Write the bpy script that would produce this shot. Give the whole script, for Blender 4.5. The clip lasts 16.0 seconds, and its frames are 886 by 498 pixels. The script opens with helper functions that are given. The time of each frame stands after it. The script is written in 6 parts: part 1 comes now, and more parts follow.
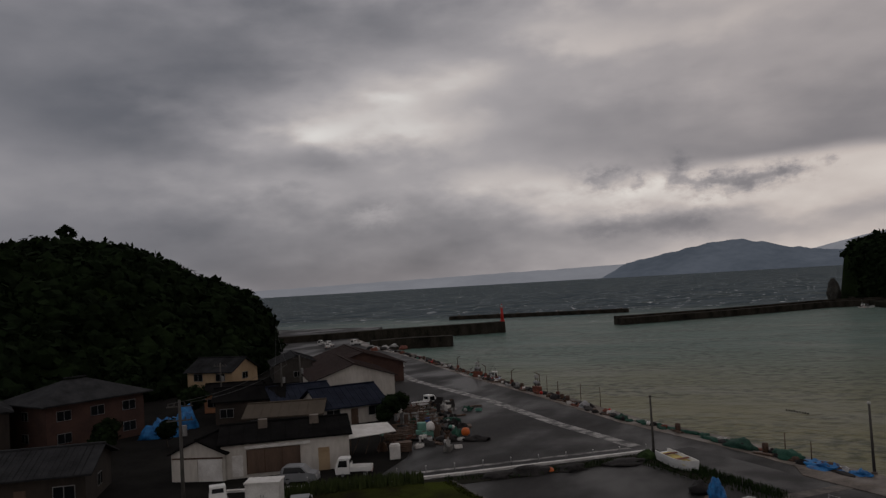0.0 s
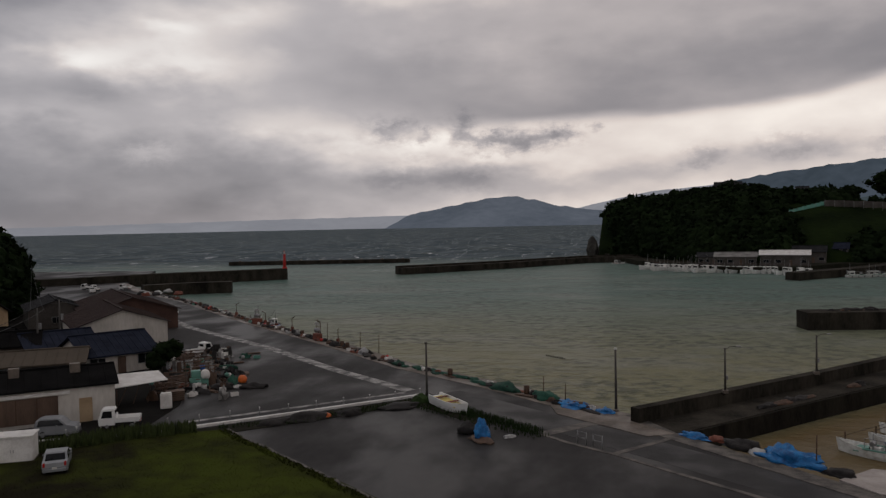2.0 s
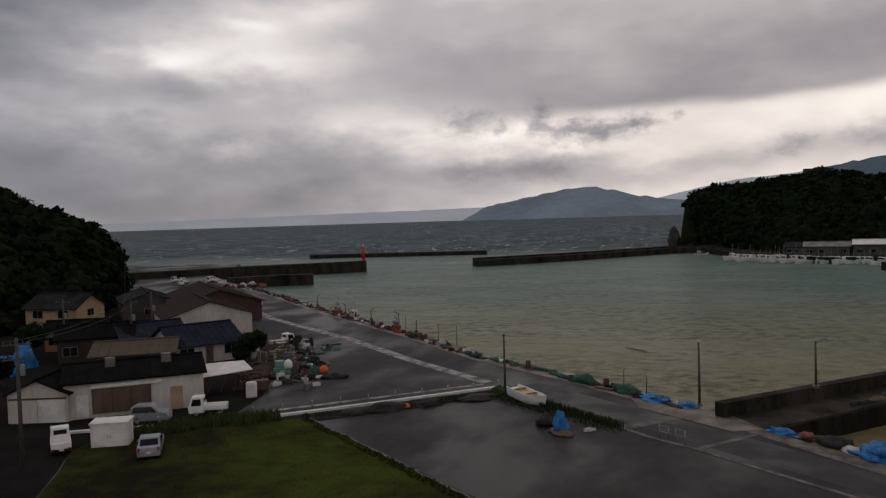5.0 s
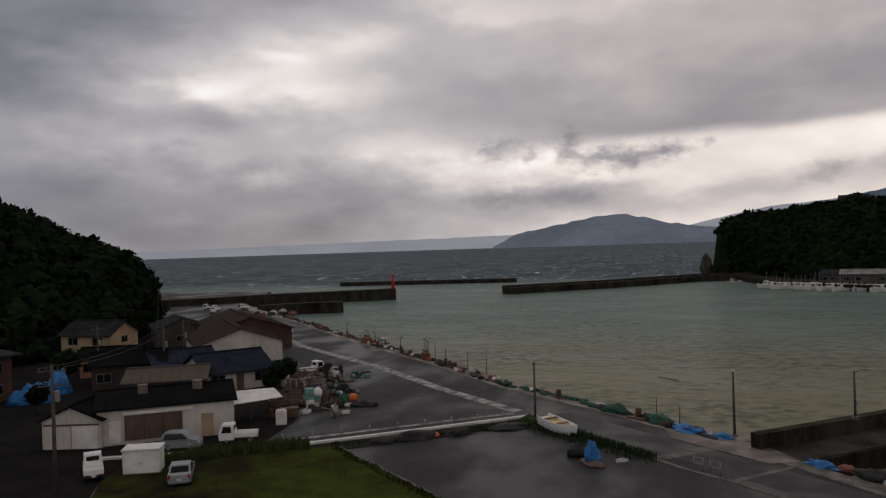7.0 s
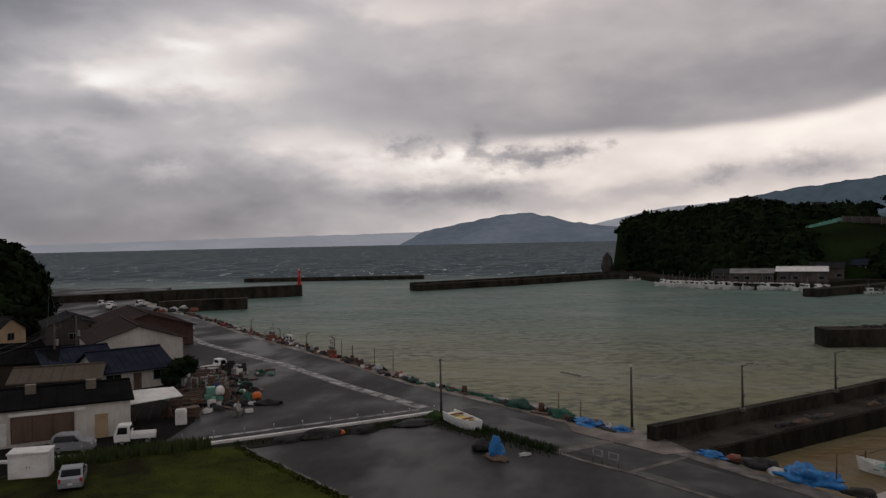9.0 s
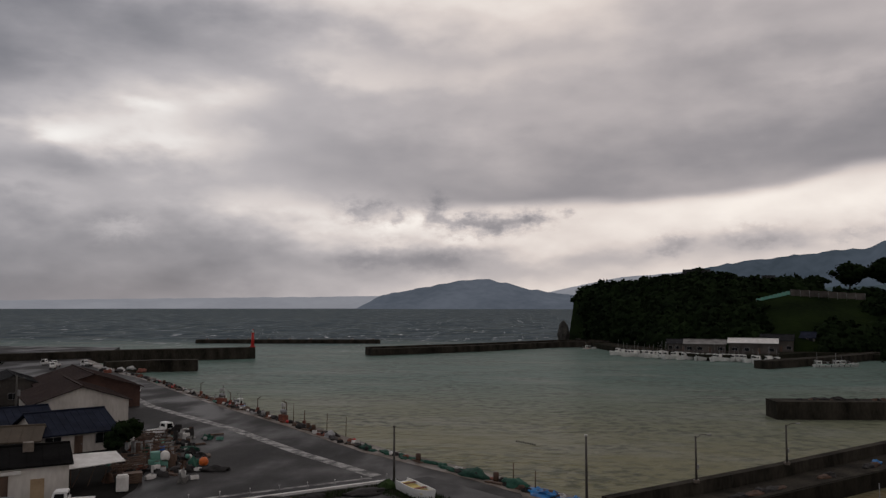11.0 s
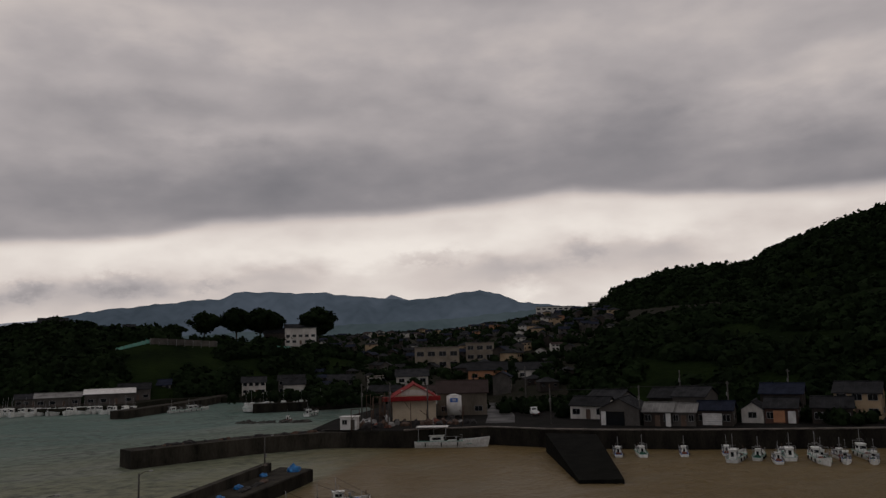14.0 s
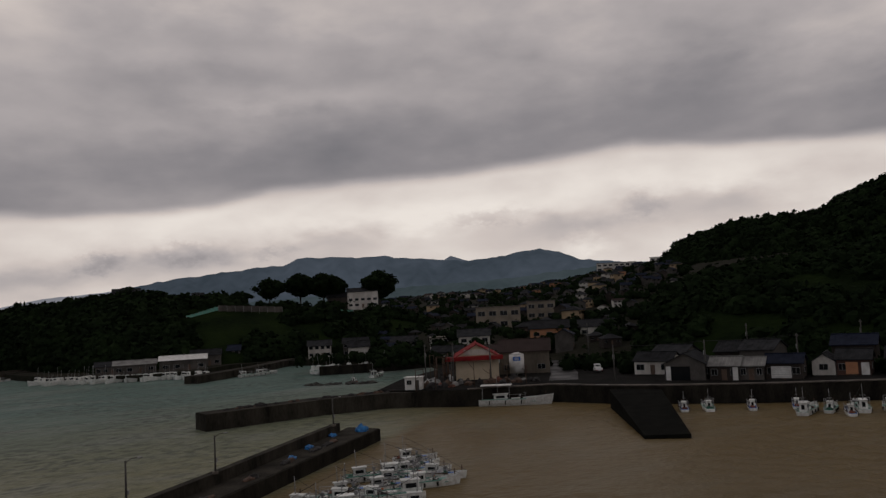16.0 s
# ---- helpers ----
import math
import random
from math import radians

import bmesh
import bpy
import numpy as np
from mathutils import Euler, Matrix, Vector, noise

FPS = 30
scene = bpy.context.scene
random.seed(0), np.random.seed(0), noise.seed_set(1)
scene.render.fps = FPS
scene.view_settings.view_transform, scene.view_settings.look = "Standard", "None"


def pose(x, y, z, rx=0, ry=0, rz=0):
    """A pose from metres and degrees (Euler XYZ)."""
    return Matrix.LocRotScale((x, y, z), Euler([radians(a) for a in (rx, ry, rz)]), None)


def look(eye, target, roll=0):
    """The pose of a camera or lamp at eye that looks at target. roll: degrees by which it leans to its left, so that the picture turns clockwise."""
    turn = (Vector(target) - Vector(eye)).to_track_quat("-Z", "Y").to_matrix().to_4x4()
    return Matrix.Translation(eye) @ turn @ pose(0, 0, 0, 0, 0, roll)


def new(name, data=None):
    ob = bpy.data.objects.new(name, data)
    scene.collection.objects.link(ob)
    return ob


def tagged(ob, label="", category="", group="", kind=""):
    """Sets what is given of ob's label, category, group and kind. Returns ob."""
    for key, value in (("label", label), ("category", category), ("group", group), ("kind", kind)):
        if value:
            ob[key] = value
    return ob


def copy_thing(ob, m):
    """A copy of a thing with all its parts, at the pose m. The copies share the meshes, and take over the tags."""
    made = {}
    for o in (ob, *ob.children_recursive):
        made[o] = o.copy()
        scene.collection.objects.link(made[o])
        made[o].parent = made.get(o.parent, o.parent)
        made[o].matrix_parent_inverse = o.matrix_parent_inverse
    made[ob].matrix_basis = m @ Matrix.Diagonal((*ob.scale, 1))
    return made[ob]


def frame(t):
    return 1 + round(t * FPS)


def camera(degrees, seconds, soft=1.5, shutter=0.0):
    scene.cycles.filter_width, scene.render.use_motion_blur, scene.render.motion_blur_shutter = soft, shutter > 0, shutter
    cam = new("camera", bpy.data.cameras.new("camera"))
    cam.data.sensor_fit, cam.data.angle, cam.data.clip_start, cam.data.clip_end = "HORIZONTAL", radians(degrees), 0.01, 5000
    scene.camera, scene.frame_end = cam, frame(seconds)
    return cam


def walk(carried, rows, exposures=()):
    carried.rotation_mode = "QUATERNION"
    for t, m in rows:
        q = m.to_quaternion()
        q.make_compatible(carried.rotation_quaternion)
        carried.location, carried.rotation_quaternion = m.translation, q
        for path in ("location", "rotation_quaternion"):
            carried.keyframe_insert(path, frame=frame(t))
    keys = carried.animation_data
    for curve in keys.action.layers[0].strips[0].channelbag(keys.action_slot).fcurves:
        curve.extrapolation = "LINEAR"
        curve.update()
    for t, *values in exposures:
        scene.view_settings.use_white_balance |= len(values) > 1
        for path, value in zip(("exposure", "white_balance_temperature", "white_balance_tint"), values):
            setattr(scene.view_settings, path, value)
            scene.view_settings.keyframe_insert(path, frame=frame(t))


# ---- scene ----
cam = camera(58.62, 16.0, soft=1.35)
EYE = (0.0, 0.0, 17.5)
# seconds, tilt, lean, turn
PATH = (
    (0.0, 92.491, -3.353, 26.269),
    (0.5, 87.854, -1.622, 19.552),
    (1.0, 89.571, -0.719, 12.662),
    (1.5, 88.695, -1.245, 11.237),
    (2.0, 88.129, -1.149, 10.907),
    (2.5, 87.897, 0.513, 10.073),
    (3.0, 87.560, 0.731, 9.851),
    (3.5, 87.014, -0.003, 9.664),
    (4.0, 86.896, -0.580, 12.367),
    (4.5, 85.739, -0.895, 14.476),
    (5.0, 87.684, -1.757, 16.516),
    (5.2, 88.566, -2.146, 17.224),
    (7.3, 89.758, -1.820, 18.614),
    (7.5, 89.119, -1.655, 17.742),
    (8.0, 89.024, -1.695, 13.702),
    (8.2, 88.948, -1.338, 11.742),
    (10.3, 93.881, -0.550, 12.323),
    (10.5, 97.015, -0.081, 11.026),
    (11.0, 94.026, 0.053, 8.814),
    (11.5, 94.764, -0.512, -1.079),
    (12.0, 96.133, -1.197, -14.293),
    (12.5, 95.183, -1.136, -21.542),
    (13.0, 96.063, -1.523, -27.441),
    (13.5, 97.483, -1.645, -33.355),
    (14.0, 96.991, -1.468, -35.340),
    (14.5, 96.658, -1.149, -32.538),
    (15.0, 97.704, 0.025, -36.936),
    (15.5, 97.434, -1.786, -38.902),
    (16.0, 94.296, -3.013, -30.986),
)


def held(tilt, lean, turn):
    m = Matrix.Rotation(radians(turn), 4, "Z") @ Matrix.Rotation(radians(tilt), 4, "X") @ Matrix.Rotation(radians(lean), 4, "Z")
    return Matrix.Translation(EYE) @ m


walk(cam, [(t, held(a, b, c)) for t, a, b, c in PATH], exposures=(
    (0.0, -0.34), (0.5, -0.18), (1.0, -0.05), (2.0, 0.05), (5.0, 0.16), (8.0, 0.16), (10.5, 0.16), (11.0, 0.08), (12.0, 0.02), (12.5, 0.0), (14.0, -0.10), (16.0, -0.15)))

# ---- sky: a storm overcast with a bright strip along the horizon ----
world = bpy.data.worlds.new("sky")
scene.world = world
world.use_nodes = True
wt = world.node_tree
wt.nodes.clear()


def link(tree, value, socket):
    if isinstance(value, (int, float)):
        socket.default_value = value
    else:
        tree.links.new(value, socket)


def op(kind, a, b=0.0, c=0.0, tree=wt):
    n = tree.nodes.new("ShaderNodeMath")
    n.operation = kind
    link(tree, a, n.inputs[0]), link(tree, b, n.inputs[1]), link(tree, c, n.inputs[2])
    return n.outputs[0]


def ramp(tree, fac, stops):
    n = tree.nodes.new("ShaderNodeValToRGB")
    el = n.color_ramp.elements
    while len(el) < len(stops):
        el.new(0.5)
    for e, (p, c) in zip(el, stops):
        e.position, e.color = p, (*c, 1)
    link(tree, fac, n.inputs[0])
    return n.outputs[0]


coord = wt.nodes.new("ShaderNodeTexCoord")
split = wt.nodes.new("ShaderNodeSeparateXYZ")
wt.links.new(coord.outputs["Generated"], split.inputs[0])
AZ = op("MULTIPLY", op("ARCTAN2", split.outputs[0], split.outputs[1]), 57.29578)
EL = op("MULTIPLY", op("ARCSINE", split.outputs[2]), 57.29578)


def clouds(sx, sy, detail, seed, rough=0.55):
    j = wt.nodes.new("ShaderNodeCombineXYZ")
    link(wt, op("MULTIPLY", AZ, 1 / sx), j.inputs[0])
    link(wt, op("MULTIPLY", EL, 1 / sy), j.inputs[1])
    j.inputs[2].default_value = seed
    n = wt.nodes.new("ShaderNodeTexNoise")
    n.inputs["Scale"].default_value, n.inputs["Detail"].default_value, n.inputs["Roughness"].default_value = 1, detail, rough
    wt.links.new(j.outputs[0], n.inputs["Vector"])
    return op("SUBTRACT", n.outputs["Fac"], 0.5)


n_big, n_mid, n_fine = clouds(17, 6.0, 3, 1.3, 0.5), clouds(7, 3.0, 4, 7.7, 0.5), clouds(2.0, 1.1, 4, 3.1, 0.5)
n_lump = clouds(4.0, 2.0, 4, 11.2, 0.52)
WAZ = op("ADD", AZ, op("ADD", op("MULTIPLY", n_mid, 8), op("MULTIPLY", n_lump, 5)))
WEL = op("ADD", EL, op("ADD", op("MULTIPLY", n_big, 2.2), op("MULTIPLY", n_lump, 2.6)))
FAZ = op("ADD", AZ, op("MULTIPLY", clouds(1.5, 1.0, 5, 21.0), 3.0))
FEL = op("ADD", EL, op("MULTIPLY", clouds(1.3, 0.8, 5, 5.5, 0.65), 2.2))


def puff(amount, az, el, saz, sel, lean=0.0, fine=False):
    """A soft patch of cloud at a bearing and height, in degrees."""
    u, v = (FAZ, FEL) if fine else (WAZ, WEL)
    a = op("SUBTRACT", u, az)
    b = op("SUBTRACT", op("SUBTRACT", v, el), op("MULTIPLY", a, lean))
    a, b = op("MULTIPLY", a, 1 / saz), op("MULTIPLY", b, 1 / sel)
    g = op("EXPONENT", op("MULTIPLY", op("ADD", op("MULTIPLY", a, a), op("MULTIPLY", b, b)), -1.0))
    return op("MULTIPLY", g, amount)


def step(value, low, high):
    n = wt.nodes.new("ShaderNodeMapRange")
    n.interpolation_type = "SMOOTHERSTEP"
    link(wt, value, n.inputs[0])
    n.inputs[1].default_value, n.inputs[2].default_value = low, high
    return n.outputs[0]


# height of the under-edge of the long dark cloud bank, along the horizon
brow = ramp(wt, op("MULTIPLY_ADD", AZ, 1 / 140, 60 / 140), [((a + 60) / 140, (h / 20,) * 3) for a, h in ((-60, 10.0), (-28, 7.6), (-7, 7.1), (3, 7.4), (12, 8.1), (19, 9.0), (34, 10.0), (45, 11.0), (62, 9.6))])
over = op("SUBTRACT", op("ADD", EL, op("ADD", op("MULTIPLY", n_big, 1.6), op("MULTIPLY", n_mid, 1.3))), op("MULTIPLY", brow, 20.0))
below = op("SUBTRACT", 1.0, step(over, -1.1, 0.5))
strip = op("MULTIPLY", below, step(WAZ, -34, 0))
shelf = op("MULTIPLY", op("MULTIPLY", step(over, -0.6, 0.4), op("SUBTRACT", 1.0, step(over, 1.2, 6.5))), step(WAZ, -24, -4))
tone = op("ADD", 0.585, op("MULTIPLY", n_big, 0.40))
tone = op("ADD", tone, op("MULTIPLY", n_mid, 0.24))
tone = op("ADD", tone, op("MULTIPLY", n_lump, 0.10))
tone = op("ADD", tone, op("MULTIPLY", n_fine, 0.035))
tone = op("ADD", tone, op("MULTIPLY", strip, 0.32))
tone = op("ADD", tone, op("MULTIPLY", shelf, -0.12))
for p in (
    # lit breaks in the cloud
    puff(0.28, -33, 12.3, 6.5, 1.5, 0.05), puff(0.16, -30, 13.4, 2.2, 0.8), puff(0.14, -35, 11.4, 2.0, 0.7), puff(0.26, -26, 11.0, 5.0, 1.4), puff(0.26, -25, 14.4, 4.5, 1.4), puff(0.14, -40, 10.2, 5, 1.2), puff(0.14, -36, 7.6, 4.5, 0.9), puff(0.10, -46, 8.8, 4, 1.0),
    puff(0.26, -20, 22.6, 9, 2.2), puff(0.16, -8, 20.5, 9, 2.0), puff(0.18, -15.5, 16.6, 5, 1.3), puff(0.12, -5, 16.5, 7, 1.1, 0.1), puff(0.16, -2, 22.5, 9, 2.2), puff(0.13, 20, 15.2, 6, 0.8, 0.02), puff(0.12, 20, 21.8, 14, 2.6), puff(0.07, 13, 18, 7, 1.2),
    puff(0.06, 46, 21, 14, 3), puff(0.10, 30, 6.8, 12, 1.3), puff(0.10, 52, 8.0, 9, 1.2), puff(0.12, 70, 17, 12, 2.5), puff(0.14, -12, 6.3, 9, 1.4), puff(0.16, -22, 7.6, 6, 1.3), puff(0.10, -12, 18.8, 7, 1.4),
    # heavy masses
    puff(-0.12, -34, 9.2, 3.2, 0.8), puff(-0.20, -54, 14.0, 12, 5.0), puff(-0.22, -42, 18.5, 12, 2.6), puff(-0.24, -45, 4.4, 15, 2.6), puff(-0.17, -47, 12, 7, 3.5), puff(-0.10, -40, 15.5, 5, 1.4), puff(0.09, -10, 12.6, 13, 2.4), puff(-0.22, -36, 0.9, 17, 2.2), puff(-0.10, -24, 4.0, 8, 2.0), puff(-0.08, -13, 11.5, 10, 1.6, 0.03),
    puff(-0.07, 42, 14.6, 12, 1.6, 0.12), puff(-0.08, 58, 13.5, 12, 2.2), puff(-0.06, 8, 11.5, 14, 1.6, 0.04),
    # low heaps over the bay and the range
    puff(-0.20, -8.6, 3.2, 4.2, 0.9), puff(-0.14, -9.0, 3.0, 2.6, 0.7, 0, True), puff(0.10, -7.6, 4.5, 1.6, 0.4, 0, True), puff(0.09, -12.6, 4.4, 1.8, 0.4, 0, True), puff(-0.12, -14.5, 3.4, 2.4, 0.7, 0, True), puff(0.10, -31, 5.2, 2.0, 0.5, 0, True), puff(-0.15, -15, 2.6, 5, 1.0), puff(-0.20, -2, 2.2, 6, 0.8), puff(-0.18, 5, 3.0, 5, 0.7), puff(-0.20, 13, 3.9, 6, 0.8), puff(-0.12, 23, 5.0, 6, 0.8), puff(-0.16, 39, 5.0, 5, 1.1), puff(-0.16, 50, 6.2, 6, 1.2), puff(-0.10, 60, 7.6, 7, 1.2),
    puff(0.10, -31.5, 4.8, 1.6, 0.6, 0, True), puff(-0.14, 34.5, 6.4, 3.4, 0.5, 0, True), puff(-0.16, 45.5, 6.6, 1.5, 0.9, 0, True), puff(0.10, 41, 4.0, 1.6, 0.7, 0, True),
    puff(-0.22, 7.4, 4.2, 1.3, 0.55, 0, True), puff(-0.18, 13.0, 4.7, 2.4, 0.6, 0, True), puff(-0.12, 18.5, 4.5, 1.6, 0.4, 0, True),
    # torn dark scraps
    puff(-0.30, -14.6, 6.7, 1.7, 0.65, 0, True), puff(-0.28, -12.2, 6.3, 0.7, 0.45, 0, True), puff(-0.42, -9.2, 6.5, 0.9, 0.95, 0, True), puff(-0.30, -7.4, 5.9, 1.2, 0.45, 0, True),
    puff(-0.44, -4.8, 5.8, 2.3, 0.75, 0.05, True), puff(-0.36, -2.3, 6.2, 1.1, 0.55, 0, True), puff(-0.2, 0.4, 6.5, 0.5, 0.3, 0, True)):
    tone = op("ADD", tone, p)
cool = wt.nodes.new("ShaderNodeMixRGB")
cool.blend_type = "MULTIPLY"
cool.inputs[2].default_value = (0.94, 0.99, 1.04, 1)
link(wt, step(AZ, 6, -36), cool.inputs[0])
cloud = ramp(wt, tone, ((0.0, (0.085, 0.09, 0.11)), (0.25, (0.16, 0.158, 0.175)), (0.45, (0.28, 0.262, 0.275)), (0.65, (0.45, 0.41, 0.41)), (0.82, (0.66, 0.585, 0.55)), (1.0, (0.90, 0.83, 0.77))))
nishita = wt.nodes.new("ShaderNodeTexSky")
nishita.sky_type, nishita.sun_disc = "NISHITA", False
nishita.sun_elevation, nishita.sun_rotation = radians(14), radians(-30)
thin = wt.nodes.new("ShaderNodeMixRGB")
thin.blend_type = "ADD"
thin.inputs[0].default_value = 0.0006
wt.links.new(cloud, cool.inputs[1])
wt.links.new(cool.outputs[0], thin.inputs[1])
wt.links.new(nishita.outputs[0], thin.inputs[2])
bg = wt.nodes.new("ShaderNodeBackground")
bg.inputs[1].default_value = 1.0
wt.links.new(thin.outputs[0], bg.inputs[0])
out = wt.nodes.new("ShaderNodeOutputWorld")
wt.links.new(bg.outputs[0], out.inputs[0])

sun = new("sun", bpy.data.lights.new("sun", "SUN"))
sun.data.energy, sun.data.angle, sun.data.color = 0.15, radians(30), (1, 0.93, 0.86)
sun.matrix_world = look((0, 0, 0), (math.sin(radians(30)), -math.cos(radians(30)), -1.6))

# ---- materials ----
MATS = {}


def mat(name, base, rough=0.8, second=None, scale=1.0, bump=0.0, bump_scale=6.0, metal=0.0, rough2=None, stretch=(1, 1, 1), vary=0.0, spec=0.3, low=0.35, high=0.65):
    """A surface of two tones in noise at two sizes, with relief; vary: lightness shift from object to object."""
    if name in MATS:
        return MATS[name]
    m = bpy.data.materials.new(name)
    m.use_nodes = True
    t = m.node_tree
    b = t.nodes["Principled BSDF"]
    b.inputs["Metallic"].default_value, b.inputs["Roughness"].default_value = metal, rough
    b.inputs["Specular IOR Level"].default_value = spec
    geo = t.nodes.new("ShaderNodeNewGeometry")
    mp = t.nodes.new("ShaderNodeMapping")
    mp.inputs["Scale"].default_value = stretch
    t.links.new(geo.outputs["Position"], mp.inputs[0])

    def noise_at(s, d):
        n = t.nodes.new("ShaderNodeTexNoise")
        n.inputs["Scale"].default_value, n.inputs["Detail"].default_value = s, d
        t.links.new(mp.outputs[0], n.inputs["Vector"])
        return n.outputs["Fac"]
    a = noise_at(scale, 6)
    second = second or tuple(c * 0.72 for c in base)
    mixed = ramp(t, op("ADD", op("MULTIPLY", a, 0.7, tree=t), op("MULTIPLY", noise_at(scale * 9, 3), 0.3, tree=t), tree=t), ((low, second), (high, base)))
    if vary:
        info = t.nodes.new("ShaderNodeObjectInfo")
        h = t.nodes.new("ShaderNodeHueSaturation")
        link(t, op("ADD", 1 - vary, op("MULTIPLY", info.outputs["Random"], 2 * vary, tree=t), tree=t), h.inputs["Value"])
        t.links.new(mixed, h.inputs["Color"])
        mixed = h.outputs[0]
    t.links.new(mixed, b.inputs["Base Color"])
    if rough2 is not None:
        link(t, op("ADD", rough, op("MULTIPLY", step_in(t, noise_at(scale * 0.6, 5), 0.4, 0.62), rough2 - rough, tree=t), tree=t), b.inputs["Roughness"])
    if bump:
        bm = t.nodes.new("ShaderNodeBump")
        bm.inputs["Strength"].default_value, bm.inputs["Distance"].default_value = 1.0, bump
        t.links.new(noise_at(bump_scale, 4), bm.inputs["Height"])
        t.links.new(bm.outputs[0], b.inputs["Normal"])
    MATS[name] = m
    return m


def step_in(t, value, low, high):
    n = t.nodes.new("ShaderNodeMapRange")
    n.interpolation_type = "SMOOTHSTEP"
    link(t, value, n.inputs[0])
    n.inputs[1].default_value, n.inputs[2].default_value = low, high
    return n.outputs[0]


def haze_glow(name, base, second, scale, low, high):
    """A plain distant backdrop: rain and haze are painted into its glowing colour."""
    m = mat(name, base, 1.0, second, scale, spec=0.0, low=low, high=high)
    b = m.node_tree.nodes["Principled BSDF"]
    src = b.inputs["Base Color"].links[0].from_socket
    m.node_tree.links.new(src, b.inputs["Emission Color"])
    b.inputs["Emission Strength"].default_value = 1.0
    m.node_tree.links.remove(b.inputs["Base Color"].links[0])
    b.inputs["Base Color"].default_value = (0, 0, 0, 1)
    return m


asphalt = mat("wet_asphalt", (0.031, 0.029, 0.028), 0.75, (0.011, 0.0105, 0.0105), 0.16, 0.006, 40, rough2=0.40, stretch=(1, 0.5, 1), spec=0.17)
asphalt_new = mat("dark_asphalt", (0.022, 0.021, 0.021), 0.6, (0.010, 0.010, 0.010), 0.3, 0.004, 40, rough2=0.42, spec=0.17)
concrete = mat("wet_concrete", (0.19, 0.158, 0.13), 0.75, (0.06, 0.05, 0.041), 0.4, 0.01, 8, rough2=0.4)
old_wall = mat("stained_seawall_concrete", (0.052, 0.046, 0.036), 0.9, (0.011, 0.010, 0.008), 0.35, 0.03, 4, stretch=(1, 1, 0.4), spec=0.06)
dark_wall = mat("weed_dark_quay_wall", (0.030, 0.027, 0.021), 0.9, (0.009, 0.008, 0.007), 0.5, 0.03, 3, stretch=(1, 1, 0.4), spec=0.04)
grass_m = mat("wet_grass", (0.046, 0.058, 0.010), 1.0, (0.016, 0.0145, 0.008), 0.05, 0.05, 7, spec=0.02, low=0.43, high=0.60)
earth = mat("bare_earth", (0.030, 0.028, 0.020), 0.95, (0.013, 0.014, 0.010), 0.3, 0.04, 5, spec=0.03)
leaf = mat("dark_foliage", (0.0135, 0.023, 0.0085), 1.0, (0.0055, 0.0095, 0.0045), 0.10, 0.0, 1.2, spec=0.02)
mud_m = mat("dark_wet_mud", (0.017, 0.016, 0.0145), 0.95, (0.007, 0.0065, 0.006), 0.25, 0.02, 5, spec=0.03)
leaf2 = mat("bush_foliage", (0.032, 0.058, 0.016), 0.9, (0.014, 0.026, 0.009), 0.8, 0.1, 3, spec=0.15)
weed_m = mat("tall_grass", (0.075, 0.098, 0.034), 0.9, (0.03, 0.042, 0.015), 1.2, spec=0.1)
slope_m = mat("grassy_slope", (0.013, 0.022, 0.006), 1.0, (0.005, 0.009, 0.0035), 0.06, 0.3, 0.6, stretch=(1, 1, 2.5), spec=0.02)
bark = mat("bark", (0.06, 0.05, 0.04), 0.9, None, 2, 0.02, 8)
rock = mat("sea_rock", (0.07, 0.065, 0.055), 0.85, (0.02, 0.02, 0.017), 0.3, 0.15, 1.0)
boat_m = mat("grimy_white_hull", (0.68, 0.69, 0.66), 0.5, (0.46, 0.445, 0.41), 2.5, 0.004, 12, vary=0.2, low=0.36, high=0.56)
white = mat("weathered_white_paint", (0.72, 0.71, 0.68), 0.55, (0.48, 0.46, 0.43), 0.8, 0.002, 20)
joint_m = mat("dirty_concrete_joint", (0.13, 0.115, 0.10), 0.7, (0.03, 0.027, 0.024), 0.9, 0.004, 12, low=0.38, high=0.6)
pale_cream = mat("pale_cream_wall", (0.56, 0.46, 0.33), 0.8, (0.42, 0.34, 0.24), 0.35, 0.004, 10)
sheet_m = mat("weathered_pale_sheet", (0.24, 0.235, 0.22), 0.6, (0.09, 0.085, 0.08), 0.5, 0.006, 6, vary=0.25)
line_m = mat("worn_road_paint", (0.34, 0.33, 0.31), 0.6, (0.03, 0.029, 0.028), 0.8, low=0.42, high=0.60)
wallw = mat("white_wall", (0.60, 0.57, 0.52), 0.8, (0.36, 0.33, 0.29), 0.35, 0.004, 10, stretch=(1, 1, 0.3), vary=0.12)
wallc = mat("cream_wall", (0.42, 0.31, 0.19), 0.8, (0.27, 0.19, 0.11), 0.35, 0.004, 10, vary=0.1)
wallo = mat("orange_plaster_wall", (0.46, 0.22, 0.11), 0.8, (0.32, 0.15, 0.08), 0.4, 0.004, 10)
wallp = mat("reddish_plaster_wall", (0.085, 0.045, 0.034), 0.85, (0.045, 0.025, 0.02), 0.4, 0.004, 10)
wallg = mat("grey_wall", (0.095, 0.085, 0.075), 0.85, (0.04, 0.036, 0.032), 0.35, 0.004, 10, vary=0.2)
wallb = mat("dark_board_wall", (0.042, 0.032, 0.025), 0.8, (0.02, 0.016, 0.013), 0.5, 0.01, 8, stretch=(1, 1, 0.3), vary=0.25)
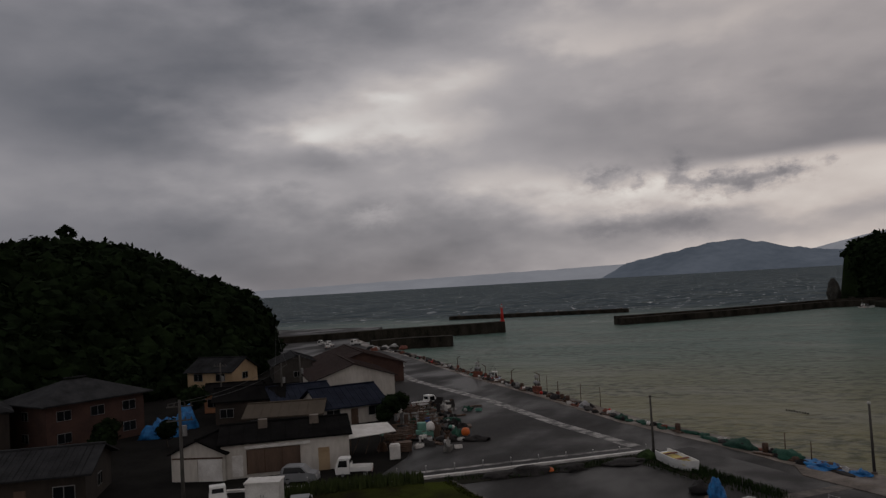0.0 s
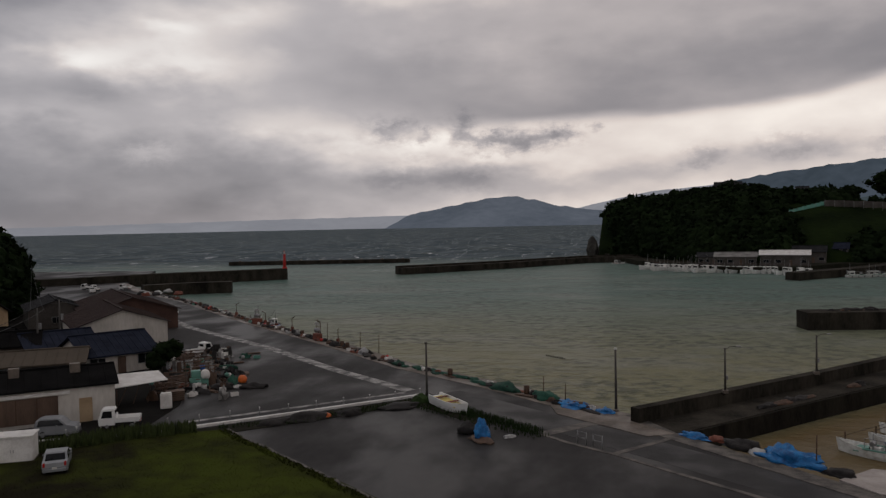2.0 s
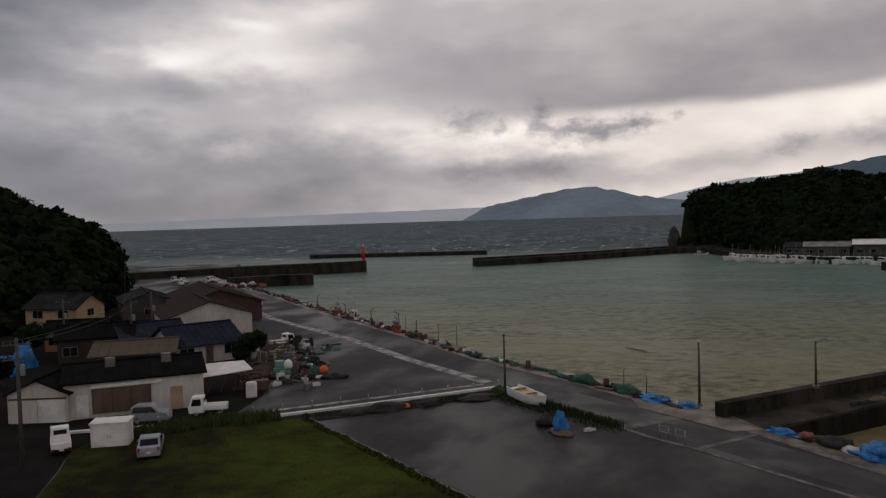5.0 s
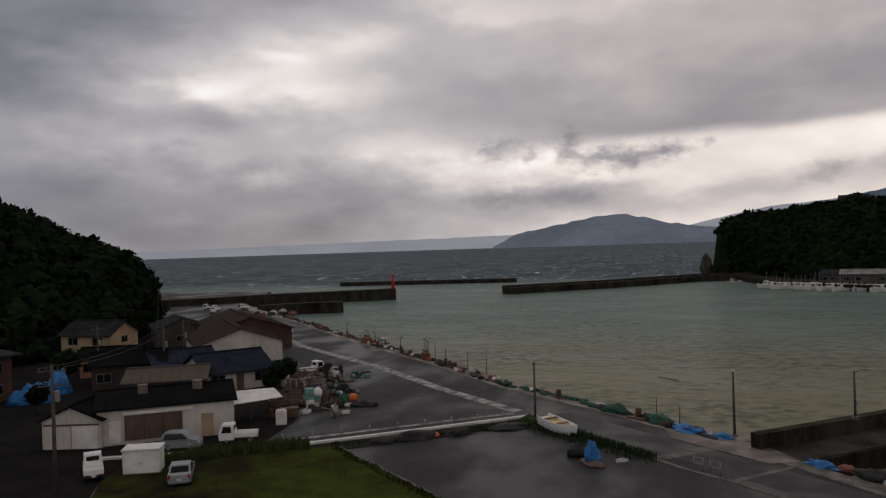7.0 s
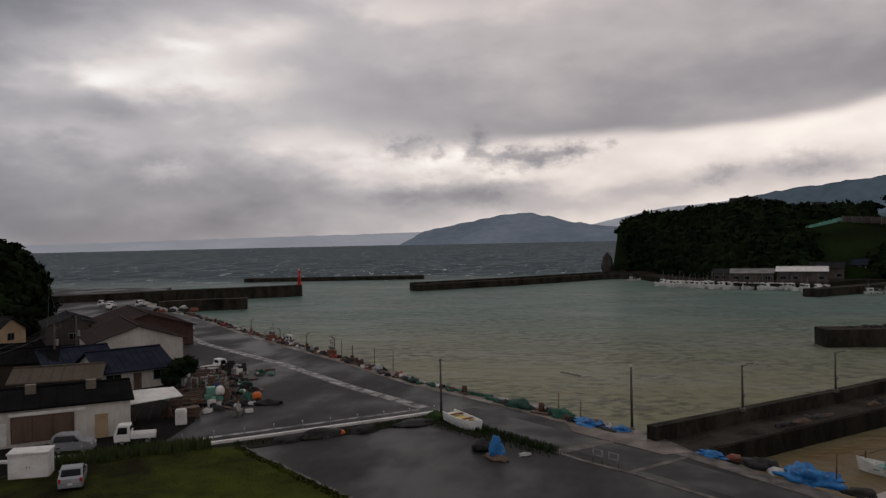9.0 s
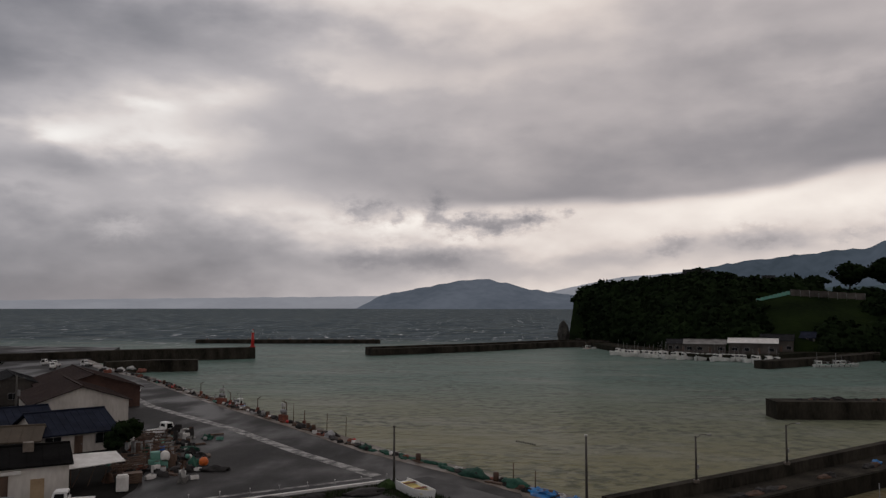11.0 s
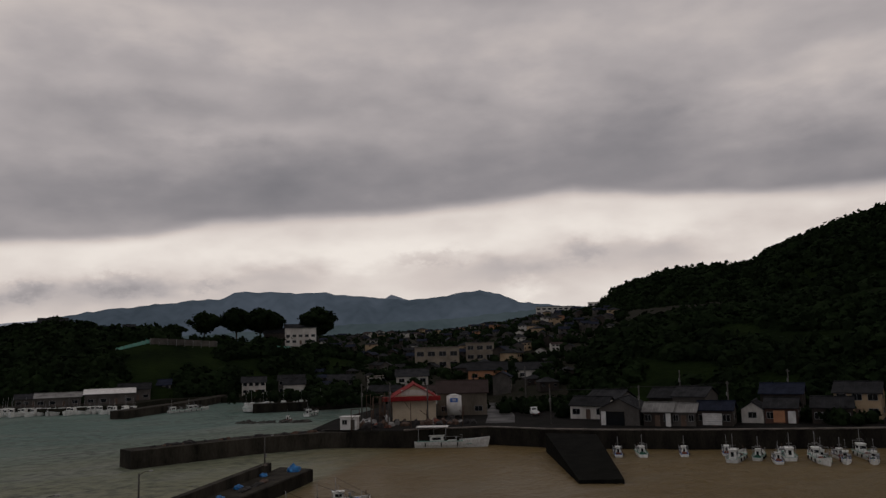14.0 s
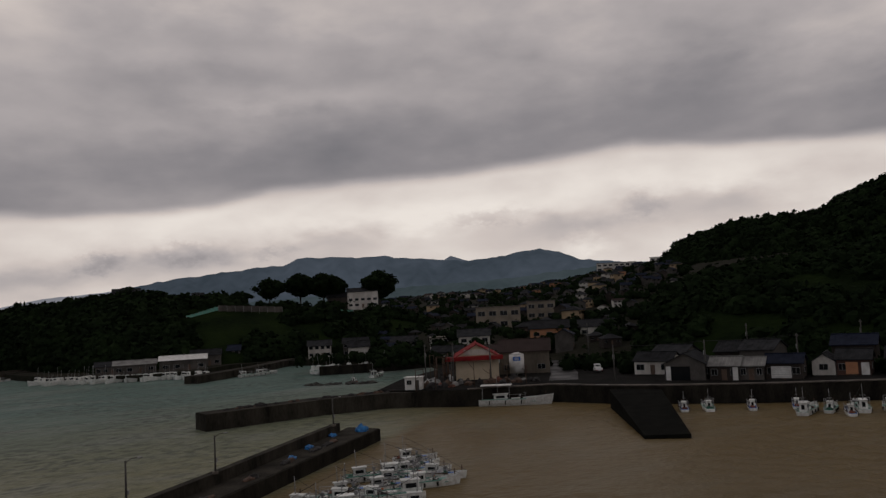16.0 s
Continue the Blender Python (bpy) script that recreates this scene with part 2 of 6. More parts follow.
tile_g = mat("grey_roof_tiles", (0.034, 0.035, 0.037), 0.75, (0.014, 0.014, 0.015), 0.6, 0.03, 5, vary=0.25, spec=0.035)
tile_b = mat("brown_sheet_roof", (0.05, 0.036, 0.033), 0.75, (0.035, 0.026, 0.024), 0.5, 0.01, 6, spec=0.035)
tile_n = mat("blue_black_roof_tiles", (0.020, 0.025, 0.041), 0.75, (0.009, 0.011, 0.019), 0.6, 0.03, 5, vary=0.1, spec=0.035)
tile_k = mat("black_sheet_roof", (0.012, 0.0115, 0.0115), 0.95, (0.005, 0.005, 0.005), 0.5, 0.01, 6, spec=0.02)
red_m = mat("red_sheet_roof", (0.26, 0.022, 0.022), 0.8, (0.13, 0.014, 0.014), 0.4, 0.006, 6, spec=0.08)
redpaint = mat("red_paint", (0.50, 0.03, 0.025), 0.4, (0.36, 0.025, 0.02), 1)
brownwood = mat("brown_boards", (0.13, 0.085, 0.06), 0.75, (0.07, 0.045, 0.033), 1.5, 0.006, 6, stretch=(1, 1, 0.2))
tarp_m = mat("blue_tarpaulin", (0.02, 0.20, 0.48), 0.5, (0.008, 0.06, 0.19), 1.6, 0.16, 2.2)
net_g = mat("green_net", (0.022, 0.085, 0.055), 0.8, (0.012, 0.05, 0.035), 2.5, 0.05, 6, vary=0.3)
net_k = mat("dark_net", (0.035, 0.032, 0.03), 0.85, (0.014, 0.013, 0.013), 2.5, 0.05, 6, vary=0.3)
net_o = mat("rusty_orange_net", (0.20, 0.065, 0.04), 0.8, (0.09, 0.035, 0.025), 2.0, 0.05, 6, vary=0.3)
orange_m = mat("orange_float", (0.58, 0.13, 0.025), 0.45, None, 2)
plastic = mat("grey_plastic", (0.35, 0.35, 0.34), 0.5, None, 2, vary=0.35)
teal = mat("sea_green_paint", (0.13, 0.29, 0.24), 0.5, (0.09, 0.22, 0.17), 2)
glass_m = mat("dark_glass_and_opening_shade", (0.010, 0.012, 0.014), 0.12, None, 1, spec=0.3)
steel = mat("dull_steel", (0.30, 0.30, 0.30), 0.45, None, 2, metal=0.6)
rust = mat("rusty_steel", (0.10, 0.055, 0.035), 0.8, (0.045, 0.03, 0.022), 3, 0.004, 20)
polem = mat("weathered_pole", (0.085, 0.08, 0.072), 0.8, (0.05, 0.046, 0.042), 2, 0.003, 20)
rubber = mat("black_rubber", (0.015, 0.015, 0.015), 0.7, None, 3)
carsilver = mat("silver_car_paint", (0.25, 0.26, 0.27), 0.35, (0.20, 0.21, 0.22), 2, metal=0.15)
carwhite = mat("white_car_paint", (0.75, 0.75, 0.73), 0.3, (0.66, 0.66, 0.64), 2)
lampglass = mat("frosted_lamp_glass", (0.6, 0.6, 0.56), 0.3, None, 2)
tail = mat("red_lamp_glass", (0.4, 0.02, 0.02), 0.2, None, 2)
bluesign = mat("blue_sign_paint", (0.03, 0.14, 0.48), 0.5, None, 2)
mesh_g = mat("pale_green_fence_net", (0.16, 0.40, 0.32), 0.7, (0.10, 0.28, 0.22), 1)
# distance tones: the haze is put into these emitted colours
far_blue = haze_glow("painted_haze_mountain", (0.064, 0.078, 0.100), (0.036, 0.047, 0.060), 0.0022, 0.36, 0.64)
far_island = haze_glow("painted_haze_island", (0.092, 0.104, 0.128), (0.062, 0.073, 0.092), 0.003, 0.38, 0.62)
far_pale = haze_glow("painted_haze_ridge", (0.225, 0.230, 0.255), (0.19, 0.195, 0.22), 0.003, 0.35, 0.65)
far_dark = haze_glow("painted_haze_foothills", (0.050, 0.064, 0.072), (0.030, 0.042, 0.046), 0.006, 0.35, 0.65)


def water_material():
    m = bpy.data.materials.new("choppy_water")
    m.use_nodes = True
    t = m.node_tree
    b = t.nodes["Principled BSDF"]
    geo = t.nodes.new("ShaderNodeNewGeometry")
    s = t.nodes.new("ShaderNodeSeparateXYZ")
    t.links.new(geo.outputs["Position"], s.inputs[0])
    X, Y = s.outputs[0], s.outputs[1]

    def wave(sx, sy, detail, turn, rough=0.5):
        mp = t.nodes.new("ShaderNodeMapping")
        mp.inputs["Rotation"].default_value = (0, 0, radians(turn))
        mp.inputs["Scale"].default_value = (1 / sx, 1 / sy, 1)
        t.links.new(geo.outputs["Position"], mp.inputs[0])
        n = t.nodes.new("ShaderNodeTexNoise")
        n.inputs["Scale"].default_value, n.inputs["Detail"].default_value, n.inputs["Roughness"].default_value = 1, detail, rough
        t.links.new(mp.outputs[0], n.inputs["Vector"])
        return n.outputs["Fac"]
    o = lambda k, a, c=0.0, d=0.0: op(k, a, c, d, tree=t)
    drift = o("MULTIPLY", o("SUBTRACT", wave(60, 25, 4, 20), 0.5), 60)
    # brown river water in the inner basin, grey-green harbour, dark blue-grey sea
    brown = step_in(t, o("ADD", o("SUBTRACT", X, o("MULTIPLY", Y, 0.42)), drift), -6, 38)
    near_b = step_in(t, o("SUBTRACT", 175, Y), 0, 40)
    open_sea = step_in(t, o("ADD", Y, o("ADD", drift, o("MULTIPLY", X, -0.12))), 340, 460)
    shallow = step_in(t, o("SUBTRACT", o("ADD", 215, drift), Y), 0, 120)
    def mixc(f, a, c):
        n = t.nodes.new("ShaderNodeMixRGB")
        link(t, f, n.inputs[0])
        for v, k in ((a, 1), (c, 2)):
            if isinstance(v, tuple):
                n.inputs[k].default_value = (*v, 1)
            else:
                t.links.new(v, n.inputs[k])
        return n.outputs[0]
    col = mixc(shallow, (0.066, 0.102, 0.088), (0.122, 0.118, 0.072))
    inner = o("MULTIPLY", step_in(t, o("SUBTRACT", o("MULTIPLY", o("SUBTRACT", X, 6.0), 0.683), o("MULTIPLY", o("SUBTRACT", Y, 66.0), 0.73)), -1.5, 3.0), step_in(t, o("SUBTRACT", 90.0, X), 0, 25))
    basin = o("MAXIMUM", o("MULTIPLY", brown, near_b), inner)
    col = mixc(basin, col, (0.086, 0.062, 0.029))
    col = mixc(open_sea, col, (0.036, 0.048, 0.057))
    # pale wind streaks mixed into the water colour
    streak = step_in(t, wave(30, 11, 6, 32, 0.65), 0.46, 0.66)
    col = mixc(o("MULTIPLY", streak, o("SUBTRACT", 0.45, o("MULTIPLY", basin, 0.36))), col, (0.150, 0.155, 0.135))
    foam_in = step_in(t, wave(5, 20, 6, 4, 0.72), 0.595, 0.650)
    foam = o("MULTIPLY", foam_in, o("MULTIPLY", step_in(t, Y, 280, 420), 0.95))
    col = mixc(foam, col, (0.55, 0.56, 0.56))
    # wave light and shade put into the colour: paler crests far, dark troughs near
    far_wave_tone = step_in(t, wave(14, 80, 6, 3, 0.7), 0.40, 0.62)
    near_wave_tone = step_in(t, wave(1.9, 1.9, 3, 24, 0.6), 0.36, 0.58)
    col = mixc(o("MULTIPLY", open_sea, o("MULTIPLY", far_wave_tone, 0.6)), col, (0.088, 0.102, 0.112))
    col = mixc(o("MULTIPLY", o("SUBTRACT", 1.0, near_wave_tone), o("MULTIPLY", step_in(t, wave(26, 13, 4, 34, 0.6), 0.3, 0.62), o("SUBTRACT", 0.72, o("MULTIPLY", basin, 0.66)))), col, (0.020, 0.026, 0.019))
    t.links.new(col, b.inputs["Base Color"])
    b.inputs["Roughness"].default_value = 0.30
    b.inputs["IOR"].default_value = 1.33
    link(t, o("ADD", o("SUBTRACT", 0.16, o("MULTIPLY", open_sea, 0.15)), o("MULTIPLY", basin, 0.06)), b.inputs["Specular IOR Level"])
    h = o("ADD", o("MULTIPLY", wave(3.0, 2.6, 3, 24, 0.55), 0.75), o("MULTIPLY", wave(1.1, 0.7, 3, 36, 0.6), 0.14))
    h = o("ADD", h, o("MULTIPLY", wave(11, 6, 3, 18), 0.7))
    bump = t.nodes.new("ShaderNodeBump")
    bump.inputs["Strength"].default_value, bump.inputs["Distance"].default_value = 1.0, 1.0
    link(t, o("MULTIPLY", h, o("SUBTRACT", 1.0, o("MULTIPLY", inner, 0.4))), bump.inputs["Height"])
    t.links.new(bump.outputs[0], b.inputs["Normal"])
    # broken chop as a matte layer, its lifted colour standing in for reflected sky
    chop = t.nodes.new("ShaderNodeBsdfDiffuse")
    lift = t.nodes.new("ShaderNodeHueSaturation")
    lift.inputs["Value"].default_value, lift.inputs["Saturation"].default_value = 1.85, 1.08
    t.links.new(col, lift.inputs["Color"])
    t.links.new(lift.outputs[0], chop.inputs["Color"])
    t.links.new(bump.outputs[0], chop.inputs["Normal"])
    both = t.nodes.new("ShaderNodeMixShader")
    link(t, o("ADD", o("SUBTRACT", 0.5, o("MULTIPLY", inner, 0.06)), o("MULTIPLY", open_sea, 0.42)), both.inputs[0])
    t.links.new(b.outputs[0], both.inputs[1])
    t.links.new(chop.outputs[0], both.inputs[2])
    t.links.new(both.outputs[0], t.nodes["Material Output"].inputs[0])
    return m


water_m = water_material()

# ---- builders ----


def bm_box(bm, c, s, rz=0.0, bevel=0.0, taper=1.0):
    """A box of size s centred at c; taper: how much smaller its top is."""
    m = Matrix.Translation(c) @ Matrix.Rotation(radians(rz), 4, "Z") @ Matrix.Diagonal((*s, 1))
    vs = bmesh.ops.create_cube(bm, size=1, matrix=Matrix.Identity(4))["verts"]
    for v in vs:
        if v.co.z > 0:
            v.co.x *= taper
            v.co.y *= taper
    bmesh.ops.transform(bm, matrix=m, verts=vs)
    if bevel:
        es = list({e for v in vs for e in v.link_edges})
        bmesh.ops.bevel(bm, geom=es, offset=bevel, segments=2, affect="EDGES", profile=0.6)


def bm_tube(bm, a, b, r1, r2=None, seg=8):
    a, b = Vector(a), Vector(b)
    d = b - a
    m = Matrix.Translation((a + b) / 2) @ d.to_track_quat("Z", "Y").to_matrix().to_4x4()
    bmesh.ops.create_cone(bm, cap_ends=True, segments=seg, radius1=r1, radius2=r1 if r2 is None else r2, depth=d.length, matrix=m)


def bm_prism(bm, pts, z0, z1):
    """A slab over a plan outline."""
    low = [bm.verts.new((x, y, z0)) for x, y in pts]
    top = [bm.verts.new((x, y, z1)) for x, y in pts]
    bm.faces.new(top)
    bm.faces.new(low[::-1])
    n = len(pts)
    for i in range(n):
        bm.faces.new((low[i], low[(i + 1) % n], top[(i + 1) % n], top[i]))
    bmesh.ops.recalc_face_normals(bm, faces=bm.faces)


def bm_loft(bm, rings, cap=True):
    rows = [[bm.verts.new(p) for p in r] for r in rings]
    n = len(rows[0])
    for a, b in zip(rows, rows[1:]):
        for i in range(n):
            bm.faces.new((a[i], a[(i + 1) % n], b[(i + 1) % n], b[i]))
    if cap:
        bm.faces.new(rows[0][::-1])
        bm.faces.new(rows[-1])


def lump(bm, c, s, seed, rough=0.35, sub=2, flat=True):
    """An uneven heap."""
    vs = bmesh.ops.create_icosphere(bm, subdivisions=sub, radius=1)["verts"]
    for v in vs:
        k = 1 + rough * noise.noise(v.co * 1.7 + Vector((seed * 3.1, seed, 0))) + 0.5 * rough * noise.noise(v.co * 4.5 + Vector((seed, 0, seed)))
        v.co = v.co * k
        if flat and v.co.z < 0:
            v.co.z *= 0.1
        v.co = Vector(c) + Vector((v.co.x * s[0], v.co.y * s[1], v.co.z * s[2]))


def mesh_of(name, bm, material, smooth=False):
    me = bpy.data.meshes.new(name)
    bm.to_mesh(me)
    bm.free()
    me.materials.append(material)
    if smooth:
        for p in me.polygons:
            p.use_smooth = True
    return me


def part(name, bm, material, parent, label="", smooth=False):
    ob = new(name, mesh_of(name, bm, material, smooth))
    ob.parent = parent
    return tagged(ob, label)


def thing(name, m, label, category, group="", kind=""):
    ob = new(name)
    ob.empty_display_size = 0.3
    ob.matrix_basis = m
    return tagged(ob, label, category, group, kind)


def solo(name, bm, material, label, category, group="", kind="", m=None, smooth=False):
    ob = new(name, mesh_of(name, bm, material, smooth))
    if m is not None:
        ob.matrix_basis = m
    return tagged(ob, label, category, group, kind)


def box_part(name, c, s, material, parent, rz=0.0, bevel=0.0, label="", taper=1.0):
    bm = bmesh.new()
    bm_box(bm, c, s, rz, bevel, taper)
    return part(name, bm, material, parent, label)


def tube_part(name, a, b, r, material, parent, r2=None, label="", seg=8):
    bm = bmesh.new()
    bm_tube(bm, a, b, r, r2, seg)
    return part(name, bm, material, parent, label, True)


rng = random.Random(5)
WATER = -1.8

# ---- sea, ground and quays ----
bm = bmesh.new()
bm_prism(bm, [(-4200, -900), (4200, -900), (4200, 4300), (-4200, 4300)], WATER - 3, WATER)
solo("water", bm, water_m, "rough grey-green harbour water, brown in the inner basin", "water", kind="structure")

QUAY = [(-150, 232), (-125, 203), (-97, 176.5), (-59.5, 134.5), (-38.4, 113), (-22, 94.8), (-9.6, 84.2), (3.2, 71.5)]
PIER_OUT, PIER_IN = [(3.4, 69.0), (22.0, 86.4), (49.8, 114.0)], [(6.4, 66.0), (20.4, 79.6), (33.0, 91.4), (52.5, 109.0)]
BASIN = [(6.4, 65.9), (10.9, 60.6), (15.6, 55.0), (22, 47.5), (60, 4), (75, -40)]
bm = bmesh.new()
bm_prism(bm, QUAY + [(3.4, 69.0)] + BASIN + [(75, -120), (-300, -120), (-300, 300), (-180, 300)], -5, 0)
solo("ground", bm, asphalt, "wet dark asphalt of the harbour yard", "ground", kind="structure")


def strip_along(pts, off, width, z0, z1):
    """A band beside a line of plan points, off metres to its left."""
    a, b = [], []
    for i, p in enumerate(pts):
        p = Vector(p)
        d = (Vector(pts[min(i + 1, len(pts) - 1)]) - Vector(pts[max(i - 1, 0)])).normalized()
        n = Vector((-d.y, d.x))
        a.append(tuple(p + n * off))
        b.append(tuple(p + n * (off + width)))
    return a + b[::-1]


def band(name, pts, off, width, z0, z1, material, label, category="pavement", kind="structure"):
    bm = bmesh.new()
    bm_prism(bm, strip_along(pts, off, width, z0, z1), z0, z1)
    return solo(name, bm, material, label, category, kind=kind)


band("pavement", QUAY, -3.0, 3.3, -4, 0.03, concrete, "wet pale concrete strip along the quay edge")
band("quay_wall", QUAY, 0.3, 0.25, -5, -0.1, dark_wall, "weed-dark concrete quay wall face", "quay wall")
band("pavement", [(3.2, 72), (6.4, 66.0)] + BASIN[1:5], -1.7, 1.7, -1, 0.035, joint_m, "wet pale concrete strip beside the boat basin")
band("quay_wall", BASIN, 0.0, 0.3, -5, -0.15, dark_wall, "weed-dark concrete quay wall face", "quay wall")
band("road", [(-17.0, 77.5), (-4.1, 65.8), (2.9, 59.3), (9.9, 52.8), (30, 33)], 0.2, 4.2, -0.5, 0.008, asphalt_new, "darker resurfaced asphalt lane", "road")
band("drain_channel", [(-4.6, 64.6), (-2.4, 62.3), (1.2, 59.5), (5.7, 55.2), (9.6, 51.6), (30, 32.3)], -0.1, 0.42, -0.5, 0.03, joint_m, "stained concrete drain cover strip beside the lane", "drain")
band("cross_joint", [(1.3, 59.9), (6.3, 65.2)], -0.3, 0.55, -0.5, 0.022, joint_m, "pale worn concrete joint across the lane", "joint")
band("cross_joint", [(-4.4, 64.8), (0.2, 69.4)], -0.7, 1.3, -0.5, 0.02, joint_m, "broad worn concrete joint across the lane", "joint")
bm = bmesh.new()
bm_prism(bm, [(-3.6, 71.6), (3.9, 64.9), (6.2, 65.9), (3.3, 69.2), (2.8, 71.2), (-4.6, 76.0)], -0.5, 0.042)
solo("pavement", bm, concrete, "wet brown concrete apron at the quay corner", "pavement", kind="structure")
band("road_line", [(-126, 192), (-106.9, 169.5), (-70.4, 127.7), (-46.7, 106.9), (-30.9, 90.6), (-19.3, 80.1)], -0.7, 1.5, -0.2, 0.006, line_m, "worn wet white line along the quay road", "road line")
band("road_line", [(-37.0, 64.6), (-27, 73.0), (-19.6, 79.2)], -0.3, 0.6, -0.2, 0.007, line_m, "worn pale line beside the yard kerb", "road line")
band("kerb", [(-50, 54.8), (-37.0, 61.3), (-31.1, 66.1), (-24.5, 71.7), (-17.3, 77.9)], -0.2, 0.4, -0.5, 0.22, white, "pale concrete kerb along the yard", "kerb")
band("verge", [(-36, 61.6), (-31.1, 65.7), (-24.5, 71.2), (-17.3, 77.3), (-8, 69.0)], -3.0, 2.6, -0.5, 0.05, earth, "muddy weedy strip below the kerb", "verge")

bm = bmesh.new()
bm_prism(bm, [(-140, 20), (-27, 20), (-33.2, 30), (-40.7, 41.5), (-43.2, 46), (-45.8, 50), (-46.1, 53), (-44.4, 55.4), (-39, 62), (-40.5, 71), (-44, 79), (-53, 90), (-62, 106), (-96, 148), (-112, 158), (-150, 150)], -0.6, 0.012)
solo("yard", bm, mud_m, "dark wet mud and gravel between the houses", "ground", kind="structure")
GRASS = [(-44.2, 55.2), (-38.7, 59.6), (-32.1, 62.7), (-25.2, 57.4), (-17.5, 51.1), (-11.1, 45.8), (2, 34), (10, 10), (-22, 10), (-33, 30), (-40.5, 41.5), (-43, 46), (-45.6, 50), (-45.9, 53)]
bm = bmesh.new()
bm_prism(bm, GRASS, -0.5, 0.06)
solo("grass_lot", bm, grass_m, "rough wet grass lot", "grass", kind="structure")
er = random.Random(17)
EDGE_LOT = [(-31.5 + 33.5 * i / 44 + er.uniform(-0.14, 0.14), 62.9 - 28.9 * i / 44 + er.uniform(-0.14, 0.14)) for i in range(45)]
band("edging", EDGE_LOT, -0.1, 0.24, -0.4, 0.09, joint_m, "crumbling concrete edging of the grass", "edging")


def tufts(name, outline, count, height, material, label, seed):
    """Blades and weeds over a plan outline, in one mesh."""
    r = random.Random(seed)
    xs, ys = [p[0] for p in outline], [p[1] for p in outline]
    verts, faces = [], []

    def inside(x, y):
        k = False
        for (x1, y1), (x2, y2) in zip(outline, outline[1:] + outline[:1]):
            if (y1 > y) != (y2 > y) and x < (x2 - x1) * (y - y1) / (y2 - y1) + x1:
                k = not k
        return k
    while count:
        x, y = r.uniform(min(xs), max(xs)), r.uniform(min(ys), max(ys))
        if not inside(x, y):
            continue
        count -= 1
        for _ in range(3 if height < 0.2 else 6):
            a, h, w = r.uniform(0, 6.28), height * r.uniform(0.4, 1.3), height * (0.35 if height < 0.2 else 0.09)
            i = len(verts)
            ca, sa = math.cos(a) * w, math.sin(a) * w
            verts += [(x - ca, y - sa, 0.03), (x + ca, y + sa, 0.03), (x + sa * 0.9 + r.uniform(-w, w), y - ca * 0.9, h)]
            faces.append((i, i + 1, i + 2))
    me = bpy.data.meshes.new(name)
    me.from_pydata(verts, [], faces)
    me.materials.append(material)
    return tagged(new(name, me), label, "grass", kind="stuff")


tufts("grass", [(-43.8, 54.8), (-38.5, 59.3), (-32.1, 62.4), (-25.2, 57.2), (-17.5, 50.9), (-11.1, 45.6), (-4, 38), (-38, 38), (-42.6, 46), (-45.2, 50)], 12000, 0.10, grass_m, "short wet green grass", 3)
tufts("grass", EDGE_LOT + [(x - 0.5, y - 0.7) for x, y in EDGE_LOT[::-1]], 1500, 0.19, grass_m, "rank grass hanging over the broken edging", 9)
tufts("weeds", [(-33, 63.6), (-27, 67), (-18, 76), (-10, 69.8), (-3.6, 64.0), (-5, 62.9), (-12, 68), (-18, 73.2), (-26, 65.5), (-32, 62.9)], 900, 0.35, leaf2, "low weeds along the kerb", 6)

QUAY_E = 1.5

# pier with its seawall, and the moles
bm = bmesh.new()
bm_prism(bm, PIER_OUT + PIER_IN[::-1], -5, 0.02)
solo("pier", bm, old_wall, "dark wet concrete pier between harbour and basin", "pier", kind="structure")
band("pier_face", PIER_IN, -0.25, 0.25, -5, -0.05, dark_wall, "weed-dark inner face of the pier", "quay wall")
band("seawall", [(3.4, 69.2), (22.0, 86.6), (47.0, 111.2)], -0.2, 1.0, -5, 1.25, old_wall, "stained concrete parapet of the pier", "seawall")


def mole(name, pts, width, top, material, label, parapet=0.0):
    band(name, pts, 0, width, -5, top, material, label, "breakwater")
    if parapet:
        band("parapet", pts, width * 0.7, width * 0.29, top - 0.1, top + parapet, material, "concrete parapet on the breakwater", "parapet")


mole("mole", [(35.0, 141.6), (58.0, 144.4), (71.5, 142.6), (78.5, 136.8)], 5.0, 1.2, old_wall, "weathered concrete mole")
mole("breakwater", [(-72, 291.5), (-37.7, 322), (-2.8, 362), (40, 372)], 6, 0.7, old_wall, "long dark concrete breakwater", 0.7)
mole("breakwater", [(-181, 369), (-91, 383)], 5, 0.1, old_wall, "low detached breakwater in the open water")
mole("breakwater", [(-185, 208), (-161, 229), (-146, 246), (-126, 258.5), (-109.6, 270)], 5, 2.2, old_wall, "concrete breakwater with a red beacon at its head")
mole("breakwater", [(-126, 203.6), (-117, 212), (-105.5, 216.4)], 4, 1.5, old_wall, "short dark inner breakwater")
for i in range(9):
    bm = bmesh.new()
    x = -176 + i * 10.2
    bm_box(bm, (x, 371.5 + i * 1.5, 0.3), (1.0, 1.6, 0.7), 8, 0.05)
    solo("mooring_block", bm, concrete, "small concrete block on the breakwater", "block", "breakwater blocks")
bm = bmesh.new()
FARQ = [(76, 139.2), (82.8, 131.3), (97.4, 123.9), (102.0, 112.5), (107.3, 104.2), (117.7, 91.7), (135.8, 74.6), (215, 8), (330, 8), (330, 330), (142, 330), (142, 262), (136, 238), (121.7, 199.7), (104.1, 180.7), (85.4, 164.6), (71.0, 147.2)]
bm_prism(bm, FARQ, -5, QUAY_E)
solo("ground_east", bm, mud_m, "dark wet quay ground below the town", "ground", kind="structure")
